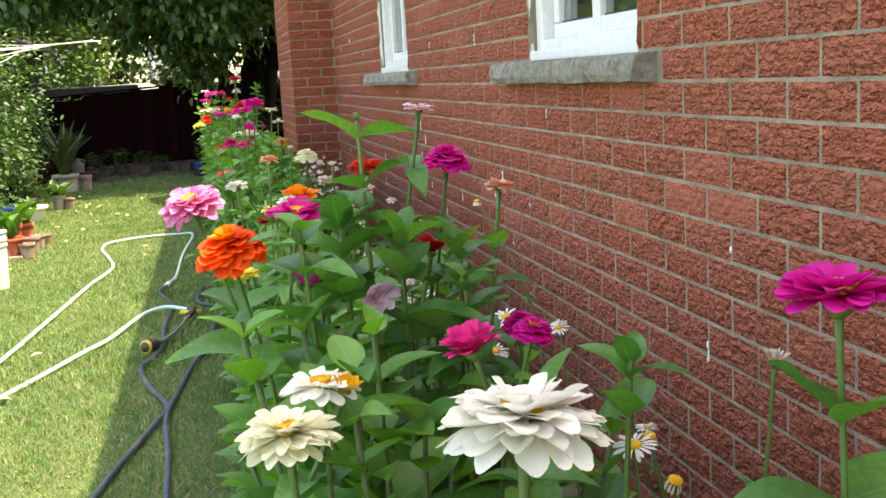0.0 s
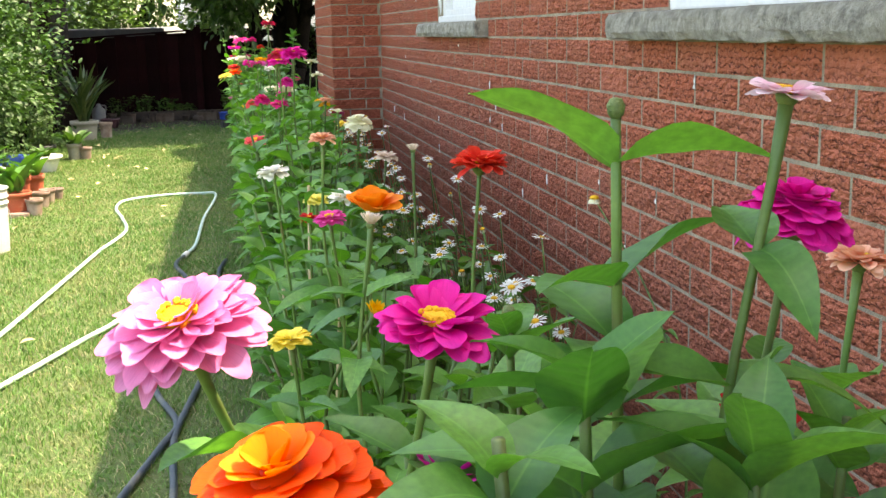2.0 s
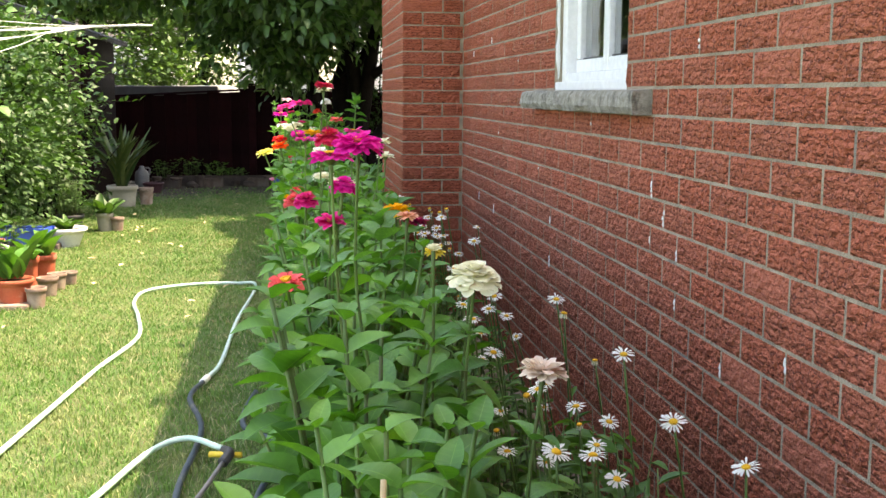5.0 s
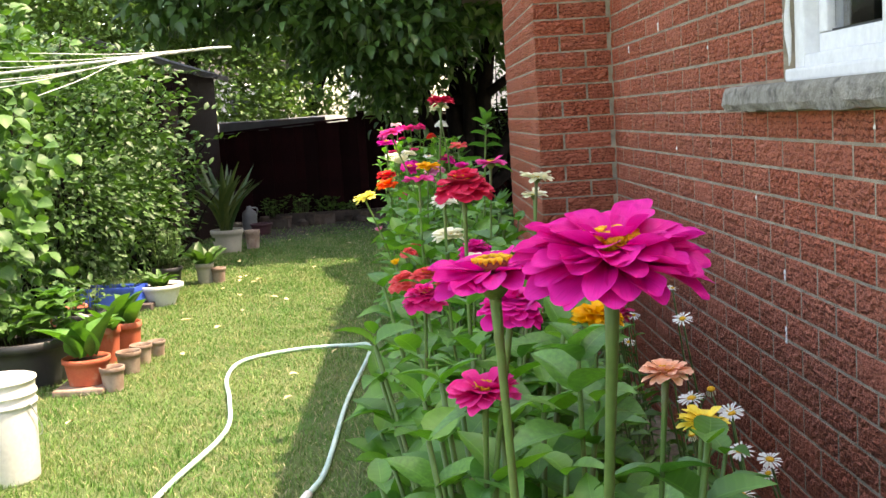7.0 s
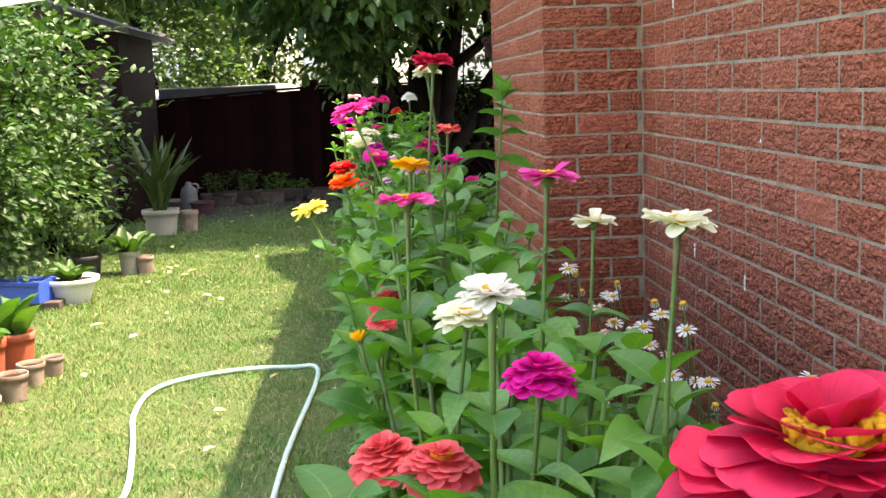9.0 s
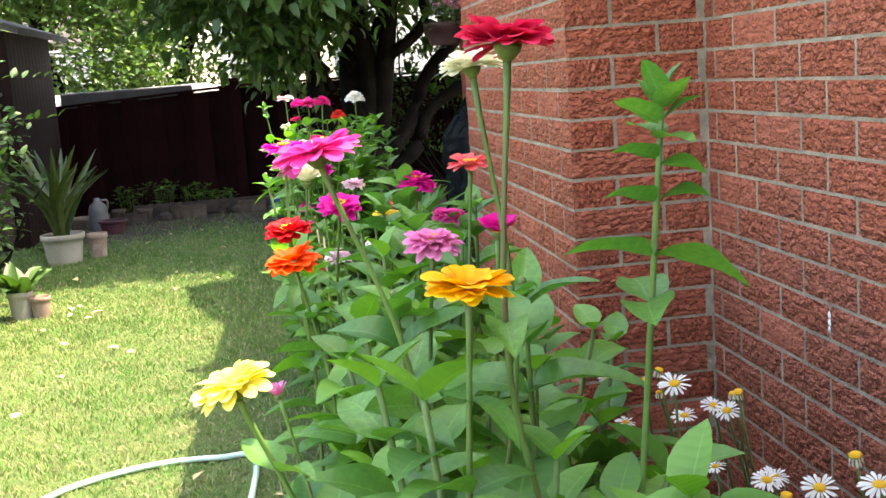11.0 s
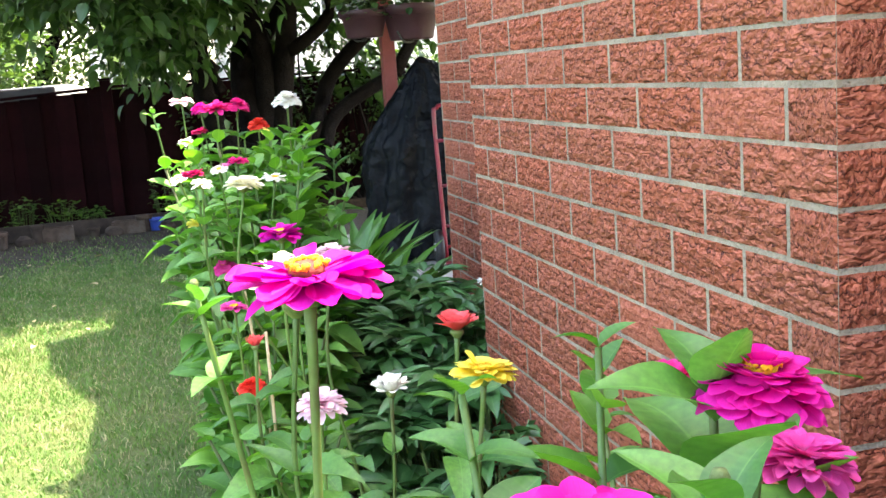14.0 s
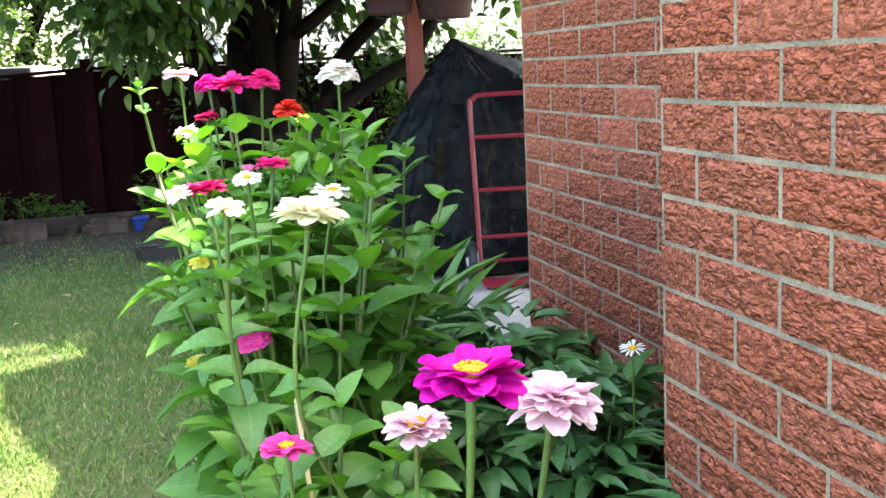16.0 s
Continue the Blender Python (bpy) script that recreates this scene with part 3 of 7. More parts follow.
def window(name, y0, y1, label):
    """White vinyl slider in a brick opening: outer frame, sash, bar, panes, caulk beads."""
    w = empty(name, 1.26, (y0 + y1) / 2, SILL_T, label, "window", kind="structure")
    h, a = 0.97, (y1 - y0) / 2
    d = 0.06
    part("window_frame", box_mesh("window_frame", [(-0.035, d, -a, -a + 0.062, 0, h), (-0.035, d, a - 0.062, a, 0, h), (-0.035, d, -a + 0.062, a - 0.062, 0, 0.06), (-0.035, d, -a + 0.062, a - 0.062, h - 0.06, h)], M_VINYL, 0.006), w)
    part("sill_trim", box_mesh("sill_trim", [(-0.058, -0.037, -a - 0.004, a + 0.004, 0.0, 0.03)], M_VINYL, 0.006), w)
    part("sash", box_mesh("sash", [(0.0, 0.045, -a + 0.064, -a + 0.11, 0.062, h - 0.062), (0.0, 0.045, -0.03, 0.03, 0.062, h - 0.062), (0.0, 0.045, 0.032, a - 0.064, 0.062, 0.105), (0.0, 0.045, -a + 0.112, -0.032, 0.062, 0.105),
                                   (0.0, 0.045, a - 0.11, a - 0.064, 0.107, h - 0.062)], M_VINYL, 0.005), w)
    for q0, q1 in ((-a + 0.11, -0.03), (0.03, a - 0.11)):
        g = part("pane", box_mesh("pane", [(0.02, 0.026, q0, q1, 0.105, h - 0.062)], M_GLASS, 0), w)
        g.visible_shadow = False
    part("gasket", box_mesh("gasket", [(0.012, 0.019, 0.034, a - 0.114, 0.106, 0.111), (0.012, 0.019, -a + 0.114, -0.034, 0.106, 0.111)], M_BLACKPOT, 0), w)
    rng = random.Random(int(y0 * 10))
    for s in (-1, 1):
        g = Geo()
        pts = [(-0.05 + rng.uniform(-0.004, 0.004), s * (a + 0.004) + rng.uniform(-0.003, 0.003), 0.02 + i * 0.045) for i in range(22)]
        g.put(tube(pts, [0.006 + rng.uniform(-0.002, 0.004) for _ in pts], 6))
        part("caulk_bead", g.mesh("caulk_bead", M_CAULK), w, "ragged white caulk")
    return w


window("window_1", *WIN1, "white vinyl sliding window in the brick wall")
window("window_2", *WIN2, "white vinyl sliding window in the brick wall")


def stone_sill(name, y0, y1, seed):
    """Rough-dressed limestone sill with a broken front edge and a smooth end."""
    bm = bmesh.new()
    n, rng = 60, random.Random(seed)
    prof = [(0.0, 0.0), (-0.048, 0.002), (-0.058, 0.02), (-0.056, 0.048), (-0.048, 0.062), (0.0, 0.066), (0.08, 0.066)]
    rows = []
    for i in range(n + 1):
        y = y0 + (y1 - y0) * i / n
        row = []
        for k, (px, pz) in enumerate(prof):
            q = noise.noise((y * 18, k * 1.7, seed)) * 0.008 + noise.noise((y * 55, k * 2.3, seed)) * 0.004
            row.append(bm.verts.new((WX + px + (q if 0 < k < 5 else 0), y, ZB + pz + (q * 0.6 if k in (1, 2, 3, 4) else 0))))
        rows.append(row)
    for i in range(n):
        for k in range(len(prof) - 1):
            bm.faces.new((rows[i][k], rows[i][k + 1], rows[i + 1][k + 1], rows[i + 1][k]))
    bm.faces.new(rows[0]); bm.faces.new(rows[-1][::-1])
    return tagged(part(name, bm_mesh(name, bm, M_STONE)), "rough grey limestone window sill", "window sill", kind="structure")


stone_sill("window_sill_1", 1.93, 3.175, 1)
stone_sill("window_sill_2", 4.735, 6.14, 2)


# ---- white buckets, pots and planters on the lawn's far edge ----
def pot_thing(name, x, y, r, h, mat, label, category="flower pot", rim=True, soil=True, group="", z=0.0, taper=0.78, seed=0, parent=None):
    p = empty(name, x, y, z, label, category, group, rz=seed * 37)
    prof = [(r * taper, 0), (r * (taper + 0.02), 0.006)]
    for i in range(1, 6):
        prof.append((r * (taper + (0.97 - taper) * i / 6), h * 0.8 * i / 5))
    if rim:
        prof += [(r, h * 0.81), (r * 1.03, h * 0.83), (r * 1.03, h * 0.985), (r * 1.0, h)]
    else:
        prof += [(r * 0.985, h * 0.96), (r * 1.02, h * 0.985), (r * 1.0, h)]
    prof += [(r * 0.93, h * 0.99), (r * 0.9, h * 0.8)]
    part("body", Geo().put(lathe(prof, 30, 0.006, seed)).mesh("pot_body", mat), p)
    if soil:
        part("soil", Geo().put(lathe([(r * 0.91, h * 0.84), (r * 0.5, h * 0.87), (0.001, h * 0.86)], 20, 0.02, seed)).mesh("pot_soil", M_SOIL), p)
    return p


def bucket(x, y, r, h, label, seed):
    b = empty("bucket", x, y, 0, label, "bucket", "white buckets", rz=seed * 50)
    prof = [(r * 0.86, 0), (r * 0.88, 0.01), (r * 0.95, h * 0.72), (r * 0.955, h * 0.74), (r * 1.0, h * 0.745), (r * 1.0, h * 0.775), (r * 0.955, h * 0.78), (r * 0.965, h * 0.84),
            (r * 1.01, h * 0.845), (r * 1.01, h * 0.87), (r * 0.97, h * 0.875), (r * 0.98, h * 0.97), (r * 1.02, h * 0.975), (r * 1.02, h), (r * 0.96, h), (r * 0.94, h * 0.9), (r * 0.84, 0.02), (0.001, 0.02)]
    part("body", Geo().put(lathe(prof, 40)).mesh("bucket_body", M_WHITEPL), b)
    pts = [(r * 1.03 * math.cos(a), r * 1.03 * math.sin(a), h * 0.80 - 0.17 * math.sin((a + 1.3) / 2.6 * math.pi)) for a in [(-1.3 + 2.6 * i / 16) for i in range(17)]]
    part("bail_handle", Geo().put(tube(pts, [0.0025] * 17, 6)).mesh("bail", M_POLE), b, "thin wire bail")
    return b


bucket(-1.275, 7.23, 0.135, 0.385, "white plastic pail with ribbed rim standing on the lawn", 1)
bucket(-1.40, 6.80, 0.135, 0.39, "white plastic pail with wire bail beside another pail", 3)

pot_thing("planter_tub", -1.76, 8.85, 0.25, 0.25, M_BLACKPOT, "wide black plastic tub with young leafy plants", seed=1)
pot_thing("flower_pot", -1.38, 8.62, 0.115, 0.135, M_TERRA, "terracotta pot with swiss chard on a stone slab", group="pots beside the shrubs", seed=2, z=0.035)
pot_thing("flower_pot", -1.46, 9.24, 0.085, 0.21, M_TERRA, "tall orange terracotta pot", group="pots beside the shrubs", seed=3)
pot_thing("flower_pot", -1.40, 9.47, 0.085, 0.19, M_TERRA, "tall orange terracotta pot with leafy greens", group="pots beside the shrubs", seed=4)
pot_thing("clay_pot", -1.24, 8.56, 0.06, 0.125, M_CLAY, "small weathered clay pot", group="pots beside the shrubs", seed=5)
pot_thing("clay_pot", -1.26, 8.95, 0.065, 0.12, M_CLAY, "small weathered clay pot", group="pots beside the shrubs", seed=6)
pot_thing("clay_pot", -1.25, 9.17, 0.06, 0.11, M_CLAY, "small weathered clay pot", group="pots beside the shrubs", seed=7)
pot_thing("clay_pot", -1.21, 9.36, 0.05, 0.09, M_CLAY, "small weathered clay pot", group="pots beside the shrubs", seed=8)
pot_thing("flower_pot", -1.62, 8.95, 0.14, 0.24, M_BLACKPOT, "black nursery pot with seedlings", group="pots beside the shrubs", seed=9)
pot_thing("flower_pot", -1.75, 9.75, 0.15, 0.22, M_BLACKPOT, "black nursery pot with herbs", group="pots beside the shrubs", seed=10)
pot_thing("flower_pot", -1.9, 10.0, 0.12, 0.22, M_TERRA, "terracotta pot under the shrub", group="pots beside the shrubs", seed=11)
pot_thing("planter_bowl", -1.61, 11.2, 0.17, 0.16, M_WHITEPL, "white plastic bowl planter with bright green rosettes", "planter", seed=12, taper=0.6)
pot_thing("flower_pot", -1.47, 12.22, 0.075, 0.17, M_CREAMPOT, "small cream pot with a leafy plant", group="pots beside the shrubs", seed=13)
pot_thing("clay_pot", -1.355, 12.2, 0.06, 0.13, M_CLAY, "small weathered clay pot", group="pots beside the shrubs", seed=14)
pot_thing("flower_pot", -1.75, 12.1, 0.12, 0.17, M_BLACKPOT, "black nursery pot under the shrub", group="pots beside the shrubs", seed=15)
pot_thing("flower_pot", -1.65, 14.42, 0.165, 0.24, M_CREAMPOT, "cream ribbed pot with spear-leaved plant", group="pots beside the shrubs", seed=16)
pot_thing("clay_pot", -1.42, 14.6, 0.08, 0.2, M_CLAY, "weathered clay pot beside the shed", group="pots beside the shrubs", seed=17)
pot_thing("flower_pot", -1.54, 16.15, 0.13, 0.13, M_BROWNPOT, "low brown pot by the shed", group="pots beside the shrubs", seed=18)
tagged(part("stone_slab", box_mesh("stone_slab", [(-1.52, -1.27, 8.48, 8.74, 0.0, 0.034)], M_CLAY, 0.01)), "thin flat stone under a pot", "stone slab")


def blue_tray(x, y):
    t = empty("planter_box", x, y, 0.05, "blue plastic window box planter on a low board", "planter", rz=-12)
    part("body", box_mesh("tray", [(-0.21, 0.21, -0.09, -0.075, 0, 0.13), (-0.21, 0.21, 0.075, 0.09, 0, 0.13), (-0.21, -0.195, -0.075, 0.075, 0, 0.13), (0.195, 0.21, -0.075, 0.075, 0, 0.13), (-0.195, 0.195, -0.075, 0.075, 0, 0.012)], M_BLUEPL, 0.004), t)
    part("rim", box_mesh("rim", [(-0.225, 0.225, -0.105, -0.091, 0.11, 0.135), (-0.225, 0.225, 0.091, 0.105, 0.11, 0.135)], M_BLUEPL, 0.004), t)
    part("soil", box_mesh("traysoil", [(-0.19, 0.19, -0.07, 0.07, 0.02, 0.1)], M_SOIL, 0.004), t)


blue_tray(-1.91, 11.05)
tagged(part("board", box_mesh("board", [(-2.2, -1.62, 10.95, 11.17, 0.0, 0.05)], M_EDGE, 0.005)), "weathered board under the blue planter", "board")


def jug(x, y):
    j = empty("plastic_jug", x, y, 0, "dirty white plastic jug by the shed", "jug", rz=20)
    j.scale = (0.8, 0.8, 0.8)
    part("body", Geo().put(lathe([(0.1, 0), (0.115, 0.02), (0.115, 0.25), (0.1, 0.31), (0.04, 0.36), (0.035, 0.40), (0.001, 0.40)], 16)).mesh("jug", M_GREYPOT), j)
    part("handle", Geo().put(tube(spline([(0.035, 0, 0.37), (0.12, 0, 0.36), (0.12, 0, 0.28), (0.11, 0, 0.25)]), [0.013] * 19)).mesh("jughandle", M_GREYPOT), j)


jug(-1.72, 16.45)


# ---- hoses ----
def hose(name, pts, r, mat, label, end=None):
    h = empty(name, pts[0][0], pts[0][1], 0, label, "garden hose")
    p = [Vector((a - pts[0][0], b - pts[0][1], r + 0.006 + (c[0] if c else 0))) for a, b, *c in pts]
    sp = spline(p, 8)
    part("tube", Geo().put(tube(sp, [r] * len(sp), 10)).mesh(name, mat), h)
    return h


h1 = hose("garden_hose", [(-0.95, 4.1), (-0.80, 5.3), (-0.75, 5.77), (-0.69, 6.32), (-0.62, 6.98), (-0.53, 7.62), (-0.60, 8.15), (-0.69, 8.62), (-0.66, 9.0), (-0.40, 9.2), (-0.12, 9.22), (0.01, 9.1), (-0.05, 8.0), (-0.07, 7.07), (-0.11, 6.78)],
          0.0105, M_HOSE_G, "pale green garden hose lying across the lawn")
part("coupling", Geo().put(tube([(0.84, 2.68, 0.018), (0.825, 2.60, 0.018)], [0.016, 0.015], 12)).mesh("coupling", M_WHITEPL), h1, "white hose coupling")
hose("garden_hose", [(-0.12, 6.72), (-0.155, 6.46), (-0.07, 6.02), (-0.09, 5.43), (-0.08, 4.97), (-0.16, 4.62), (-0.10, 4.25), (-0.02, 3.95), (-0.06, 3.73), (-0.2, 3.09), (-0.3, 2.4)],
     0.0115, M_HOSE_B, "slate blue garden hose in the shade")
hose("garden_hose", [(0.11, 6.52), (0.08, 6.26), (0.09, 6.02), (0.19, 5.87), (0.215, 5.67), (0.16, 5.27), (0.16, 4.91), (0.09, 4.7), (0.02, 4.2), (-0.02, 3.8), (0.0, 3.4), (0.01, 3.0), (0.03, 2.3)],
     0.0115, M_HOSE_B, "slate blue garden hose trailing beside the pots")
hose("garden_hose", [(-0.9, 3.9), (-0.62, 4.6), (-0.45, 5.06), (-0.35, 5.31), (-0.22, 5.72, 0.02), (-0.10, 5.80, 0.04), (0.03, 5.66, 0.045)],
          0.0105, M_HOSE_G, "pale green garden hose ending in a spray wand")


def spray_wand():
    w = empty("spray_wand", 0.04, 5.64, 0.02, "black spray wand with yellow-ringed nozzle on the grass", "spray nozzle")
    part("grip", Geo().put(tube(spline([(0.0, 0.0, 0.04), (0.02, -0.05, 0.045), (0.0, -0.1, 0.03)]), [0.018] * 13, 10)).mesh("grip", M_BLACKPOT), w)
    part("valve", Geo().put(tube([(-0.05, -0.02, 0.035), (0.06, -0.04, 0.035)], [0.01, 0.01], 8)).mesh("valve", M_BRASS), w, "brass yellow valve")
    part("shaft", Geo().put(tube(spline([(0.0, -0.1, 0.03), (-0.06, -0.4, 0.02), (-0.13, -0.66, 0.025)]), [0.008] * 13, 8)).mesh("shaft", M_GREYPOT), w)
    hd = part("spray_head", Geo().put(tube([(-0.13, -0.66, 0.025), (-0.155, -0.72, 0.03), (-0.185, -0.77, 0.036)], [0.012, 0.03, 0.034], 16)).mesh("spray_head", M_BLACKPOT), w)
    part("nozzle_ring", Geo().put(tube([(-0.186, -0.772, 0.036), (-0.192, -0.782, 0.037)], [0.033, 0.031], 16)).mesh("nozzle_ring", M_BRASS), hd, "yellow ring")
    part("spray_plate", Geo().put(tube([(-0.1925, -0.783, 0.037), (-0.195, -0.788, 0.0375)], [0.024, 0.022], 16)).mesh("spray_plate", M_BLACKPOT), hd, "black spray plate")


spray_wand()


# ---- fence, shed and what stands along them ----
FENCE_Y = 17.65


def fence_top(x):
    """Height of the fence: its top falls away gently to one side of the corner post."""
    return 1.325 + 0.055 * (min(x, -0.35) + 0.35)


def fence(x0, x1, label):
    f = empty("fence", (x0 + x1) / 2, FENCE_Y, 0, label, "fence", kind="structure")
    cx = (x0 + x1) / 2
    rng = random.Random(int(x0 * 7 + 100))
    n = int((x1 - x0) / 0.15)
    bw = (x1 - x0) / n
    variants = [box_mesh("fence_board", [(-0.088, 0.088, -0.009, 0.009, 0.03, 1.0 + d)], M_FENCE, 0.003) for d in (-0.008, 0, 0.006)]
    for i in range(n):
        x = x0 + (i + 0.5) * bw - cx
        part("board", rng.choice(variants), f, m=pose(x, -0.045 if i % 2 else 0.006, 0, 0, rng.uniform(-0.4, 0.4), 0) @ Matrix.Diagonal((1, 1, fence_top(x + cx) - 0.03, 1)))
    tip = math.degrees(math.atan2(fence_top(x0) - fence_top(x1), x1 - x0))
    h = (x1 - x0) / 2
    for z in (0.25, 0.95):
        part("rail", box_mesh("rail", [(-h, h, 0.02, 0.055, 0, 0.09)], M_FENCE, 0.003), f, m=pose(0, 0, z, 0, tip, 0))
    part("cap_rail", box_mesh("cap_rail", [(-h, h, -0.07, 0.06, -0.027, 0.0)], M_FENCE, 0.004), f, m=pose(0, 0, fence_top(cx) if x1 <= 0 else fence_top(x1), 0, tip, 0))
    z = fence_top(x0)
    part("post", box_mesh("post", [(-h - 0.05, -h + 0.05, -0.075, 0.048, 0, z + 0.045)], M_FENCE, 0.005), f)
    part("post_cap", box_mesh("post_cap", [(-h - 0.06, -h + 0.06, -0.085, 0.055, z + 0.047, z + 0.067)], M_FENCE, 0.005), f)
    return f


for fx0, fx1 in ((-5.15, -2.75), (-2.75, -0.35), (-0.35, 2.05), (2.05, 4.45), (4.45, 6.85)):
    fence(fx0, fx1, "dark maroon stained board fence with alternating boards")


def shed(x1, y0):
    """Dark brown garden shed: boards, corner trim, door with hinges, overhanging roof."""
    s = empty("shed", x1, y0, 0, "dark brown wooden garden shed with a narrow door", "shed")
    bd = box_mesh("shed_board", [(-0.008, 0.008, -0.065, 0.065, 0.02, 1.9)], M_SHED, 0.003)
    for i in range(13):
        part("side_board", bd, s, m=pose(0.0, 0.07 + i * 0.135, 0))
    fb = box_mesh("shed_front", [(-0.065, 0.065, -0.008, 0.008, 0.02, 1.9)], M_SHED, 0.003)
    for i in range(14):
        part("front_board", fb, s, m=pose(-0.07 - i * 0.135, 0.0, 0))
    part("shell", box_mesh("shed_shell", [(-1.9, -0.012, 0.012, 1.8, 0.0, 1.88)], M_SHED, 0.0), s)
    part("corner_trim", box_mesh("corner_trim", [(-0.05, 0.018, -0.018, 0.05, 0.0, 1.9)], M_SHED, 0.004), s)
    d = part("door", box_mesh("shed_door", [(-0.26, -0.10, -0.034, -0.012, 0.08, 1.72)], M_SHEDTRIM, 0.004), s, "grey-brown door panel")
    for z in (0.45, 1.35):
        part("hinge", box_mesh("hinge", [(-0.12, -0.06, -0.044, -0.034, z, z + 0.03)], M_BLACKPOT, 0.002), d)
    part("latch", box_mesh("latch", [(-0.10, -0.07, -0.05, -0.034, 0.9, 0.98)], M_BLACKPOT, 0.003), d)
    rb = bmesh.new()
    q = [rb.verts.new(p) for p in ((0.16, -0.16, 1.86), (0.16, 1.95, 1.86), (-1.0, 1.95, 2.28), (-1.0, -0.16, 2.28), (0.16, -0.16, 1.92), (0.16, 1.95, 1.92), (-1.0, 1.95, 2.34), (-1.0, -0.16, 2.34), (-2.1, -0.16, 1.86), (-2.1, 1.95, 1.86), (-2.1, -0.16, 1.92), (-2.1, 1.95, 1.92))]
    for t in ((4, 5, 6, 7), (3, 2, 1, 0), (0, 1, 5, 4), (7, 6, 11, 10), (8, 9, 2, 3), (9, 8, 10, 11), (0, 4, 7, 3), (3, 7, 10, 8), (1, 2, 6, 5), (2, 9, 11, 6)):
        rb.faces.new([q[i] for i in t])
    part("roof", bm_mesh("shed_roof", rb, M_ROOF), s, "grey shingled roof")
    return s


shed(-2.15, 15.45)

# clay edging and small pots along the fence
rngb = random.Random(5)
for i in range(17):
    bx = -1.75 + i * 0.15 + rngb.uniform(-0.03, 0.03)
    by = 16.75 + 0.32 * min(1, i / 9) + rngb.uniform(-0.05, 0.05)
    k = rngb.random()
    if k < 0.35:
        pot_thing("clay_pot", bx, by, rngb.uniform(0.05, 0.08), rngb.uniform(0.08, 0.16), M_OLDPOT if rngb.random() < 0.5 else M_EDGE, "small clay pot in the bed along the fence", group="pots along the fence", seed=i + 30)
    elif k < 0.55:
        trough = empty("plant_trough", bx, by, 0, "long weathered brown trough planted with seedlings", "planter", "pots along the fence", rz=rngb.uniform(-14, 14))
        tl, th = rngb.uniform(0.12, 0.17), rngb.uniform(0.09, 0.12)
        part("body", box_mesh("trough_body", [(-tl, tl, -0.075, -0.062, 0, th), (-tl, tl, 0.062, 0.075, 0, th), (-tl, -tl + 0.013, -0.062, 0.062, 0, th), (tl - 0.013, tl, -0.062, 0.062, 0, th), (-tl + 0.013, tl - 0.013, -0.062, 0.062, 0, 0.01)], M_OLDPOT, 0.003), trough)
        part("soil", box_mesh("trough_soil", [(-tl + 0.014, tl - 0.014, -0.061, 0.061, 0.012, th - 0.02)], M_SOIL, 0.004), trough)
    elif k < 0.85:
        st = bmesh.new()
        bmesh.ops.create_icosphere(st, subdivisions=2, radius=1)
        for q in st.verts:
            q.co = Vector((q.co.x * 0.085, q.co.y * 0.06, max(-0.02, q.co.z * 0.055 + 0.03))) * (1 + 0.25 * noise.noise(q.co * 1.7 + Vector((i, 0, 0))))
        tagged(part("edging_stone", bm_mesh("edging_stone", st, M_EDGE), m=pose(bx, by, 0.0, 0, 0, rngb.uniform(-30, 30))), "rounded weathered stone edging the bed by the fence", "edging stone", "edging along the fence")
pot_thing("flower_pot", -0.02, 17.1, 0.07, 0.11, M_BLUEPL, "small blue pot by the fence", group="pots along the fence", seed=60)
tagged(part("edging_board", box_mesh("edging_board", [(-1.5, 0.2, 17.2, 17.235, 0.0, 0.14)], M_EDGE, 0.006)), "weathered board edging the bed by the fence", "edging board")
tagged(part("garden_bed", box_mesh("garden_bed", [(-1.75, 2.6, 17.235, 17.58, 0.0, 0.09)], M_SOIL, 0.02)), "dark soil bed at the foot of the fence", "garden bed", kind="structure")


def black_tray(x, y):
    t = empty("plant_tray", x, y, 0, "black plastic plant tray lying on the lawn", "plant tray", rz=12)
    part("body", box_mesh("ptray", [(-0.16, 0.16, -0.1, -0.085, 0, 0.09), (-0.16, 0.16, 0.085, 0.1, 0, 0.09), (-0.16, -0.145, -0.085, 0.085, 0, 0.09), (0.145, 0.16, -0.085, 0.085, 0, 0.09), (-0.145, 0.145, -0.085, 0.085, 0, 0.01)], M_BLACKPOT, 0.005), t)
    part("divider", box_mesh("pdiv", [(-0.005, 0.005, -0.083, 0.083, 0.012, 0.08)], M_BLACKPOT, 0.001), t)


black_tray(0.13, 15.5)


# ---- patio corner: slabs, post with planters, covered grill, hand truck ----
tagged(part("garden_bed", box_mesh("garden_bed", [(0.74, 1.2, -3.0, 7.98, 0.0, 0.05)], M_MULCH, 0.01)), "strip of dry mulch and soil along the wall", "garden bed", kind="structure")
patio = empty("patio", 2.2, 13.0, 0, "pale concrete paving slabs behind the house", "paving", kind="structure")
slabs = [box_mesh("slab", [(-0.295, 0.295, -0.295, 0.295, 0.0, 0.04 + 0.002 * k)], M_PAVE, 0.008) for k in range(3)]
for i in range(5):
    for j in range(7):
        if i == 0 and j < 1:
            continue
        part("slab", slabs[(i * 3 + j) % 3], patio, m=pose(-0.92 + i * 0.6, -1.6 + j * 0.6, 0, 0, 0, 90 * ((i + j) % 4)))


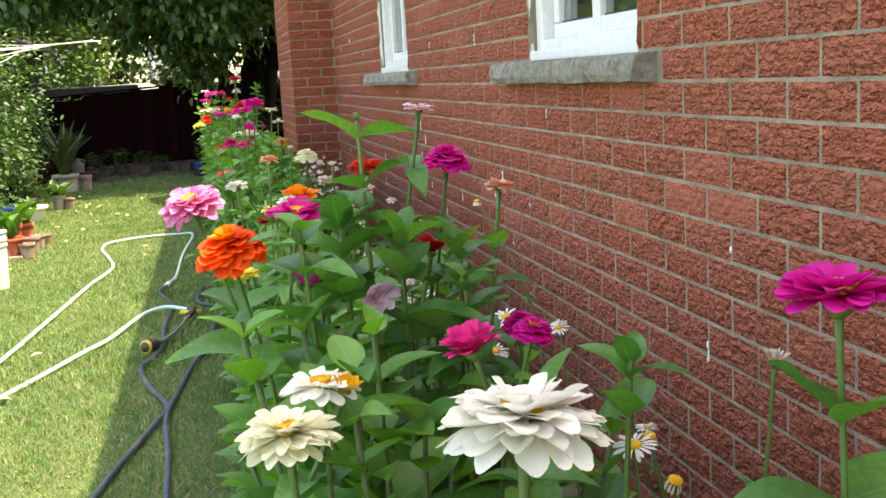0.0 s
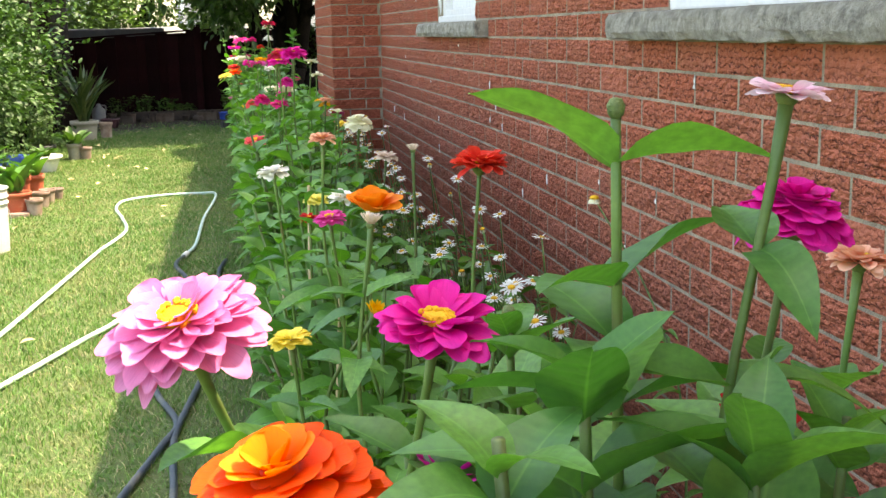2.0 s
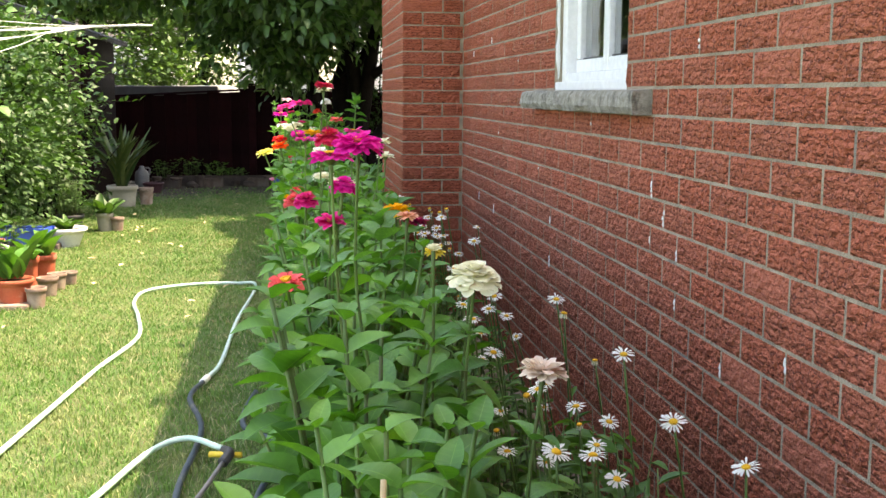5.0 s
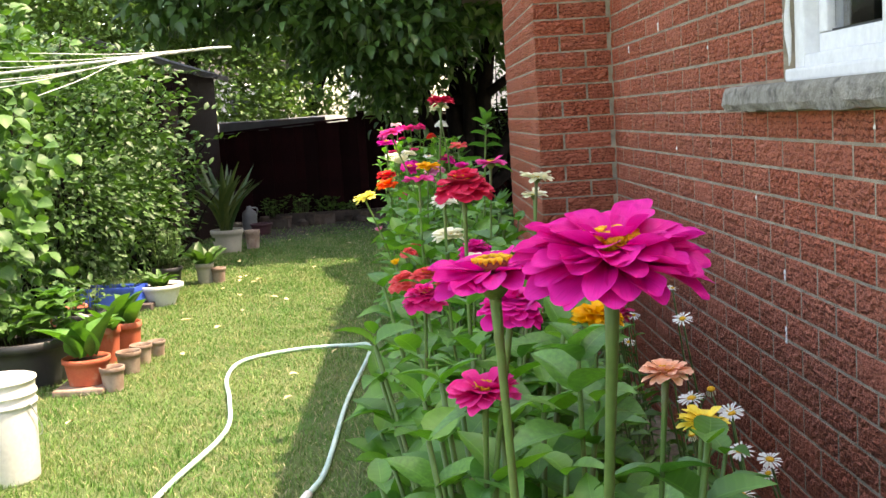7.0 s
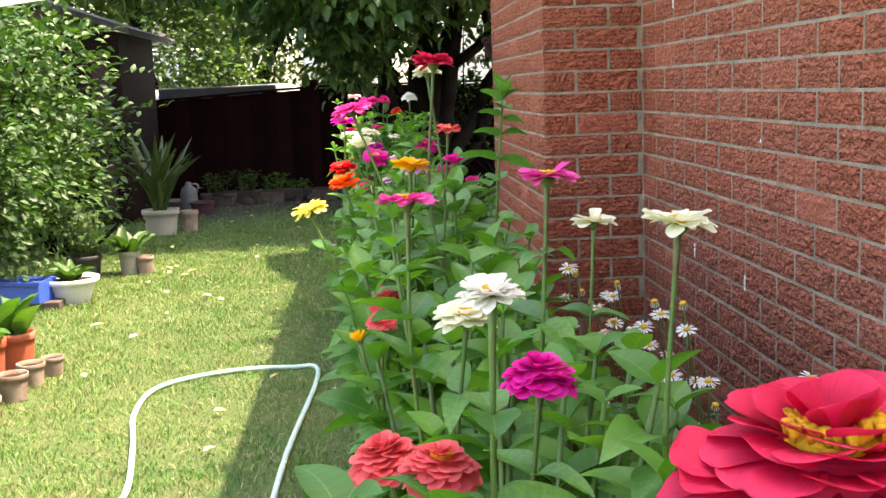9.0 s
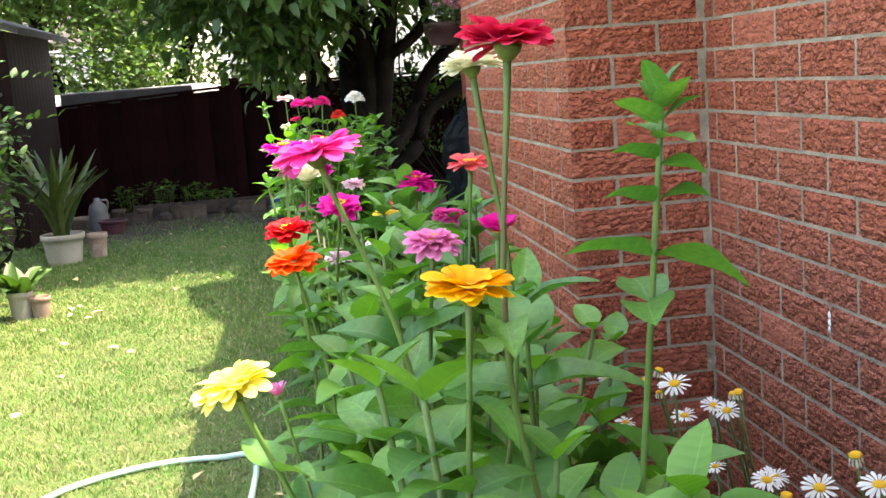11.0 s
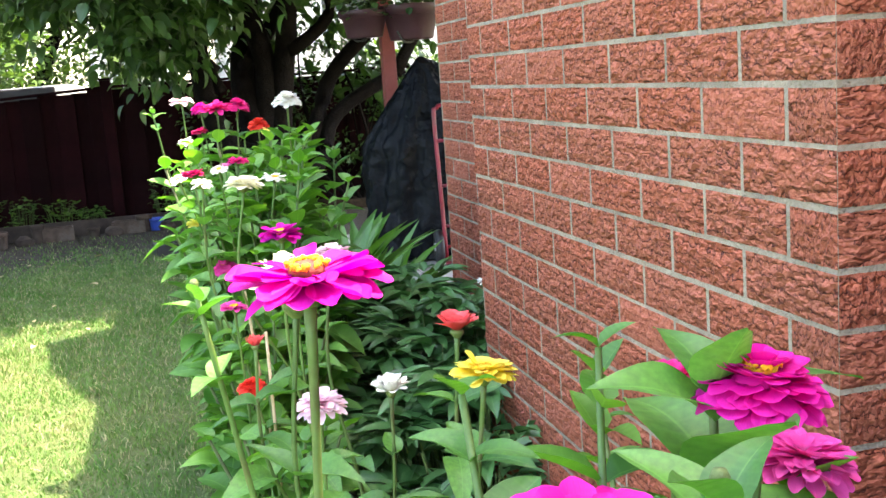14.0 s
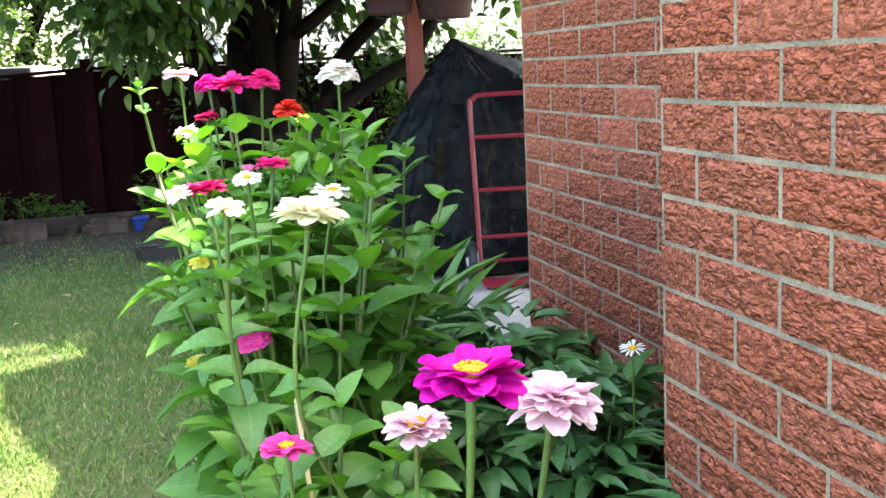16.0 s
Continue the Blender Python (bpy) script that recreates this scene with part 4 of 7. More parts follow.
def red_post(x, y):
    p = empty("porch_post", x, y, 0.04, "red painted wooden porch post", "post")
    part("shaft", box_mesh("post_shaft", [(-0.045, 0.045, -0.045, 0.045, 0, 2.42)], M_REDPAINT, 0.006), p)
    part("base_block", box_mesh("post_base", [(-0.06, 0.06, -0.06, 0.06, 0, 0.12)], M_REDPAINT, 0.006), p)


red_post(1.66, 14.3)


def hanging_planter(x, y, z, r, h, label, seed):
    p = empty("hanging_planter", x, y, z, label, "planter", "planters on the porch post", rz=seed * 40)
    prof = [(r * 0.72, 0), (r * 0.74, 0.01), (r * 0.9, h * 0.72), (r * 1.0, h * 0.74), (r * 1.04, h * 0.98), (r * 1.02, h), (r * 0.95, h * 0.98), (r * 0.9, h * 0.7)]
    part("body", Geo().put(lathe(prof, 28)).mesh("hp_body", M_BROWNPOT), p)
    part("soil", Geo().put(lathe([(r * 0.93, h * 0.84), (0.001, h * 0.88)], 16)).mesh("hp_soil", M_SOIL), p)
    part("bracket", Geo().put(tube(spline([(0, 0, 0.0), (0.0, 0.0, -0.012), (0.1, 0.06, -0.012), (0.17, 0.1, 0.05)]), [0.007] * 19)).mesh("hp_bracket", M_BLACKPOT), p)
    rng = random.Random(seed)
    g, fl, st = Geo(), Geo(), Geo()
    lf = leaf_tpl(0.9, 0.3, 0.1, 5, 5, 0.6, seed)
    for i in range(120):
        a, rr = rng.uniform(0, 6.28), r * 1.15 * math.sqrt(rng.random())
        pz = h + rng.uniform(-0.02, 0.12) - max(0, rr - r * 0.9) * 1.2
        g.put(lf, aim((rr * math.cos(a), rr * math.sin(a), pz), (math.cos(a + rng.uniform(-1, 1)), math.sin(a + rng.uniform(-1, 1)), rng.uniform(-0.5, 0.6)), 0, rng.uniform(0.03, 0.06)))
    for i in range(11):
        a, rr = rng.uniform(0, 6.28), r * rng.uniform(0.2, 1.4)
        c = Vector((rr * math.cos(a), rr * math.sin(a), h + rng.uniform(0.1, 0.24)))
        st.put(tube([(rr * 0.4 * math.cos(a), rr * 0.4 * math.sin(a), h), tuple(c)], [0.003, 0.002], 5))
        for k in range(9):
            d = Vector((rng.gauss(0, 1), rng.gauss(0, 1), rng.gauss(0.3, 0.8)))
            fl.put(lf, aim(c + d * 0.008, d, rng.uniform(0, 6), rng.uniform(0.016, 0.026)))
    tagged(part("foliage", g.mesh("hp_leaves", M_SHRUB), p), kind="stuff")
    tagged(part("stem_mass", st.mesh("hp_stems", M_STEM), p), kind="stuff")
    tagged(part("bloom_mass", fl.mesh("hp_blooms", PETAL_MATS["coral" if seed % 2 else "pink"]), p, "pink geranium blooms"), kind="stuff")


hanging_planter(1.44, 13.9, 1.49, 0.155, 0.17, "round maroon planter of pink geraniums fixed to the post", 2)
hanging_planter(1.74, 13.88, 1.46, 0.19, 0.22, "large maroon planter of coral geraniums fixed to the post", 5)


def tarp(x, y):
    """Black plastic sheet over a grill: a peak, a shoulder falling to one side, draped folds and sharp wrinkles."""
    g = empty("grill_cover", x, y, 0.04, "black plastic sheet draped over a garden grill", "grill cover")
    n, rings = 150, 60
    v, f, uv = [], [], []
    for j in range(rings):
        t = j / (rings - 1)
        for i in range(n):
            a = 2 * math.pi * i / n
            c, sn = math.cos(a), math.sin(a)
            side = max(0.0, c)
            wide = 0.015 + 0.37 * min(1, t / 0.42) ** 0.9 + 0.03 * t
            wide *= 1.0 + 0.75 * side ** 1.5 * min(1, t * 3)
            z = 1.31 * (1 - t) if t > 0.42 else 1.31 - 0.55 * t / 0.42 * (1 - 0.55 * side ** 2)
            if t > 0.42:
                top = 0.76 + 0.30 * side ** 2
                z = top * (1 - (t - 0.42) / 0.58)
            fold = 0.03 * t ** 0.5 * math.sin(a * 8 + 2.2 * math.sin(t * 4 + a)) + 0.012 * math.sin(a * 19 + t * 7) * min(1, t * 2)
            p = Vector((c * 2.4, sn * 2.4, z * 2.6))
            crease = 0.05 * (0.5 - abs(noise.noise(p * 1.6))) + 0.03 * (0.5 - abs(noise.noise(p * 4.1 + Vector((3, 1, 7)))))
            r = wide + (fold + crease - 0.02) * min(1, t * 4)
            zz = z + 0.05 * noise.noise((a * 2.2, 3, 1)) if t > 0.9 else z
            v.append((r * c, r * sn * 0.72, max(0.02, zz)))
            uv.append((i / n, t))
    for j in range(rings - 1):
        for i in range(n):
            k = (i + 1) % n
            f.append((j * n + i, (j + 1) * n + i, (j + 1) * n + k, j * n + k))
    f.append(tuple(range(n)))
    part("sheet", Geo().put(tpl_of(v, f, uv)).mesh("tarp", M_TARP), g)
    part("twine", Geo().put(tube(spline([(0.30, -0.33, 0.95), (0.38, -0.36, 0.98), (0.47, -0.33, 1.03), (0.55, -0.28, 1.02)]), [0.003] * 19, 5)).mesh("twine", M_LINE), g, "pale twine")


tarp(1.80, 13.95)


def hand_truck(x, y):
    """Red tubular hand truck: arched frame, rungs, nose plate, two wheels."""
    h = empty("hand_truck", x, y, 0.04, "red steel hand truck leaning by the grill", "hand truck", rz=-8)
    def rod(name, pts, r=0.013, lab=""):
        sp = spline(pts, 6)
        return part(name, Geo().put(tube(sp, [r] * len(sp), 10)).mesh(name, M_REDSTEEL), h, lab)
    rod("frame", [(-0.2, 0.0, 0.05), (-0.205, 0.06, 0.5), (-0.21, 0.12, 0.93), (-0.19, 0.13, 0.98), (-0.14, 0.135, 1.0), (0.14, 0.135, 1.0), (0.19, 0.13, 0.98), (0.21, 0.12, 0.93), (0.205, 0.06, 0.5), (0.2, 0.0, 0.05)])
    for z in (0.25, 0.5, 0.78):
        rod("rung", [(-0.2, z * 0.12, z), (0, z * 0.12, z), (0.2, z * 0.12, z)], 0.011)
    part("nose_plate", box_mesh("nose_plate", [(-0.21, 0.21, -0.2, 0.01, 0.02, 0.028)], M_REDSTEEL, 0.003), h)
    rod("axle", [(-0.22, 0.08, 0.11), (0, 0.08, 0.11), (0.22, 0.08, 0.11)], 0.009)
    for s in (-1, 1):
        w = part("wheel", Geo().put(lathe([(0.02, -0.022), (0.055, -0.02), (0.06, -0.028), (0.1, -0.026), (0.112, -0.01), (0.112, 0.01), (0.1, 0.026), (0.06, 0.028), (0.055, 0.02), (0.02, 0.022)], 26)).mesh("wheel", M_BLACKPOT), h, m=pose(s * 0.235, 0.08, 0.112, 0, 90, 0))
        part("hub", Geo().put(lathe([(0.001, -0.03), (0.025, -0.03), (0.03, 0.03), (0.001, 0.03)], 14)).mesh("hub", M_WHITEPL), w, "pale hub")


hand_truck(1.97, 13.45)
tagged(part("block", box_mesh("block", [(0.22, 0.36, 10.98, 11.3, 0.0, 0.10)], M_PAVE, 0.01)), "pale concrete block at the edge of the flower row", "concrete block")


def wooden_planter(x, y):
    p = empty("planter_box", x, y, 0, "brown wooden planter box at the end of the flower row", "planter")
    for s in (-1, 1):
        part("side_board", box_mesh("wp_side", [(-0.32, 0.32, s * 0.3 - 0.012, s * 0.3 + 0.012, 0, 0.22)], M_BROWNPOT, 0.004), p)
        part("end_board", box_mesh("wp_end", [(s * 0.308 - 0.012, s * 0.308 + 0.012, -0.225, 0.225, 0, 0.22)], M_BROWNPOT, 0.004), p)
    part("soil", box_mesh("wp_soil", [(-0.29, 0.29, -0.28, 0.28, 0.0, 0.18)], M_SOIL, 0.01), p)


wooden_planter(0.72, 11.25)


# ---- rotary clothesline ----
def clothesline(tx, ty, tz):
    c = empty("rotary_clothesline", -3.3, 9.4, 0, "white rotary clothesline folded out over the shrubs", "clothesline")
    o = Vector((-3.3, 9.4, 0))
    tip = Vector((tx, ty, tz)) - o
    part("mast", Geo().put(tube([(0, 0, 0), (0, 0, 2.0)], [0.022, 0.02], 12)).mesh("mast", M_POLE), c)
    part("arm", Geo().put(tube([(0, 0, 1.55), tuple(tip)], [0.0085, 0.007], 8)).mesh("arm", M_LINE), c)
    part("arm_tip", Geo().put(tube([tuple(tip), tuple(tip + Vector((0.09, 0.02, 0.0)))], [0.007, 0.005], 8)).mesh("arm_tip", M_LINE), c)
    rng = random.Random(3)
    # cords sag from the arm to the next arm, out of sight
    for i, e in enumerate(((2.09, -0.95, 1.65), (1.76, -0.95, 1.64), (1.75, -0.95, 1.61), (1.75, -0.95, 1.56), (1.75, -0.95, 1.55), (1.74, -0.95, 1.52), (1.99, -0.95, 1.50))):
        a = tip * (1 - 0.03 * i) + Vector((0, 0, 1.55)) * 0.03 * i
        b = Vector(e)
        b += (b - a) * 0.35
        mid = (a + b) / 2 - Vector((0, 0, 0.012 + rng.uniform(0, 0.02)))
        part("line", Geo().put(tube(spline([tuple(a), tuple(mid), tuple(b)], 6), [0.0022] * 13, 5)).mesh("line", M_LINE), c)


clothesline(-0.64, 8.73, 1.652)


# ---- trees, shrubs and distance ----
def crown(rng, blobs, count, tpl, size, hang=0.0):
    """Leaves in clumps round twig ends inside ellipsoids (x, y, z, rx, ry, rz), denser towards the shell."""
    g = Geo()
    vol = [b[3] * b[4] * b[5] for b in blobs]
    for b, w in zip(blobs, vol):
        clumps = max(3, int(count * w / sum(vol) / 14))
        for _ in range(clumps):
            d = Vector((rng.gauss(0, 1), rng.gauss(0, 1), rng.gauss(0, 1))).normalized() * rng.uniform(0.45, 1.0) ** 0.6
            c = Vector((b[0] + d.x * b[3], b[1] + d.y * b[4], b[2] + d.z * b[5]))
            out = Vector((d.x, d.y, d.z * 0.5 - hang)).normalized()
            for k in range(14):
                o = Vector((rng.gauss(0, 1), rng.gauss(0, 1), rng.gauss(0, 0.8))) * size * 1.25
                q = out + Vector((rng.gauss(0, 0.7), rng.gauss(0, 0.7), rng.gauss(-0.15, 0.45)))
                g.put(tpl, aim(c + o, q, rng.uniform(-0.9, 0.9), size * rng.uniform(0.65, 1.25)))
    return g


LEAF_S = leaf_tpl(0.5, 0.25, 0.15, 4, 3, 0.9, 3, 0.0)
LEAF_T = leaf_tpl(0.54, 0.35, 0.2, 6, 3, 0.9, 5, 0.0)


def branch(p0, p1, r0, r1, rng, bend=0.12, n=7):
    a, b = Vector(p0), Vector(p1)
    L = (b - a).length
    pts = []
    o1, o2 = Vector((rng.gauss(0, 1), rng.gauss(0, 1), rng.gauss(0, 0.5))) * L * bend, Vector((rng.gauss(0, 1), rng.gauss(0, 1), 0)) * L * bend * 0.5
    for i in range(n):
        t = i / (n - 1)
        pts.append(tuple(a.lerp(b, t) + o1 * math.sin(math.pi * t) + o2 * math.sin(2 * math.pi * t)))
    return tube(pts, [r0 + (r1 - r0) * i / (n - 1) for i in range(n)], 10)


def cherry_tree(x, y):
    t = empty("tree", x, y, 0, "dark multi-stemmed shade tree with drooping leafy crown", "tree")
    rng = random.Random(11)
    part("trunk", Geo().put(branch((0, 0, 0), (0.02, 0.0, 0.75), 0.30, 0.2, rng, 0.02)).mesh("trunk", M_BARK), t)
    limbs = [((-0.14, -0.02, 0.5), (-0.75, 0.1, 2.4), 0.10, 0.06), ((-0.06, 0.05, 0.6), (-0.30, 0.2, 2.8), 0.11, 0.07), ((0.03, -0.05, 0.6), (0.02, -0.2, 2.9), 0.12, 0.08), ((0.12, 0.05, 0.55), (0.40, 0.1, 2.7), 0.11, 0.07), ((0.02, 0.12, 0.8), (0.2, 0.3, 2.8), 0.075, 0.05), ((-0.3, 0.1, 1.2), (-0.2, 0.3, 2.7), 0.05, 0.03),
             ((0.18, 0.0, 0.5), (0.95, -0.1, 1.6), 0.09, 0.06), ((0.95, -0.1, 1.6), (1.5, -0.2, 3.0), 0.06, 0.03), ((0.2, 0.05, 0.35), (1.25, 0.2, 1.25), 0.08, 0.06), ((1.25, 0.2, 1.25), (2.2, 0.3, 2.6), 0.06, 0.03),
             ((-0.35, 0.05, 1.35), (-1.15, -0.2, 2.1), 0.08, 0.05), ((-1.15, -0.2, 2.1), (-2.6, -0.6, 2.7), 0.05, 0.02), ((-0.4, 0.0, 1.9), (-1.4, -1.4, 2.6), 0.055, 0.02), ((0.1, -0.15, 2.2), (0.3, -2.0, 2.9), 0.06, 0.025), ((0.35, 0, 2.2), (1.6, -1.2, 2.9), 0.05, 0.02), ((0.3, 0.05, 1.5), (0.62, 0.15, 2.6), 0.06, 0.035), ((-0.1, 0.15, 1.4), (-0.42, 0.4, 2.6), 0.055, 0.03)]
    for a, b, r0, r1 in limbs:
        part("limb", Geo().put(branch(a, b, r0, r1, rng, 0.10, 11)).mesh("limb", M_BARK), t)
    # the last two blobs, high overhead, are added to keep sky light off the trunk
    blobs = [(-0.4, -0.6, 3.3, 2.4, 1.9, 1.1), (1.5, -0.3, 3.2, 1.7, 1.6, 0.9), (-2.3, -1.1, 3.1, 1.35, 1.2, 0.75), (-1.6, -2.0, 2.75, 0.9, 0.8, 0.5), (-0.7, -2.2, 2.5, 0.85, 0.8, 0.6), (0.2, -2.0, 2.6, 1.0, 0.8, 0.55), (-1.5, -0.6, 2.2, 0.5, 0.6, 0.3), (-0.95, -0.9, 1.75, 0.32, 0.4, 0.45), (1.1, -1.2, 2.45, 0.9, 0.8, 0.5), (-3.1, -1.4, 2.75, 0.7, 0.8, 0.45), (2.4, 0.1, 2.4, 0.8, 0.7, 0.6), (0.3, 0.75, 2.0, 1.6, 0.25, 0.55), (-0.9, 0.5, 2.5, 1.0, 0.5, 0.5), (0.9, 0.9, 1.6, 0.9, 0.25, 0.5), (-0.2, 0.9, 2.6, 1.6, 0.4, 0.7), (2.3, 0.6, 2.9, 1.2, 0.5, 0.6), (-0.5, -0.6, 4.9, 3.2, 2.8, 1.1), (1.8, 0.2, 4.4, 1.8, 1.8, 0.9)]
    tagged(part("crown", crown(rng, blobs, 46000, LEAF_T, 0.15, 0.1).mesh("cherry_crown", M_TREELEAF), t), kind="stuff")
    for low in ((-0.80, -0.6, 1.62, 0.30, 0.3, 0.26), (-0.55, -0.8, 1.92, 0.45, 0.4, 0.22), (-1.30, -0.9, 1.98, 0.50, 0.4, 0.20)):
        tagged(part("hanging_bough", crown(rng, [low], 420, LEAF_T, 0.125, 0.6).mesh("hanging_bough", M_TREELEAF), t), kind="stuff")
    return t


cherry_tree(0.95, 16.45)


def shrub(name, x, y, blobs, count, size, mat, label, seed, tpl=LEAF_S, stems=14, category="shrub"):
    s = empty(name, x, y, 0, label, category)
    rng = random.Random(seed)
    g = Geo()
    for i in range(stems):
        b = blobs[i % len(blobs)]
        g.put(branch((rng.uniform(-0.15, 0.15), rng.uniform(-0.15, 0.15), 0), (b[0] + rng.gauss(0, 0.4) * b[3], b[1] + rng.gauss(0, 0.4) * b[4], b[2] + rng.uniform(0, 0.6) * b[5]), 0.02, 0.005, rng, 0.06))
    tagged(part("branchwork", g.mesh(name + "_stems", M_BARK), s), kind="stuff")
    tagged(part("foliage", crown(rng, blobs, count, tpl, size).mesh(name + "_leaves", mat), s), kind="stuff")
    return s


big_shrub = shrub("shrub", -2.55, 11.6, [(0.0, 0.0, 1.1, 0.9, 1.2, 0.95), (0.35, 0.7, 0.7, 0.55, 0.7, 0.6), (0.3, -0.6, 0.75, 0.55, 0.6, 0.6), (-0.2, 0.4, 1.75, 0.6, 0.8, 0.45), (-0.7, -0.3, 1.6, 0.7, 0.9, 0.7), (0.38, 0.2, 1.5, 0.42, 0.5, 0.45), (0.68, 0.3, 1.3, 0.42, 0.5, 0.5), (0.5, 0.5, 1.72, 0.36, 0.5, 0.3)], 17000, 0.066, M_SHRUB, "dense sunlit green shrub with small oval leaves", 21)


def twig(parent, p0, p1, n, seed):
    """Arching twig with alternate leaves, reaching out of a shrub; points in the shrub's own space."""
    rng = random.Random(seed)
    a, b = Vector(p0), Vector(p1)
    pts = spline([tuple(a), tuple((a + b) / 2 + Vector((0, 0, 0.09))), tuple(b)], 6)
    tw = part("twig", Geo().put(tube(pts, [0.006 - 0.004 * i / 12 for i in range(13)], 6)).mesh("twig", M_BARK), parent)
    g = Geo()
    for i in range(n):
        f = (i + 1) / n
        p = pts[min(12, int(f * 12))]
        d = (b - a).normalized() + Vector((rng.uniform(-0.8, 0.8), rng.uniform(-0.8, 0.8), rng.uniform(-0.2, 0.8)))
        g.put(LEAF_S, aim(p, d, rng.gauss(0, 0.4), rng.uniform(0.05, 0.085)))
    tagged(part("twig_leaves", g.mesh("twig_leaves", M_SHRUB), tw), kind="stuff")


for ti, (q0, q1) in enumerate((((0.7, 0.5, 0.95), (1.41, 0.7, 1.18)), ((0.7, 0.4, 1.2), (1.36, 0.7, 1.42)), ((0.6, 0.2, 1.5), (1.15, 0.6, 1.72)), ((0.6, 0.3, 0.8), (1.2, 0.6, 0.98)))):
    twig(big_shrub, q0, q1, 16, 300 + ti)
shrub("shrub", -2.25, 13.4, [(0.0, 0.0, 0.65, 0.5, 0.7, 0.6), (0.25, 0.1, 1.0, 0.35, 0.4, 0.25), (-0.3, -0.3, 1.3, 0.5, 0.6, 0.5)], 3200, 0.075, M_SHRUB, "green shrub with arching twigs by the shed", 22)
shrub("bean_vine", -2.3, 8.9, [(0.0, 0.0, 1.0, 0.6, 0.8, 0.95), (-0.5, -0.6, 1.2, 0.6, 0.8, 1.0), (0.2, 0.5, 1.5, 0.4, 0.5, 0.6)], 3600, 0.092, M_BEAN, "climbing bean vine with broad bright leaves", 23, leaf_tpl(0.8, 0.35, 0.12, 5, 5, 0.7, 9), category="vine")
shrub("shrub", -4.4, 12.5, [(0.0, 0.0, 1.6, 1.4, 2.2, 1.5), (0.2, 1.5, 2.2, 1.0, 1.2, 1.0)], 5200, 0.09, M_SHRUB, "tall sunlit green shrub behind the clothesline", 24)


def far_tree(x, y, blobs, count, label, seed, size=0.2):
    t = empty("tree", x, y, 0, label, "tree", "trees beyond the fence")
    rng = random.Random(seed)
    part("trunk", Geo().put(branch((0, 0, 0), (0.2, 0, 3.5), 0.2, 0.1, rng)).mesh("far_trunk", M_BARK), t)
    tagged(part("crown", crown(rng, blobs, count, LEAF_S, size).mesh("far_crown", M_FARLEAF), t), kind="stuff")


far_tree(-4.2, 26.0, [(0, 0, 2.0, 2.4, 1.2, 1.4), (0.6, 0.3, 4.4, 2.4, 1.5, 1.8)], 24000, "bright green tree beyond the fence", 31, 0.14)
far_tree(-8.2, 29.0, [(0, 0, 2.4, 2.8, 1.6, 2.0), (0.3, 0, 6.0, 2.6, 1.8, 2.2)], 18000, "bright green tree beyond the fence", 32, 0.19)
far_tree(-1.6, 30.0, [(0, 0, 2.0, 1.9, 1.2, 1.3), (-0.2, 0, 4.6, 2.0, 1.4, 1.9), (2.4, 0.5, 4.5, 1.5, 1.2, 1.5)], 21000, "bright green tree beyond the fence", 33, 0.16)
far_tree(-6.3, 24.5, [(0, 0, 2.1, 1.6, 1.0, 1.2), (0.3, 0, 4.2, 1.8, 1.2, 1.5)], 14000, "bright green tree beyond the fence", 38, 0.14)
far_tree(-13.0, 26.0, [(0, 0, 3.5, 3.2, 2.2, 2.8), (0, 0, 7.5, 3.0, 2.2, 2.6)], 4200, "tall green tree at the garden's far side", 34, 0.28)
far_tree(-7.5, 17.0, [(0, 0, 3.0, 1.8, 1.8, 2.4), (0.4, -1.5, 3.4, 1.5, 1.5, 1.6)], 4500, "leafy tree behind the shed", 35, 0.15)
shrub("hedge", 3.6, 18.9, [(-0.9, 0, 1.1, 0.8, 0.5, 0.55), (0.2, 0, 1.15, 0.9, 0.5, 0.5), (1.4, 0, 1.1, 0.9, 0.5, 0.55)], 5200, 0.07, M_FARLEAF, "sunlit light green hedge beyond the fence", 36, category="hedge")
shrub("vine", 1.9, 17.45, [(0.0, 0.0, 0.95, 0.8, 0.14, 0.7), (0.9, 0, 1.0, 0.8, 0.14, 0.5), (-0.9, 0, 1.2, 0.8, 0.14, 0.7), (-0.4, 0.05, 1.9, 1.2, 0.16, 0.45)], 4200, 0.06, M_TREELEAF, "dark ivy climbing on the fence", 37, category="vine")


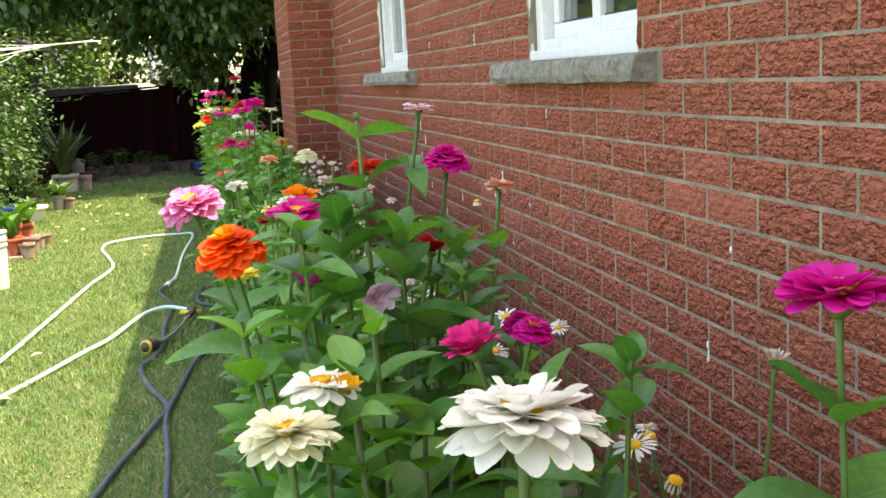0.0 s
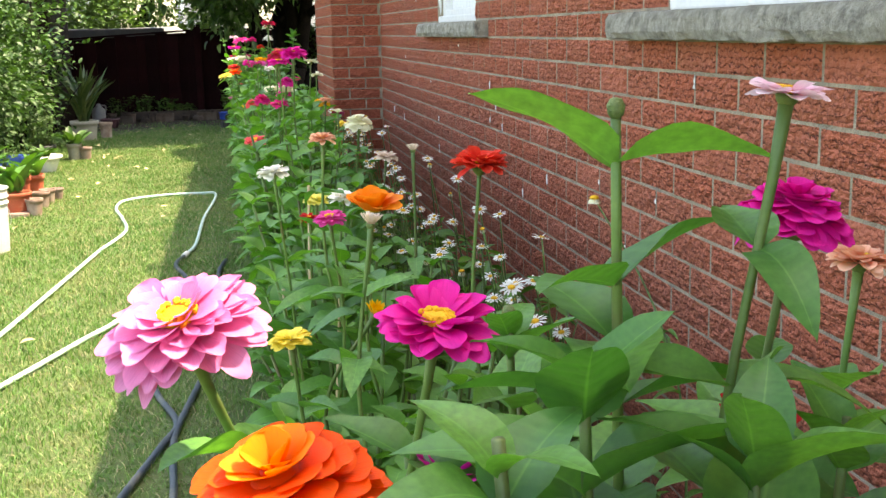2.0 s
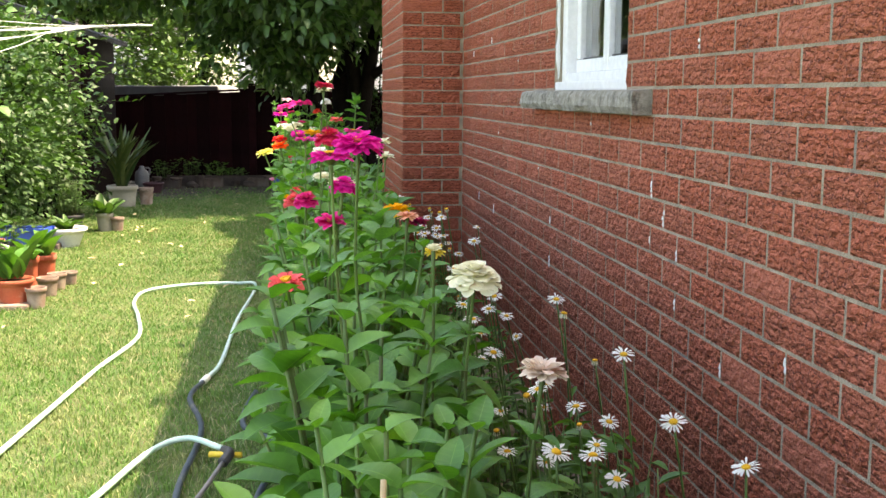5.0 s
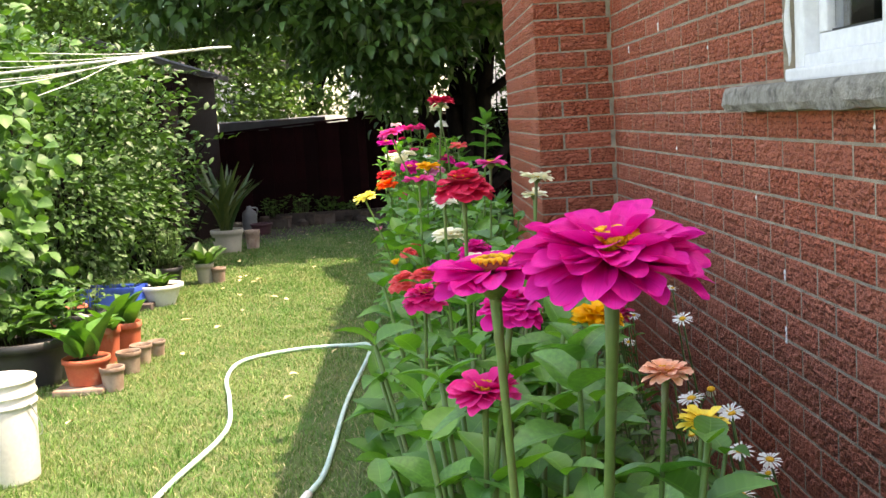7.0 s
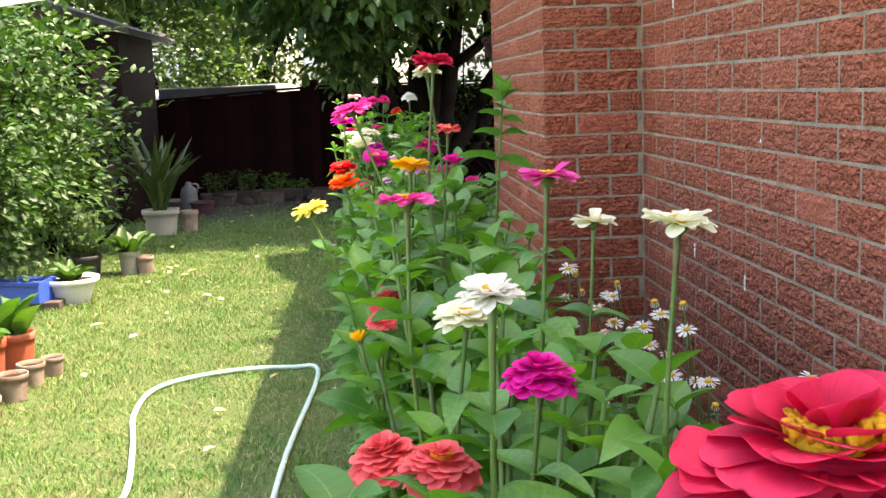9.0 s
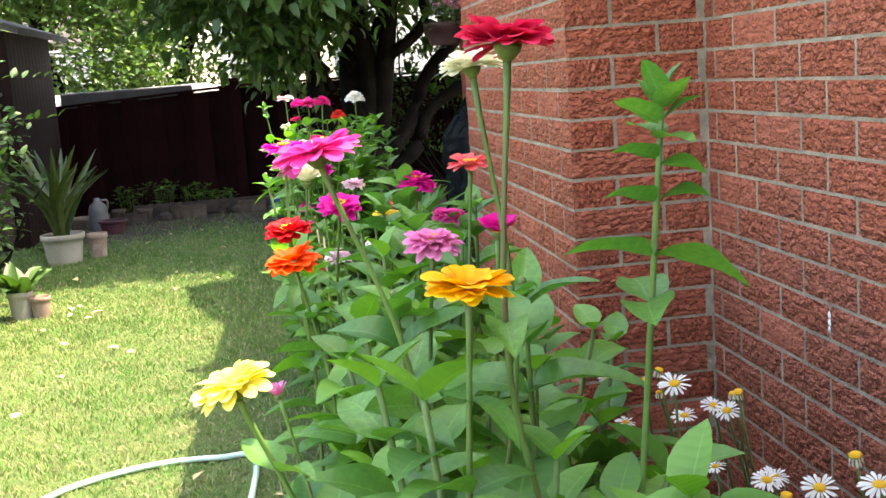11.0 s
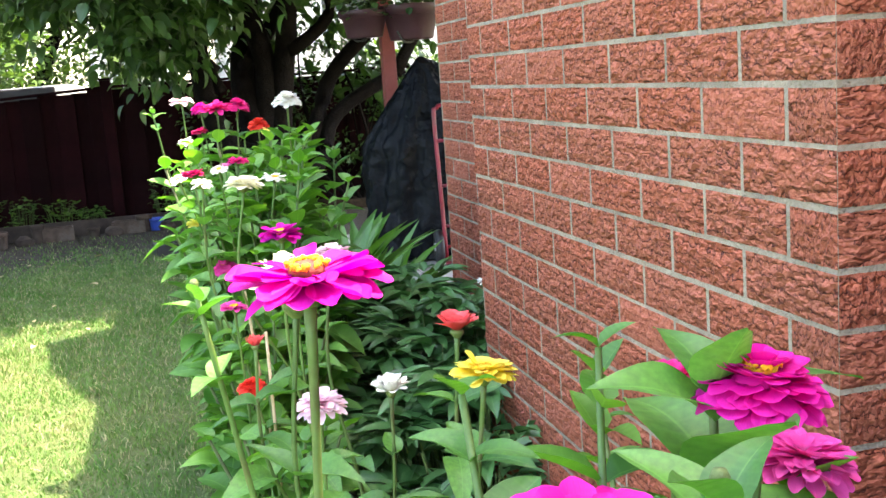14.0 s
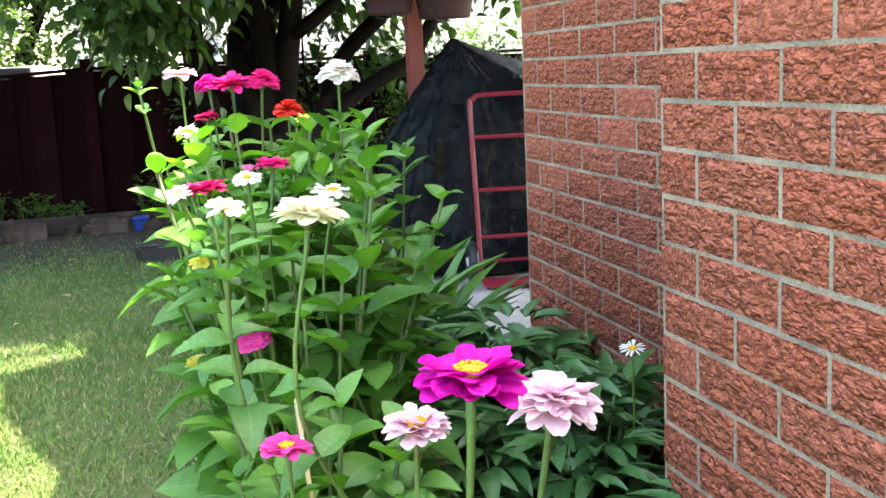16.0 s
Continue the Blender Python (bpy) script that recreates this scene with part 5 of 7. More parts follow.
def far_house(x0, x1, y, zt, label, wins):
    h = empty("house", (x0 + x1) / 2, y, 0, label, "house", "houses beyond the fence")
    a = (x1 - x0) / 2
    part("wall", box_mesh("far_wall", [(-a, a, 0, 4, 0, zt)], M_SIDING, 0), h)
    strip = box_mesh("clapboard", [(-a, a, -0.02, -0.001, 0, 0.14)], M_SIDING, 0)
    for i in range(int(zt / 0.16)):
        part("clapboard", strip, h, m=pose(0, 0, i * 0.16, 4))
    rb = bmesh.new()
    q = [rb.verts.new(p) for p in ((-a - 0.4, -0.4, zt), (a + 0.4, -0.4, zt), (a + 0.4, 2, zt + 1.4), (-a - 0.4, 2, zt + 1.4), (a + 0.4, 4.4, zt), (-a - 0.4, 4.4, zt))]
    rb.faces.new((q[0], q[1], q[2], q[3])); rb.faces.new((q[3], q[2], q[4], q[5])); rb.faces.new((q[0], q[3], q[5])); rb.faces.new((q[1], q[4], q[2]))
    part("roof", bm_mesh("far_roof", rb, M_ROOF), h, "grey shingled roof")
    for wx, wz in wins:
        w = part("window", box_mesh("far_window", [(wx - 0.5, wx + 0.5, -0.05, -0.025, wz, wz + 1.2)], M_VINYL, 0.01), h)
        part("pane", box_mesh("far_pane", [(wx - 0.42, wx + 0.42, -0.062, -0.055, wz + 0.08, wz + 1.12)], M_BLACKPOT, 0), w, "dark pane")


far_house(1.2, 9.5, 24.5, 4.4, "pale clapboard house beyond the fence", [(-2.2, 2.2), (1.2, 2.2)])
far_house(-1.9, 0.6, 43.0, 4.6, "pale house far beyond the fence", [(0.3, 2.4)])
far_house(-12.0, -5.5, 52.0, 3.6, "pale low house far down the street", [(-1.5, 1.6), (1.5, 1.6)])


def street_pole(x, y):
    p = empty("street_lamp", x, y, 0, "grey metal street pole beyond the fence", "street lamp")
    part("pole", Geo().put(tube([(0, 0, 0), (0, 0, 3.6)], [0.11, 0.09], 12)).mesh("pole", M_POLE), p)
    part("arm", Geo().put(tube([(0, 0, 2.55), (-7.0, -3, 2.6)], [0.035, 0.03], 8)).mesh("lamp_arm", M_POLE), p)
    part("band", box_mesh("band", [(-0.14, 0.14, -0.14, 0.14, 2.45, 2.62)], M_POLE, 0.02), p)


street_pole(-1.53, 38.0)
tagged(part("pavement", box_mesh("pavement", [(-40, 20, 21.0, 23.0, 0.0, 0.03)], M_PAVE, 0)), "sunlit pale pavement beyond the fence", "pavement", kind="structure")


def parked_car(x, y):
    """Light car mostly hidden by the fence: body shell, cabin, wheels."""
    c = empty("car", x, y, 0.03, "white parked car beyond the fence", "car")
    v, f = [], []
    prof = [(-2.2, 0.35), (-2.2, 0.8), (-1.7, 0.95), (-1.0, 1.315), (0.7, 1.345), (1.5, 1.0), (2.1, 0.9), (2.2, 0.4)]
    for s in (-0.85, 0.85):
        for px, pz in prof:
            v.append((px, s * (0.84 if pz > 1.2 else 1), pz))
    n = len(prof)
    for i in range(n):
        k = (i + 1) % n
        f.append((i, k, n + k, n + i))
    f.append(tuple(range(n - 1, -1, -1))); f.append(tuple(range(n, 2 * n)))
    part("body", Geo().put(tpl_of(v, f)).mesh("car_body", M_WHITEPL, False), c)
    for wx in (-1.35, 1.35):
        for wy in (-0.8, 0.8):
            part("wheel", Geo().put(lathe([(0.1, -0.09), (0.31, -0.09), (0.33, 0), (0.31, 0.09), (0.1, 0.09)], 20)).mesh("car_wheel", M_BLACKPOT), c, m=pose(wx, wy, 0.33, 90, 0, 0))
    part("windscreen", box_mesh("car_glass", [(-0.9, 0.6, -0.86, -0.74, 1.0, 1.33)], M_BLACKPOT, 0.02), c, "dark side glass")


parked_car(-1.5, 19.6)
parked_car(-8.6, 19.8)

# ---- zinnias ----
LEAVES = [leaf_tpl(0.55, d, fo, 10, 5, t, s, 0.02) for d, fo, t, s in ((0.25, 0.15, 1.0, 1), (0.5, 0.2, 1.05, 2), (0.1, 0.22, 0.95, 3), (0.7, 0.12, 1.0, 4), (0.35, 0.28, 1.1, 5))]
LEAF_MESHES = [Geo().put(t).mesh("zinnia_leaf", M_LEAF) for t in LEAVES]
LEAF_LOW = [leaf_tpl(0.58, d, fo, 6, 3, 1.0, s, 0.0) for d, fo, s in ((0.3, 0.18, 1), (0.6, 0.2, 2), (0.12, 0.25, 3))]


def petal_tpl(width, curl, cup, nx=6, ny=5, seed=0):
    """Petal of length 1 along +x: narrow claw, broad rounded tip with a shallow notch."""
    v, f, uv = [], [], []
    rng = random.Random(seed)
    tw = rng.uniform(-0.05, 0.05)
    us = [1 - (1 - i / (nx - 1)) ** 1.5 for i in range(nx)]
    for i in range(nx):
        u = us[i]
        w = width * (0.35 + 0.65 * math.sin(min(1.0, u * 1.15) * math.pi * 0.5)) * (1.0 if u < 0.75 else math.sqrt(max(0.02, 1 - 0.7 * ((u - 0.75) / 0.25) ** 2)))
        for j in range(ny):
            s = j / (ny - 1) * 2 - 1
            x = u - 0.11 * s * s * max(0, u - 0.45) / 0.55 - (0.02 * (1 - abs(s)) if i == nx - 1 else 0)
            v.append((x, s * w * 0.5, curl * u * u + cup * s * s * w + tw * s * u))
            uv.append((u, 0.5 + 0.5 * s))
    for i in range(nx - 1):
        for j in range(ny - 1):
            a = i * ny + j
            f.append((a, a + ny, a + ny + 1, a + 1))
    return tpl_of(v, f, uv)


PETALS = [petal_tpl(0.62, -0.12, 0.10, 8, 5, seed=1), petal_tpl(0.54, -0.22, 0.15, 8, 5, seed=2), petal_tpl(0.62, 0.05, 0.2, 8, 5, seed=3)]
PETALS_THIN = [petal_tpl(0.26, 0.05, 0.2, seed=4), petal_tpl(0.3, -0.05, 0.15, seed=5)]
PETAL_CACHE = {}

# rings of petals from the outside in: (count, reach, root, rise in degrees, height)
FORMS = {
    "dome": [(17, 1.0, 0.5, -22, 0.02), (17, 0.96, 0.42, -10, 0.13), (15, 0.86, 0.36, 0, 0.23), (13, 0.72, 0.28, 10, 0.31), (11, 0.56, 0.2, 22, 0.37), (8, 0.4, 0.12, 38, 0.41), (5, 0.24, 0.04, 60, 0.43)],
    "open": [(14, 1.0, 0.2, -2, 0.0), (13, 0.94, 0.2, 6, 0.05), (10, 0.74, 0.2, 13, 0.09)],
    "flat": [(15, 1.0, 0.15, 2, 0.0), (14, 0.94, 0.15, 11, 0.05), (11, 0.78, 0.14, 22, 0.10), (8, 0.55, 0.14, 34, 0.13)],
    "full": [(20, 1.0, 0.2, -7, 0.0), (19, 0.97, 0.2, 2, 0.06), (17, 0.88, 0.18, 9, 0.11), (14, 0.74, 0.16, 17, 0.15), (11, 0.56, 0.14, 27, 0.18), (8, 0.38, 0.1, 40, 0.2)],
    "single": [(13, 1.0, 0.15, 4, 0.0), (9, 0.85, 0.15, 16, 0.04)],
    "cup": [(11, 1.0, 0.12, 42, 0.0), (9, 0.85, 0.12, 56, 0.03)],
    "bowl": [(15, 1.0, 0.12, 34, 0.0), (15, 0.97, 0.12, 48, 0.05), (13, 0.9, 0.1, 58, 0.1), (11, 0.75, 0.08, 68, 0.12), (7, 0.55, 0.05, 78, 0.14)],
    "brush": [(16, 0.8, 0.2, 50, 0.0), (12, 0.7, 0.15, 66, 0.02), (8, 0.6, 0.1, 78, 0.04)],
}


def flower_head(parent, tip, axis, d, colour, form, rng, hero, disc):
    """Head on the stem's tip: calyx, rings of petals, disc with florets."""
    r = d / 2
    z = Vector(axis).normalized()
    x = z.orthogonal().normalized()
    base = Matrix.Translation(tip) @ Matrix((x, z.cross(x), z)).transposed().to_4x4() @ Matrix.Rotation(rng.uniform(0, 6.28), 4, 'Z')
    cal = lathe([(0.1, -0.36), (0.16, -0.3), (0.27, -0.16), (0.3, -0.04), (0.22, 0.02), (0.001, 0.03)], 14, 0.03, rng.randint(0, 99))
    head = part("flower_head", Geo().put(cal, Matrix.Scale(r, 4)).mesh("calyx", M_CALYX), parent, m=base)
    mat = PETAL_MATS[colour]
    joined = Geo()
    thin = form == "brush"
    for ring, (n, reach, root, rise, h) in enumerate(FORMS[form]):
        ph = rng.uniform(0, 6.28)
        shade = "lightorange" if colour == "orange" and form == "dome" and ring > 4 else colour
        for i in range(n):
            a = ph + 2 * math.pi * i / n + rng.gauss(0, 0.06)
            e = radians(rise + rng.gauss(0, 6))
            L = r * (reach - root * (0.9 if form == "dome" else 0.5)) * rng.uniform(0.92, 1.06) / max(0.6, math.cos(e) if form in ("dome", "flat", "single", "full", "open") else 0.92)
            wide = 1.5 * 2 * math.pi * r * reach / n / 0.62 if form == "dome" else L * (0.74 if n > 16 else 0.85 if form == "bowl" else 1.2 if form == "cup" else 0.86 if n > 14 or form == "open" else 1.05)
            m = Matrix.Rotation(a, 4, 'Z') @ Matrix.Translation((r * root, 0, r * h)) @ Matrix.Rotation(-e, 4, 'Y') @ Matrix.Rotation(rng.gauss(0, 0.12), 4, 'X') @ Matrix.Diagonal((L, wide, L, 1))
            k = rng.randrange(2 if thin else 3)
            tpl = (PETALS_THIN if thin else PETALS)[k]
            if hero:
                key = (shade, thin, k)
                if key not in PETAL_CACHE:
                    PETAL_CACHE[key] = Geo().put(tpl).mesh("petal", PETAL_MATS[shade])
                part("petal", PETAL_CACHE[key], head, m=m)
            else:
                joined.put(tpl, m)
    if form == "dome":
        core = lathe([(0.3, -0.02), (0.46, 0.06), (0.45, 0.2), (0.34, 0.33), (0.18, 0.41), (0.001, 0.43)], 18, 0.03)
        part("petal_core", Geo().put(core, Matrix.Scale(r, 4)).mesh("petal_core", mat), head)
    if not hero:
        tagged(part("petal_ring", joined.mesh("petals", mat), head), kind="stuff")
    if disc:
        top = {"dome": 0.44, "flat": 0.21, "full": 0.24, "single": 0.12, "cup": 0.16, "bowl": 0.3, "brush": 0.1, "open": 0.2}[form]
        g = Geo().put(lathe([(0.24, top - 0.12), (0.26, top), (0.18, top + 0.05), (0.001, top + 0.03)], 16, 0.06), Matrix.Scale(r, 4))
        part("disc", g.mesh("disc", M_DISC_DARK if disc == 2 else M_DISC), head, "dark centre" if disc == 2 else "yellow centre")
        fl = Geo()
        star = lathe([(0.014, -0.03), (0.046, 0.06), (0.026, 0.075), (0.001, 0.04)], 5)
        for i in range(34):
            a = 2 * math.pi * i / 34 + rng.gauss(0, 0.1)
            q = rng.uniform(0.17, 0.29)
            fl.put(star, Matrix.Scale(r, 4) @ Matrix.Translation((q * math.cos(a), q * math.sin(a), top + 0.02)) @ Matrix.Rotation(rng.gauss(0, 0.4), 4, 'X'))
        tagged(part("floret_ring", fl.mesh("florets", M_DISC), head, "tiny yellow florets"), kind="stuff")
    return head


NAMES = {"magenta": "magenta", "violet": "deep magenta", "hotpink": "hot pink", "brightpink": "bright pink", "pink": "pink", "palepink": "pale pink", "orange": "orange", "lightorange": "light orange", "red": "dark red", "scarlet": "scarlet",
         "crimson": "crimson", "coral": "coral", "peach": "peach", "yellow": "yellow", "golden": "golden yellow", "lemon": "lemon yellow", "cream": "cream", "white": "white", "faded": "faded tan", "maroon": "maroon"}
SHAPES = {"dome": "full double", "full": "double", "flat": "semi-double", "single": "single", "cup": "cup-shaped", "bowl": "bowl-shaped", "open": "open", "brush": "half-spent"}
seed_count = [100]


def zinnia(x, y, z, d, colour, form="flat", disc=1, tilt=(0, 0), hero=False, leaves=5, root=None, first=0.12, big=1.0, label=""):
    """One zinnia stalk: base in its pot, curved stem, opposite leaf pairs, a flower head of width d at (x, y, z)."""
    seed_count[0] += 1
    rng = random.Random(seed_count[0])
    bx, by = root if root else (0.46 + (x - 0.46) * 0.55 + rng.uniform(-0.04, 0.04), y + rng.uniform(-0.05, 0.1))
    bz = 0.2
    top = Vector((x - bx, y - by, z - bz - d * 0.16))
    t = empty("zinnia", bx, by, bz, label or f"{NAMES[colour]} {SHAPES[form]} zinnia on a tall green stem", "flower", "zinnias along the wall")
    axis = Vector((tilt[0], tilt[1], 1)).normalized()
    c1 = top * 0.45 + Vector((rng.uniform(-0.03, 0.03), rng.uniform(-0.03, 0.03), 0))
    c2 = top - axis * (top.z * 0.25)
    pts = spline([(0, 0, 0), tuple(c1), tuple(c2), tuple(top)], 6)
    rad = [0.0036 - 0.0014 * i / (len(pts) - 1) for i in range(len(pts))]
    rad[-1], rad[-2] = 0.0038, 0.0027
    part("stem", Geo().put(tube(pts, rad, 8)).mesh("stem", M_STEM), t)
    total = top.length
    ang = rng.uniform(0, 3.14)
    dist = first
    for k in range(leaves):
        q = 1 - dist / total
        if q < 0.15:
            break
        i = min(len(pts) - 2, int(q * (len(pts) - 1)))
        p = pts[i].lerp(pts[i + 1], q * (len(pts) - 1) - i)
        ln = big * rng.uniform(0.065, 0.085) * (0.75 + 0.2 * k if k < 3 else 1.3)
        for s in (0, math.pi):
            a = ang + s + rng.gauss(0, 0.15)
            dr = (math.cos(a), math.sin(a), rng.uniform(-0.05, 0.55))
            part("leaf", rng.choice(LEAF_MESHES), t, m=aim(p, dr, rng.gauss(0, 0.2), ln * rng.uniform(0.9, 1.1)))
        ang += math.pi / 2 + rng.gauss(0, 0.15)
        dist += rng.uniform(0.07, 0.11)
    flower_head(t, top, axis, d, colour, form, rng, hero, disc)
    return t


def leafy_shoot(x, y, z, big, label, bud=True, tiers=5, root=None, crowd=0.020, leaf0=0.036, pairs=()):
    """Flowerless zinnia shoot: stem with crowded leaf pairs and a green bud."""
    seed_count[0] += 1
    rng = random.Random(seed_count[0])
    bx, by = root if root else (0.46 + (x - 0.46) * 0.6, y + 0.04)
    t = empty("zinnia", bx, by, 0.2, label, "flower", "zinnias along the wall")
    top = Vector((x - bx, y - by, z - 0.2))
    pts = spline([(0, 0, 0), tuple(top * 0.5 + Vector((0.01, 0.01, 0))), tuple(top)], 8)
    part("stem", Geo().put(tube(pts, [0.0046 - 0.0020 * i / (len(pts) - 1) for i in range(len(pts))], 8)).mesh("stem", M_STEM), t)
    for drop, a, slope, length in pairs:
        part("leaf", LEAF_MESHES[0], t, m=aim(top * (1 - drop / top.length), (math.cos(radians(a)), math.sin(radians(a)), slope), -0.4 * math.cos(radians(a)), length))
    ang, dist = rng.uniform(0, 3), 0.015
    for k in range(tiers):
        p = top * (1 - dist / top.length)
        for s in (0, math.pi):
            a = ang + s
            part("leaf", rng.choice(LEAF_MESHES), t, m=aim(p, (math.cos(a), math.sin(a), max(0.22, 1.15 - 0.24 * k)), rng.gauss(0, 0.15), big * (leaf0 + 0.012 * min(k, 4))))
        ang += math.pi / 2
        dist += 0.014 + crowd * k
    if bud:
        part("bud", Geo().put(lathe([(0.005, -0.01), (0.012, 0.0), (0.014, 0.012), (0.009, 0.022), (0.001, 0.024)], 12)).mesh("bud", M_CALYX), t, m=Matrix.Translation(top) @ Matrix.Scale(0.33, 4))
    return t


# nearest group, first metres of the row
zinnia(0.37, 0.15, 1.096, 0.078, "white", "full", 1, (0.05, 0.10), True, 3, label="large white double zinnia with one browning petal")
zinnia(0.27, 0.38, 1.025, 0.066, "cream", "full", 1, (-0.05, 0.02), True, 3)
zinnia(0.311, 0.584, 0.999, 0.066, "white", "open", 1, (-0.05, 0.02), True, 3)
zinnia(0.330, 0.573, 0.994, 0.04, "golden", "brush", 0, (0.3, -0.08), False, 2)
zinnia(0.206, 1.018, 1.121, 0.074, "pink", "full", 1, (-0.28, -0.34), True, 3)
zinnia(0.246, 0.919, 1.076, 0.084, "orange", "dome", 0, (-0.2, -0.18), True, 3, label="large orange double zinnia with overlapping petals")
zinnia(0.64, 0.32, 1.10, 0.080, "magenta", "flat", 1, (0.0, 0.02), True, 2, first=0.12, big=1.5)
zinnia(0.536, 1.071, 1.145, 0.066, "magenta", "dome", 0, (0.1, -0.08), True, 3)
zinnia(0.626, 1.149, 1.096, 0.042, "peach", "flat", 1, (0.1, 0.0), False, 3)
zinnia(0.487, 0.991, 1.216, 0.038, "palepink", "single", 1, (0.12, 0.0), False, 3, first=0.1)
zinnia(0.454, 0.616, 1.007, 0.056, "hotpink", "bowl", 0, (-0.3, -0.12), True, 3)
zinnia(0.560, 0.784, 0.975, 0.048, "magenta", "dome", 1, (0.2, -0.12), True, 3)
zinnia(0.418, 0.935, 0.996, 0.052, "palepink", "dome", 0, (-0.9, -0.12), True, 2)
zinnia(0.61, 1.01, 0.93, 0.05, "magenta", "dome", 0, (0, -0.12), False, 2)
zinnia(0.339, 1.104, 1.088, 0.068, "magenta", "flat", 1, (0.1, -0.16), True, 3)
zinnia(0.35, 1.12, 0.985, 0.06, "magenta", "cup", 1, (0.1, -0.08), False, 2)
zinnia(0.505, 1.05, 1.03, 0.05, "red", "cup", 0, (0.2, 0.04), False, 2)
zinnia(0.28, 1.75, 0.90, 0.05, "yellow", "flat", 0, (-0.1, -0.08), False, 3)
zinnia(0.549, 1.942, 1.075, 0.076, "scarlet", "flat", 1, (0.05, -0.02), True, 1, first=0.4)
zinnia(0.404, 1.956, 1.017, 0.082, "lightorange", "cup", 1, (0.05, -0.06), True, 4, label="light orange cup-shaped zinnia with pale petal backs")
zinnia(0.366, 2.218, 0.961, 0.050, "brightpink", "flat", 1, (-0.1, -0.12), True, 4)
zinnia(0.362, 2.687, 0.881, 0.042, "red", "flat", 1, (0, -0.04), False, 4)
zinnia(0.389, 2.885, 0.890, 0.056, "lemon", "flat", 0, (0.0, -0.1), True, 4)
zinnia(0.288, 2.459, 1.008, 0.056, "white", "flat", 0, (-0.1, -0.04), True, 4)
zinnia(0.367, 2.318, 1.076, 0.046, "peach", "flat", 1, (0, 0.0), False, 4)
zinnia(0.520, 2.338, 1.049, 0.034, "faded", "brush", 0, (0, 0.0), False, 2, first=0.25)
zinnia(0.378, 1.751, 1.031, 0.04, "faded", "brush", 0, (0.1, 0.0), False, 2)
zinnia(0.277, 4.10, 0.912, 0.070, "coral", "open", 1, (-0.15, -0.25), True, 4)
zinnia(0.416, 2.505, 0.950, 0.058, "white", "flat", 1, (0.1, -0.04), False, 3)
zinnia(0.60, 3.3, 0.93, 0.06, "faded", "flat", 0, (0.1, 0.0), False, 3)
zinnia(0.58, 3.75, 0.96, 0.045, "faded", "flat", 0, (0.1, 0.0), False, 3)

# middle of the row
zinnia(0.62, 4.95, 0.923, 0.055, "maroon", "flat", 0, (0.1, -0.05), False, 3)
zinnia(0.356, 3.838, 1.167, 0.072, "magenta", "open", 2, (-0.05, -0.03), True, 2, first=0.25)
zinnia(0.393, 3.676, 1.194, 0.074, "magenta", "full", 1, (0.0, -0.14), True, 2, first=0.25)
zinnia(0.376, 4.598, 1.164, 0.076, "crimson", "dome", 1, (0.0, -0.04), True, 3, first=0.2)
zinnia(0.531, 4.576, 0.996, 0.066, "golden", "full", 0, (0.05, -0.06), True, 3)
zinnia(0.363, 4.140, 1.021, 0.060, "hotpink", "flat", 1, (0.0, -0.1), True, 3)
zinnia(0.512, 4.12, 1.029, 0.042, "peach", "flat", 1, (0.05, -0.04), False, 3)
zinnia(0.586, 4.292, 0.934, 0.050, "yellow", "flat", 1, (0.1, -0.06), False, 3)
zinnia(0.389, 4.137, 1.090, 0.056, "magenta", "dome", 0, (0.1, -0.08), False, 3)
zinnia(0.565, 3.621, 0.995, 0.085, "cream", "dome", 0, (0.05, -0.1), True, 3, label="large cream double zinnia")
zinnia(0.285, 5.235, 0.954, 0.064, "coral", "dome", 0, (-0.2, -0.08), True, 4)
zinnia(0.325, 5.16, 0.97, 0.062, "coral", "dome", 1, (0.05, -0.08), True, 4)
zinnia(0.319, 4.740, 1.003, 0.064, "hotpink", "dome", 1, (0, -0.04), True, 4)
zinnia(0.409, 4.765, 1.029, 0.080, "cream", "bowl", 0, (0.05, -0.04), True, 3)
zinnia(0.364, 5.136, 1.103, 0.048, "white", "flat", 1, (0.0, -0.04), True, 4)
zinnia(0.380, 5.549, 1.002, 0.070, "cream", "flat", 1, (0.05, -0.08), True, 4)
zinnia(0.423, 5.309, 0.995, 0.068, "magenta", "dome", 0, (0.05, 0.0), False, 3)
zinnia(0.302, 6.191, 0.896, 0.065, "coral", "dome", 0, (-0.1, -0.04), False, 4)
zinnia(0.256, 5.896, 0.899, 0.04, "golden", "brush", 0, (-0.2, -0.08), False, 3)
zinnia(0.545, 5.301, 1.129, 0.062, "cream", "single", 1, (0.05, -0.02), False, 2, first=0.3)
zinnia(0.325, 5.72, 1.118, 0.076, "brightpink", "single", 1, (0.0, 0.06), True, 3)
zinnia(0.615, 6.0, 1.044, 0.068, "cream", "single", 1, (0.05, 0.0), True, 2, first=0.2, label="pale pinkish white single zinnia with a faded centre")
zinnia(0.30, 6.29, 0.885, 0.07, "hotpink", "flat", 1, (0, -0.08), False, 3)
zinnia(0.165, 6.418, 1.034, 0.066, "lemon", "flat", 0, (-0.35, -0.1), True, 3)

zinnia(0.481, 5.602, 1.149, 0.068, "brightpink", "single", 1, (0.05, 0.0), True, 3)

# before and along the bay
zinnia(0.251, 6.485, 1.218, 0.076, "brightpink", "open", 2, (-0.3, 0.0), True, 2, first=0.33, label="large bright pink zinnia with a dark ringed centre")
zinnia(0.404, 6.376, 1.298, 0.076, "crimson", "flat", 1, (0.05, 0.0), True, 1, first=0.3)
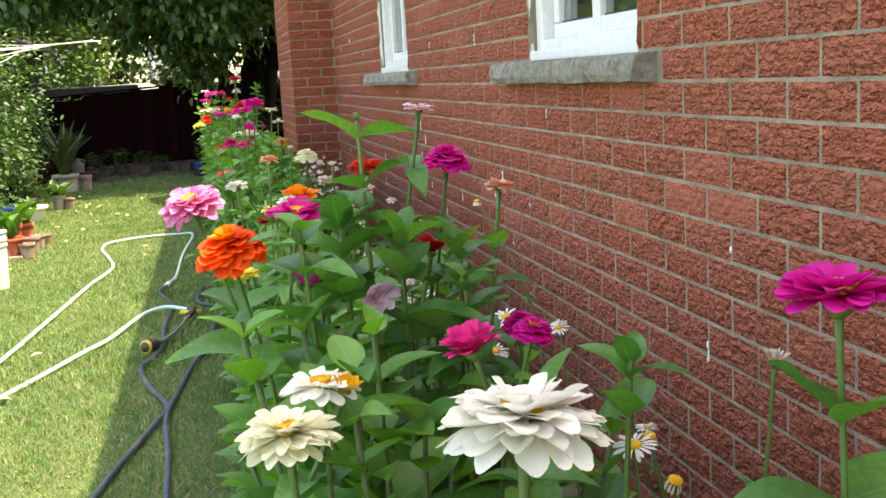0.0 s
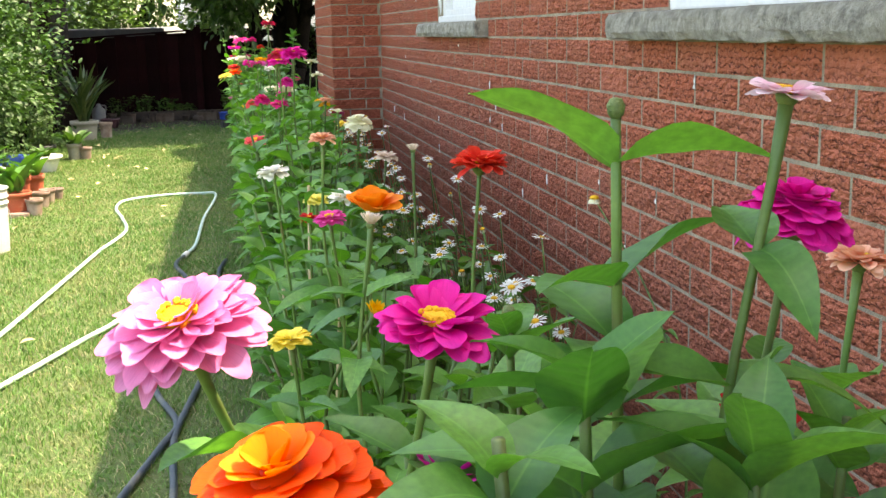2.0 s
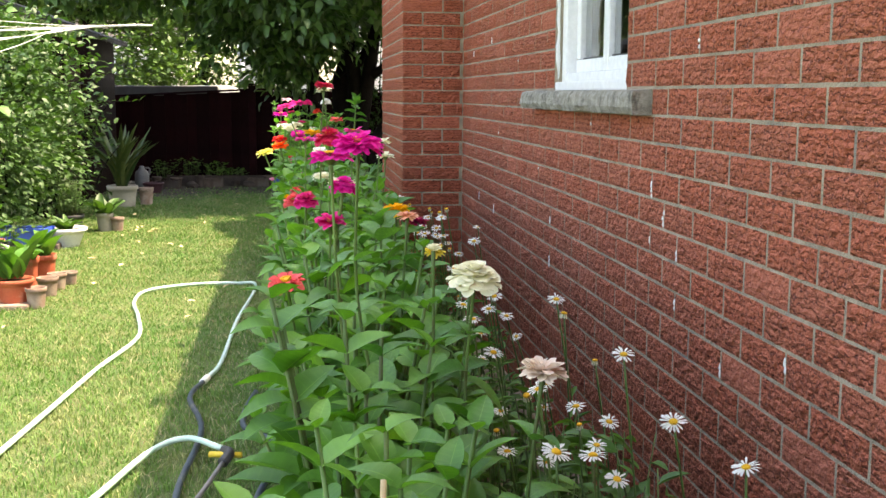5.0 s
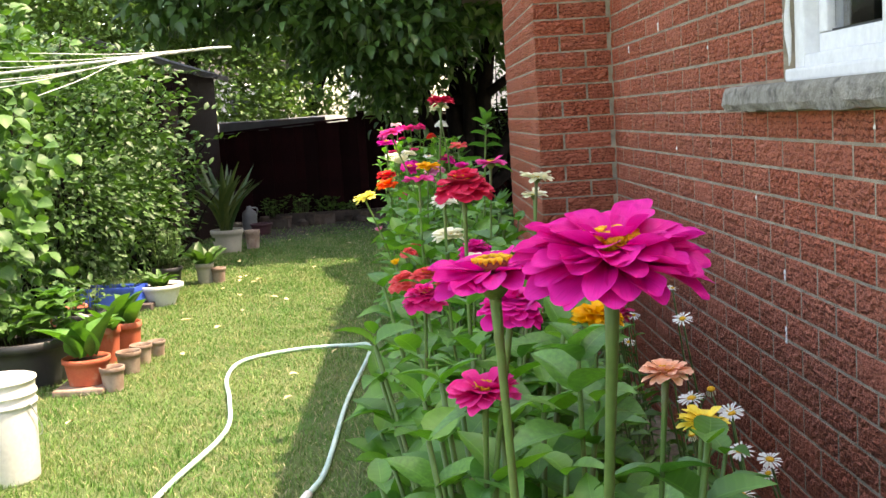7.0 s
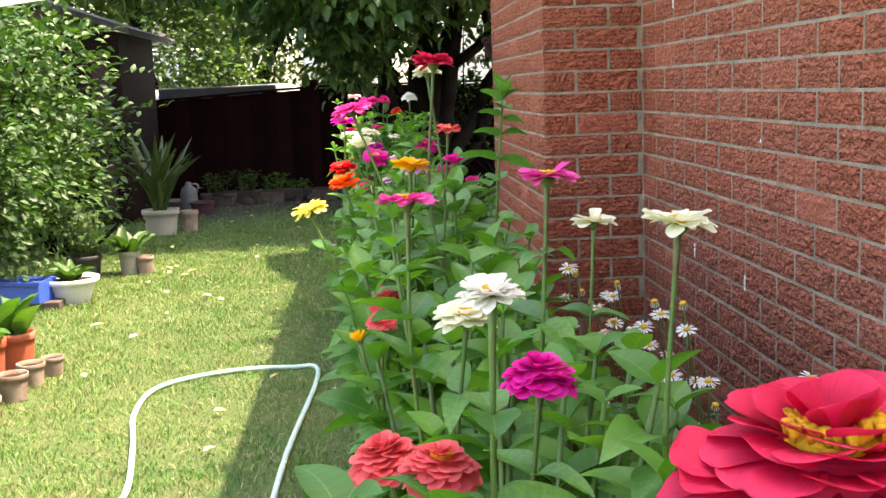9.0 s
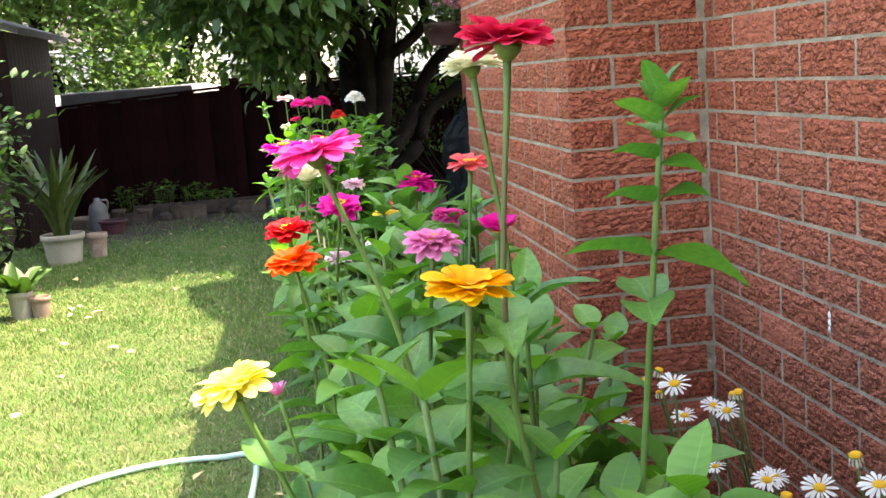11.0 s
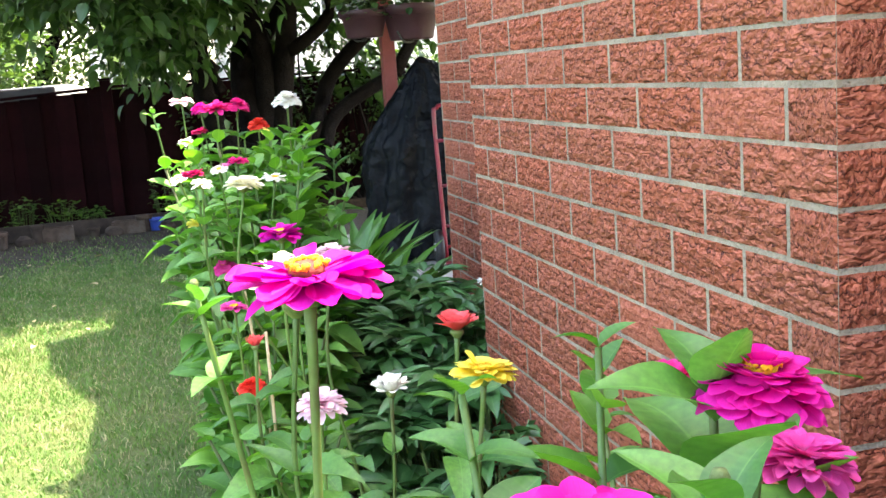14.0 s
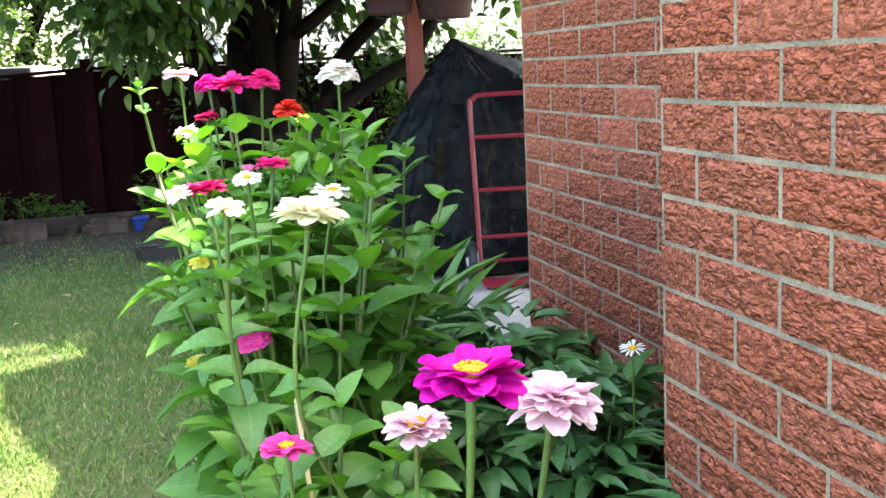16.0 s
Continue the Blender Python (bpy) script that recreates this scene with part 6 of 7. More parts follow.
zinnia(0.40, 6.53, 1.28, 0.058, "cream", "flat", 1, (-0.1, 0.0), True, 1, first=0.3)
zinnia(0.354, 6.329, 1.115, 0.068, "golden", "flat", 0, (0.05, -0.04), True, 3)
zinnia(0.217, 7.058, 1.032, 0.078, "orange", "flat", 0, (-0.2, -0.12), True, 4)
zinnia(0.212, 7.21, 1.055, 0.072, "red", "flat", 1, (-0.1, -0.14), True, 4)
zinnia(0.298, 7.327, 1.074, 0.070, "magenta", "flat", 2, (0.05, -0.38), True, 4)
zinnia(0.473, 7.028, 1.151, 0.066, "coral", "single", 1, (0.05, -0.04), True, 1, first=0.25)
zinnia(0.440, 7.436, 1.088, 0.068, "magenta", "dome", 1, (0.05, -0.02), True, 4)
zinnia(0.184, 6.905, 0.883, 0.045, "pink", "brush", 0, (-0.2, -0.04), False, 3)
zinnia(0.47, 6.83, 1.08, 0.056, "magenta", "cup", 1, (0.05, -0.08), True, 3)
zinnia(0.38, 6.76, 1.085, 0.066, "pink", "full", 1, (0.05, -0.08), True, 3, label="lilac pink double zinnia")
zinnia(0.215, 7.468, 1.169, 0.072, "violet", "open", 2, (0.0, -0.08), True, 2, first=0.25)
zinnia(0.253, 7.92, 1.072, 0.092, "cream", "bowl", 0, (0.05, -0.02), True, 3, label="large greenish white bowl-shaped zinnia")
zinnia(0.42, 7.90, 0.98, 0.062, "yellow", "flat", 1, (0.05, -0.04), True, 3)
zinnia(0.46, 8.15, 0.962, 0.056, "coral", "cup", 0, (0.05, 0.0), True, 3)
zinnia(0.305, 8.568, 1.037, 0.064, "violet", "flat", 1, (0.0, -0.08), True, 1, first=0.5)
zinnia(0.258, 9.591, 0.827, 0.062, "brightpink", "dome", 1, (-0.15, -0.1), True, 3)
zinnia(0.392, 8.673, 0.982, 0.066, "palepink", "full", 0, (0.1, -0.04), True, 1, first=0.45)
zinnia(0.247, 9.067, 0.834, 0.054, "brightpink", "single", 1, (-0.05, -0.06), True, 3)
zinnia(0.207, 9.698, 0.928, 0.056, "lemon", "flat", 0, (-0.1, -0.04), True, 3)
zinnia(0.290, 9.104, 1.070, 0.078, "cream", "flat", 1, (0.1, -0.02), True, 2, first=0.25)
zinnia(0.403, 9.664, 1.029, 0.064, "white", "single", 1, (0.1, -0.04), True, 2, first=0.25)
zinnia(0.360, 8.963, 0.875, 0.066, "palepink", "flat", 1, (0.0, -0.06), True, 2, label="white zinnia streaked with pink")
zinnia(0.499, 10.117, 1.209, 0.084, "white", "dome", 0, (0.0, -0.06), True, 3, label="white pompon zinnia with many petals")
zinnia(0.306, 10.280, 1.197, 0.082, "hotpink", "flat", 1, (-0.05, -0.06), True, 3)
zinnia(0.366, 10.274, 1.198, 0.078, "hotpink", "dome", 0, (0.05, -0.02), True, 3)
zinnia(0.26, 10.3, 1.195, 0.06, "magenta", "dome", 0, (-0.1, 0.0), False, 3)
zinnia(0.211, 10.519, 1.222, 0.076, "palepink", "single", 1, (-0.05, -0.04), True, 2, first=0.2)
zinnia(0.439, 10.456, 1.131, 0.070, "scarlet", "dome", 0, (0, -0.06), True, 4)
zinnia(0.206, 10.204, 1.105, 0.048, "white", "flat", 1, (-0.1, -0.04), True, 3)
zinnia(0.265, 9.55, 1.065, 0.04, "white", "open", 1, (-0.1, -0.3), False, 3)
zinnia(0.20, 9.35, 1.075, 0.05, "maroon", "flat", 0, (-0.1, 0.04), False, 3)
zinnia(0.215, 9.25, 1.062, 0.046, "white", "single", 1, (0.0, -0.1), True, 3)
zinnia(0.32, 9.72, 1.07, 0.054, "hotpink", "flat", 0, (0.05, 0.0), True, 3)
zinnia(0.17, 9.55, 1.05, 0.04, "white", "single", 1, (-0.3, -0.4), False, 3)
zinnia(0.46, 10.3, 1.11, 0.055, "lemon", "flat", 0, (0.1, 0.0), False, 3)
zinnia(0.25, 10.25, 1.13, 0.05, "maroon", "flat", 0, (-0.1, 0.04), False, 3)
zinnia(0.30, 9.95, 1.04, 0.04, "pink", "brush", 0, (0.1, -0.04), False, 3)
zinnia(0.247, 8.5, 0.888, 0.044, "coral", "brush", 0, (0, 0.0), False, 3)
# lower and later blooms along the row
zinnia(0.262, 9.0, 0.686, 0.06, "scarlet", "dome", 0, (-0.2, -0.1), True, 2)
zinnia(0.413, 8.35, 0.838, 0.052, "white", "bowl", 0, (0.05, 0.0), True, 2)
zinnia(0.321, 8.4, 0.819, 0.07, "palepink", "full", 0, (0, -0.05), True, 2)
zinnia(0.183, 9.75, 0.747, 0.045, "lemon", "bowl", 0, (-0.2, 0), False, 2)
zinnia(0.504, 7.5, 1.018, 0.064, "brightpink", "full", 0, (0.1, -0.05), True, 1)
zinnia(0.628, 2.35, 0.751, 0.05, "red", "open", 0, (0.1, 0.0), False, 2)
zinnia(0.385, 1.8, 0.911, 0.04, "golden", "brush", 0, (0.4, -0.4), False, 2)
zinnia(0.518, 3.75, 1.013, 0.026, "cream", "bowl", 0, (0.0, 0.0), False, 2)
zinnia(0.289, 5.9, 0.923, 0.045, "coral", "dome", 0, (0, -0.1), False, 3)
zinnia(0.612, 7.9, 0.939, 0.055, "hotpink", "bowl", 0, (0.0, -0.1), False, 2)

leafy_shoot(0.414, 1.02, 1.201, 1.35, "tall zinnia shoot with a broad leaf pair and green bud", tiers=0,
            pairs=((0.026, 168, 0.66, 0.082), (0.024, -8, 0.16, 0.080), (0.085, 20, 0.50, 0.085), (0.085, 215, 0.25, 0.07), (0.115, 105, 0.4, 0.08), (0.115, 250, 0.15, 0.085), (0.15, 175, 0.3, 0.09), (0.15, 5, 0.2, 0.095), (0.20, 60, 0.3, 0.09), (0.20, 245, 0.2, 0.09)))
leafy_shoot(0.581, 0.548, 1.004, 1.2, "zinnia shoot with a closed green bud", tiers=3)
zinnia(0.897, 0.874, 0.883, 0.05, "faded", "brush", 2, (0.1, 0.0), False, 1, first=0.25, label="brown spent zinnia head on a dry stem")
leafy_shoot(0.165, 7.95, 1.074, 0.8, "slim zinnia shoot with a pale closed bud", tiers=3, crowd=0.05)
leafy_shoot(0.12, 10.2, 1.2, 0.8, "slim zinnia shoot with a closed bud", tiers=3)
leafy_shoot(0.530, 6.385, 1.236, 0.9, "tall leafy zinnia shoot before the brick bay", bud=False, tiers=0, root=(0.43, 6.42),
            pairs=((0.004, 20, 1.8, 0.040), (0.004, 200, 2.0, 0.042), (0.012, 110, 1.2, 0.040), (0.012, 290, 1.0, 0.045), (0.022, 10, 0.7, 0.045), (0.022, 190, 0.6, 0.050), (0.032, 100, 0.3, 0.050), (0.034, 280, 0.1, 0.050), (0.055, 15, -0.1, 0.050),
                   (0.050, 195, 0.3, 0.050), (0.085, 200, 0.25, 0.060), (0.085, 20, 0.1, 0.060), (0.13, 355, -0.25, 0.090), (0.13, 180, 0.2, 0.080), (0.17, 250, 0.1, 0.080), (0.17, 80, 0.2, 0.080)))
leafy_shoot(0.37, 7.35, 1.07, 1.4, "leafy zinnia shoot among the flowers", tiers=5)
leafy_shoot(0.52, 7.3, 1.06, 1.4, "leafy zinnia shoot among the flowers", tiers=5)
leafy_shoot(0.62, 10.1, 1.05, 1.2, "leafy zinnia shoot with upright top leaves", tiers=5)
leafy_shoot(0.40, 0.40, 0.86, 1.2, "leafy zinnia shoot with bright green top leaves", tiers=5)
leafy_shoot(0.376, 0.95, 1.102, 1.5, "leafy zinnia shoot with upright top leaves", bud=False, tiers=5)
leafy_shoot(0.442, 0.92, 1.076, 1.5, "leafy zinnia shoot with upright top leaves", bud=False, tiers=5)
leafy_shoot(0.532, 1.0, 1.045, 1.4, "leafy zinnia shoot with upright top leaves", bud=False, tiers=5)
leafy_shoot(0.322, 0.88, 1.098, 1.3, "leafy zinnia shoot with upright top leaves", bud=False, tiers=5)
leafy_shoot(0.36, 0.85, 0.97, 1.2, "leafy zinnia shoot among the flowers", tiers=5)
leafy_shoot(0.52, 0.92, 1.02, 1.2, "leafy zinnia shoot among the flowers", tiers=5)
leafy_shoot(0.40, 1.18, 1.06, 1.2, "leafy zinnia shoot among the flowers", tiers=5)
leafy_shoot(0.55, 1.15, 1.0, 1.2, "leafy zinnia shoot among the flowers", tiers=5)
leafy_shoot(0.48, 4.4, 1.0, 1.5, "leafy zinnia shoot among the flowers", tiers=5)
leafy_shoot(0.55, 4.9, 0.98, 1.5, "leafy zinnia shoot among the flowers", tiers=5)
leafy_shoot(0.45, 6.6, 1.05, 1.7, "leafy zinnia shoot among the flowers", tiers=5)
leafy_shoot(0.33, 6.75, 1.02, 1.6, "leafy zinnia shoot among the flowers", tiers=5)
leafy_shoot(0.42, 7.45, 1.09, 1.6, "leafy zinnia shoot among the flowers", tiers=4)
leafy_shoot(0.40, 7.15, 1.05, 1.5, "leafy zinnia shoot among the flowers", tiers=5)


def zinnia_bush(x, y, w, z0, z1, n, seed, big=1.0):
    """Leafy body of the plants in one pot: several stems clothed in opposite leaves."""
    rng = random.Random(seed)
    t = empty("zinnia_plant", x, y, 0.2, "leafy green zinnia plant growing from a pot", "plant", "zinnia plants along the wall")
    g, st = Geo(), Geo()
    loose = 0
    for i in range(n):
        a = rng.uniform(0, 6.28)
        top = Vector((math.cos(a) * w * math.sqrt(rng.random()), math.sin(a) * 0.22 * math.sqrt(rng.random()), rng.uniform(z0, z1) - 0.2))
        st.put(tube([(top.x * 0.3, top.y * 0.3, 0), tuple(top * 0.6), tuple(top)], [0.005, 0.004, 0.003], 6))
        ang, h = rng.uniform(0, 3), top.z
        k = 0
        while h > 0.1:
            p = Vector((top.x, top.y, 0)) * (0.3 + 0.7 * h / top.z) + Vector((0, 0, h))
            ln = big * (0.055 + 0.018 * min(k, 4)) * rng.uniform(0.85, 1.2)
            for s in (0, math.pi):
                m = aim(p, (math.cos(ang + s), math.sin(ang + s), max(0.0, 0.8 - 0.17 * k) + rng.gauss(0, 0.15)), rng.gauss(0, 0.25), ln)
                if loose < 10 and k in (1, 2, 3):
                    part("leaf", rng.choice(LEAF_MESHES), t, m=m)
                    loose += 1
                else:
                    g.put(rng.choice(LEAF_LOW), m)
            ang += math.pi / 2 + rng.gauss(0, 0.2)
            h -= 0.05 + 0.012 * min(k, 4)
            k += 1
    tagged(part("stem_mass", st.mesh("bush_stems", M_STEM), t), kind="stuff")
    tagged(part("foliage", g.mesh("bush_leaves", M_LEAF_J), t), kind="stuff")


POT_MATS = [M_BLACKPOT, M_GREYPOT, M_BLACKPOT, M_TERRA, M_BLACKPOT, M_GREYPOT, M_WHITEPL]
POT_WORDS = ["black nursery pot", "grey plastic pot", "black nursery pot", "terracotta pot", "black nursery pot", "grey plastic pot", "white plastic pot"]
rngp = random.Random(77)
k = 0
yy = 0.05
while yy < 10.7:
    dense = 1.0 if (yy < 1.5 or 3.6 < yy < 10.6) else 0.8
    hi = 0.90 if yy < 0.7 else 1.0 if yy < 1.4 else 0.86 if yy < 3.4 else 0.98 if yy < 6.0 else 1.03 if yy < 7.9 else 0.68 if yy < 9.2 else 0.80 if yy < 9.6 else 1.1
    big = 0.95 if yy < 6 else 1.1 if yy < 7.6 else 0.75 if yy < 9.0 else 1.0
    q = 0.41 if yy < 8 else 0.32 if yy < 9.6 else 0.37
    if not 8.05 < yy < 8.7:
        zinnia_bush(q, yy, 0.24 if yy > 9.6 else 0.2 if yy < 7.6 else 0.15, hi - 0.36, hi, int((21 if yy < 9 else 34) * dense), 500 + k, big)
    pot_thing("flower_pot", q + 0.07, yy, 0.125, 0.25, POT_MATS[k % 7], POT_WORDS[k % 7] + " holding zinnias", group="pots in the flower row", seed=k)
    if yy < 7.7:
        zinnia_bush(q + 0.18, yy + 0.2, 0.12, hi - 0.42, hi - 0.16, int((7 if yy < 1.3 or 3.6 < yy < 7.3 else 5) * dense), 700 + k, big)
        pot_thing("flower_pot", q + 0.23, yy + 0.21, 0.115, 0.23, POT_MATS[(k + 3) % 7], POT_WORDS[(k + 3) % 7] + " holding zinnias", group="pots in the flower row", seed=k + 50)
    yy += 0.36
    k += 1


# bamboo canes among the stalks
def cane(x, y, z, lean):
    c = empty("bamboo_cane", x, y, 0.2, "thin pale bamboo cane propping the flowers", "plant stake", "canes in the flower row")
    part("cane", Geo().put(tube([(0, 0, 0), (lean[0] * 0.5, lean[1] * 0.5, z * 0.5), (lean[0], lean[1], z)], [0.0038, 0.0034, 0.003], 6)).mesh("cane", M_WOODSTAKE), c)


for cx, cy, cz, ln in ((0.36, 2.45, 0.62, (0.04, 0)), (0.33, 2.6, 0.55, (-0.03, 0.02)), (0.36, 3.0, 0.7, (0.02, 0)), (0.3, 9.0, 0.58, (0.0, 0.02)), (0.33, 9.25, 0.62, (-0.05, 0)), (0.45, 6.9, 0.6, (0.03, 0.02))):
    cane(cx, cy, cz, ln)

# ---- daisies against the wall ----
DAISY_PETAL = petal_tpl(0.24, -0.12, 0.1, 5, 3, 8)
M_WHITE = PETAL_MATS["white"]


def daisy(x, y, z, d, tilt, spent, seed):
    """Ox-eye daisy: thin stem with narrow leaves, ring of white rays, yellow disc."""
    rng = random.Random(seed)
    bx, by = x + rng.uniform(-0.02, 0.12), y + rng.uniform(-0.08, 0.08)
    t = empty("daisy", bx, by, 0.0, "spent white daisy with drooping petals" if spent else "white daisy with yellow centre on a thin stem", "flower", "daisies against the wall")
    top = Vector((x - bx, y - by, z))
    pts = spline([(0, 0, 0), tuple(top * 0.5 + Vector((0.02, 0.01, 0))), tuple(top)], 6)
    part("stem", Geo().put(tube(pts, [0.0022] * len(pts), 6)).mesh("daisy_stem", M_STEM), t)
    lf = Geo()
    for i in range(7):
        p = pts[2 + i % (len(pts) - 4)]
        a = rng.uniform(0, 6.28)
        lf.put(LEAF_LOW[i % 3], aim(p, (math.cos(a), math.sin(a), 0.6), 0, 0.05) @ Matrix.Diagonal((1, 0.45, 1, 1)))
    tagged(part("foliage", lf.mesh("daisy_leaves", M_DAISYLEAF), t), kind="stuff")
    ax = Vector((tilt[0], tilt[1], 1)).normalized()
    xx = ax.orthogonal().normalized()
    hm = Matrix.Translation(top) @ Matrix((xx, ax.cross(xx), ax)).transposed().to_4x4()
    hd = part("disc", Geo().put(lathe([(0.06, -0.12), (0.3, -0.05), (0.32, 0.02), (0.2, 0.12), (0.001, 0.13)], 14), Matrix.Scale(d / 2, 4)).mesh("daisy_disc", M_DISC), t, "yellow centre", hm)
    g = Geo()
    n = 11 if spent else 19
    for i in range(n):
        a = 2 * math.pi * i / n + rng.gauss(0, 0.06)
        e = radians(-70 if spent else rng.gauss(4, 8))
        g.put(DAISY_PETAL, Matrix.Rotation(a, 4, 'Z') @ Matrix.Translation((d * 0.12, 0, 0)) @ Matrix.Rotation(-e, 4, 'Y') @ Matrix.Scale(d * (0.28 if spent else 0.39) * rng.uniform(0.9, 1.05), 4))
    tagged(part("ray_ring", g.mesh("daisy_rays", PETAL_MATS["cream"] if spent else M_WHITE), hd, "drooping cream petals" if spent else "white petals"), kind="stuff")


rngd = random.Random(9)


def daisy_stalk(pts, d, seed):
    """Long leaning daisy stalk, bare above and leafy below, with a spent head."""
    rng = random.Random(seed)
    o = Vector(pts[0])
    t = empty("daisy", o.x, o.y, 0.05, "spent daisy head on a long leaning dark stalk", "flower", "daisies against the wall")
    p = spline([tuple(Vector(q) - Vector((o.x, o.y, 0.05))) for q in pts], 8)
    part("stem", Geo().put(tube(p, [0.0034 - 0.0016 * i / (len(p) - 1) for i in range(len(p))], 6)).mesh("stalk", M_STEM), t)
    lf = Geo().put(LEAF_LOW[1]).mesh("stalk_leaf", M_DAISYLEAF)
    for i in range(11):
        a = rng.uniform(0, 6.28)
        part("leaf", lf, t, m=aim(p[1 + i * (len(p) * 6 // 10) // 11], (math.cos(a), math.sin(a), 0.5), 0, rng.uniform(0.05, 0.085)) @ Matrix.Diagonal((1, 0.5, 1, 1)))
    part("disc", Geo().put(lathe([(0.06, -0.2), (0.5, -0.1), (0.62, 0.05), (0.45, 0.32), (0.001, 0.42)], 14), Matrix.Scale(d / 2, 4)).mesh("spent_disc", M_DISC), t, "yellow domed centre", Matrix.Translation(p[-1]))
    g = Geo()
    for i in range(16):
        g.put(DAISY_PETAL, Matrix.Translation(p[-1]) @ Matrix.Rotation(i * 0.393, 4, 'Z') @ Matrix.Translation((d * 0.26, 0, 0.0)) @ Matrix.Rotation(radians(62), 4, 'Y') @ Matrix.Diagonal((d * 0.34, d * 0.8, d * 0.34, 1)))
    tagged(part("ray_ring", g.mesh("spent_rays", PETAL_MATS["cream"]), t, "folded cream petals"), kind="stuff")


daisy_stalk([(1.06, 2.42, 0.05), (1.07, 2.45, 0.45), (1.05, 2.58, 0.68), (0.985, 2.77, 0.875)], 0.036, 5)
for dx, dy, dz, sp in ((0.76, 2.62, 0.725, 0), (0.81, 2.62, 0.65, 0), (0.80, 2.75, 0.70, 0), (0.92, 7.96, 0.53, 0), (0.92, 7.45, 0.595, 0), (0.92, 7.24, 0.669, 0), (0.92, 7.84, 0.459, 0), (0.92, 6.75, 0.721, 0), (0.92, 6.85, 0.624, 0), (0.92, 6.91, 0.656, 0), (0.92, 7.19, 0.716, 1), (0.92, 6.81, 0.739, 1), (0.92, 7.58, 0.444, 1), (0.92, 6.58, 0.779, 1), (0.92, 7.68, 0.603, 1), (1.03, 1.62, 0.54, 0), (1.08, 1.85, 0.51, 0), (0.97, 1.98, 0.67, 0), (0.98, 1.7, 0.5, 1), (0.9, 1.5, 0.6, 1), (0.97, 9.81, 0.67, 0), (0.70, 0.85, 0.80, 0), (0.74, 0.9, 0.79, 1), (0.73, 0.8, 0.77, 1), (0.66, 1.35, 0.80, 0), (0.72, 1.5, 0.82, 0), (0.80, 2.95, 0.62, 0), (0.86, 3.0, 0.60, 0), (0.68, 2.85, 0.66, 1), (0.72, 2.8, 0.65, 1),
                       (0.77, 7.07, 0.78, 0), (0.86, 6.95, 0.66, 0), (0.94, 7.1, 0.60, 0), (0.90, 6.6, 0.62, 0), (1.0, 6.75, 0.56, 0), (0.82, 6.8, 0.70, 1), (0.92, 7.3, 0.66, 0), (0.84, 7.35, 0.72, 1), (0.80, 5.2, 0.70, 0), (0.86, 5.15, 0.68, 0), (0.78, 5.35, 0.72, 0), (0.90, 5.3, 0.64, 0), (0.83, 5.0, 0.66, 0), (0.93, 5.55, 0.62, 1)):
    daisy(dx, dy, dz, rngd.uniform(0.046, 0.058), (rngd.uniform(-0.3, 0.1), rngd.uniform(-0.5, -0.1)), sp, 900 + seed_count[0] + int(dx * 100) + int(dy * 100))
for i in range(74):
    daisy(rngd.uniform(0.64, 0.98), rngd.uniform(2.9, 4.6) if i < 48 else rngd.uniform(4.8, 7.8), rngd.uniform(0.50, 0.78), rngd.uniform(0.036, 0.052), (rngd.uniform(-0.3, 0.2), rngd.uniform(-0.5, 0)), rngd.random() < 0.25, 2000 + i)


def low_foliage(name, x, y, w, l, h, n, mat, label, seed, narrow=0.5, size=0.06):
    t = empty(name, x, y, 0, label, "plant", "greenery along the wall")
    rng = random.Random(seed)
    g, st = Geo(), Geo()
    for i in range(n // 9):
        px, py = rng.uniform(-w, w), rng.uniform(-l, l)
        hh = h * rng.uniform(0.55, 1.0)
        ex, ey = px + rng.gauss(0, 0.06), py + rng.gauss(0, 0.06)
        st.put(tube([(px, py, 0), (ex, ey, hh)], [0.0025, 0.0015], 5))
        for k in range(9):
            f = rng.uniform(0.25, 1.0)
            a = rng.uniform(0, 6.28)
            g.put(rng.choice(LEAF_LOW), aim((px + (ex - px) * f, py + (ey - py) * f, hh * f), (math.cos(a), math.sin(a), rng.uniform(-0.2, 0.7)), rng.gauss(0, 0.3), size * rng.uniform(0.7, 1.3)) @ Matrix.Diagonal((1, narrow, 1, 1)))
    tagged(part("stem_mass", st.mesh(name + "_stems", M_STEM), t), kind="stuff")
    tagged(part("foliage", g.mesh(name + "_leaves", mat), t), kind="stuff")


for i in range(9):
    low_foliage("daisy_clump", 0.86, 0.9 + i * 0.8, 0.17, 0.42, 0.60 if 2 < i < 5 else 0.38, 620 if 2 < i < 5 else 300, M_DAISYLEAF, "low dark green daisy foliage against the wall", 40 + i, 0.7, 0.065)


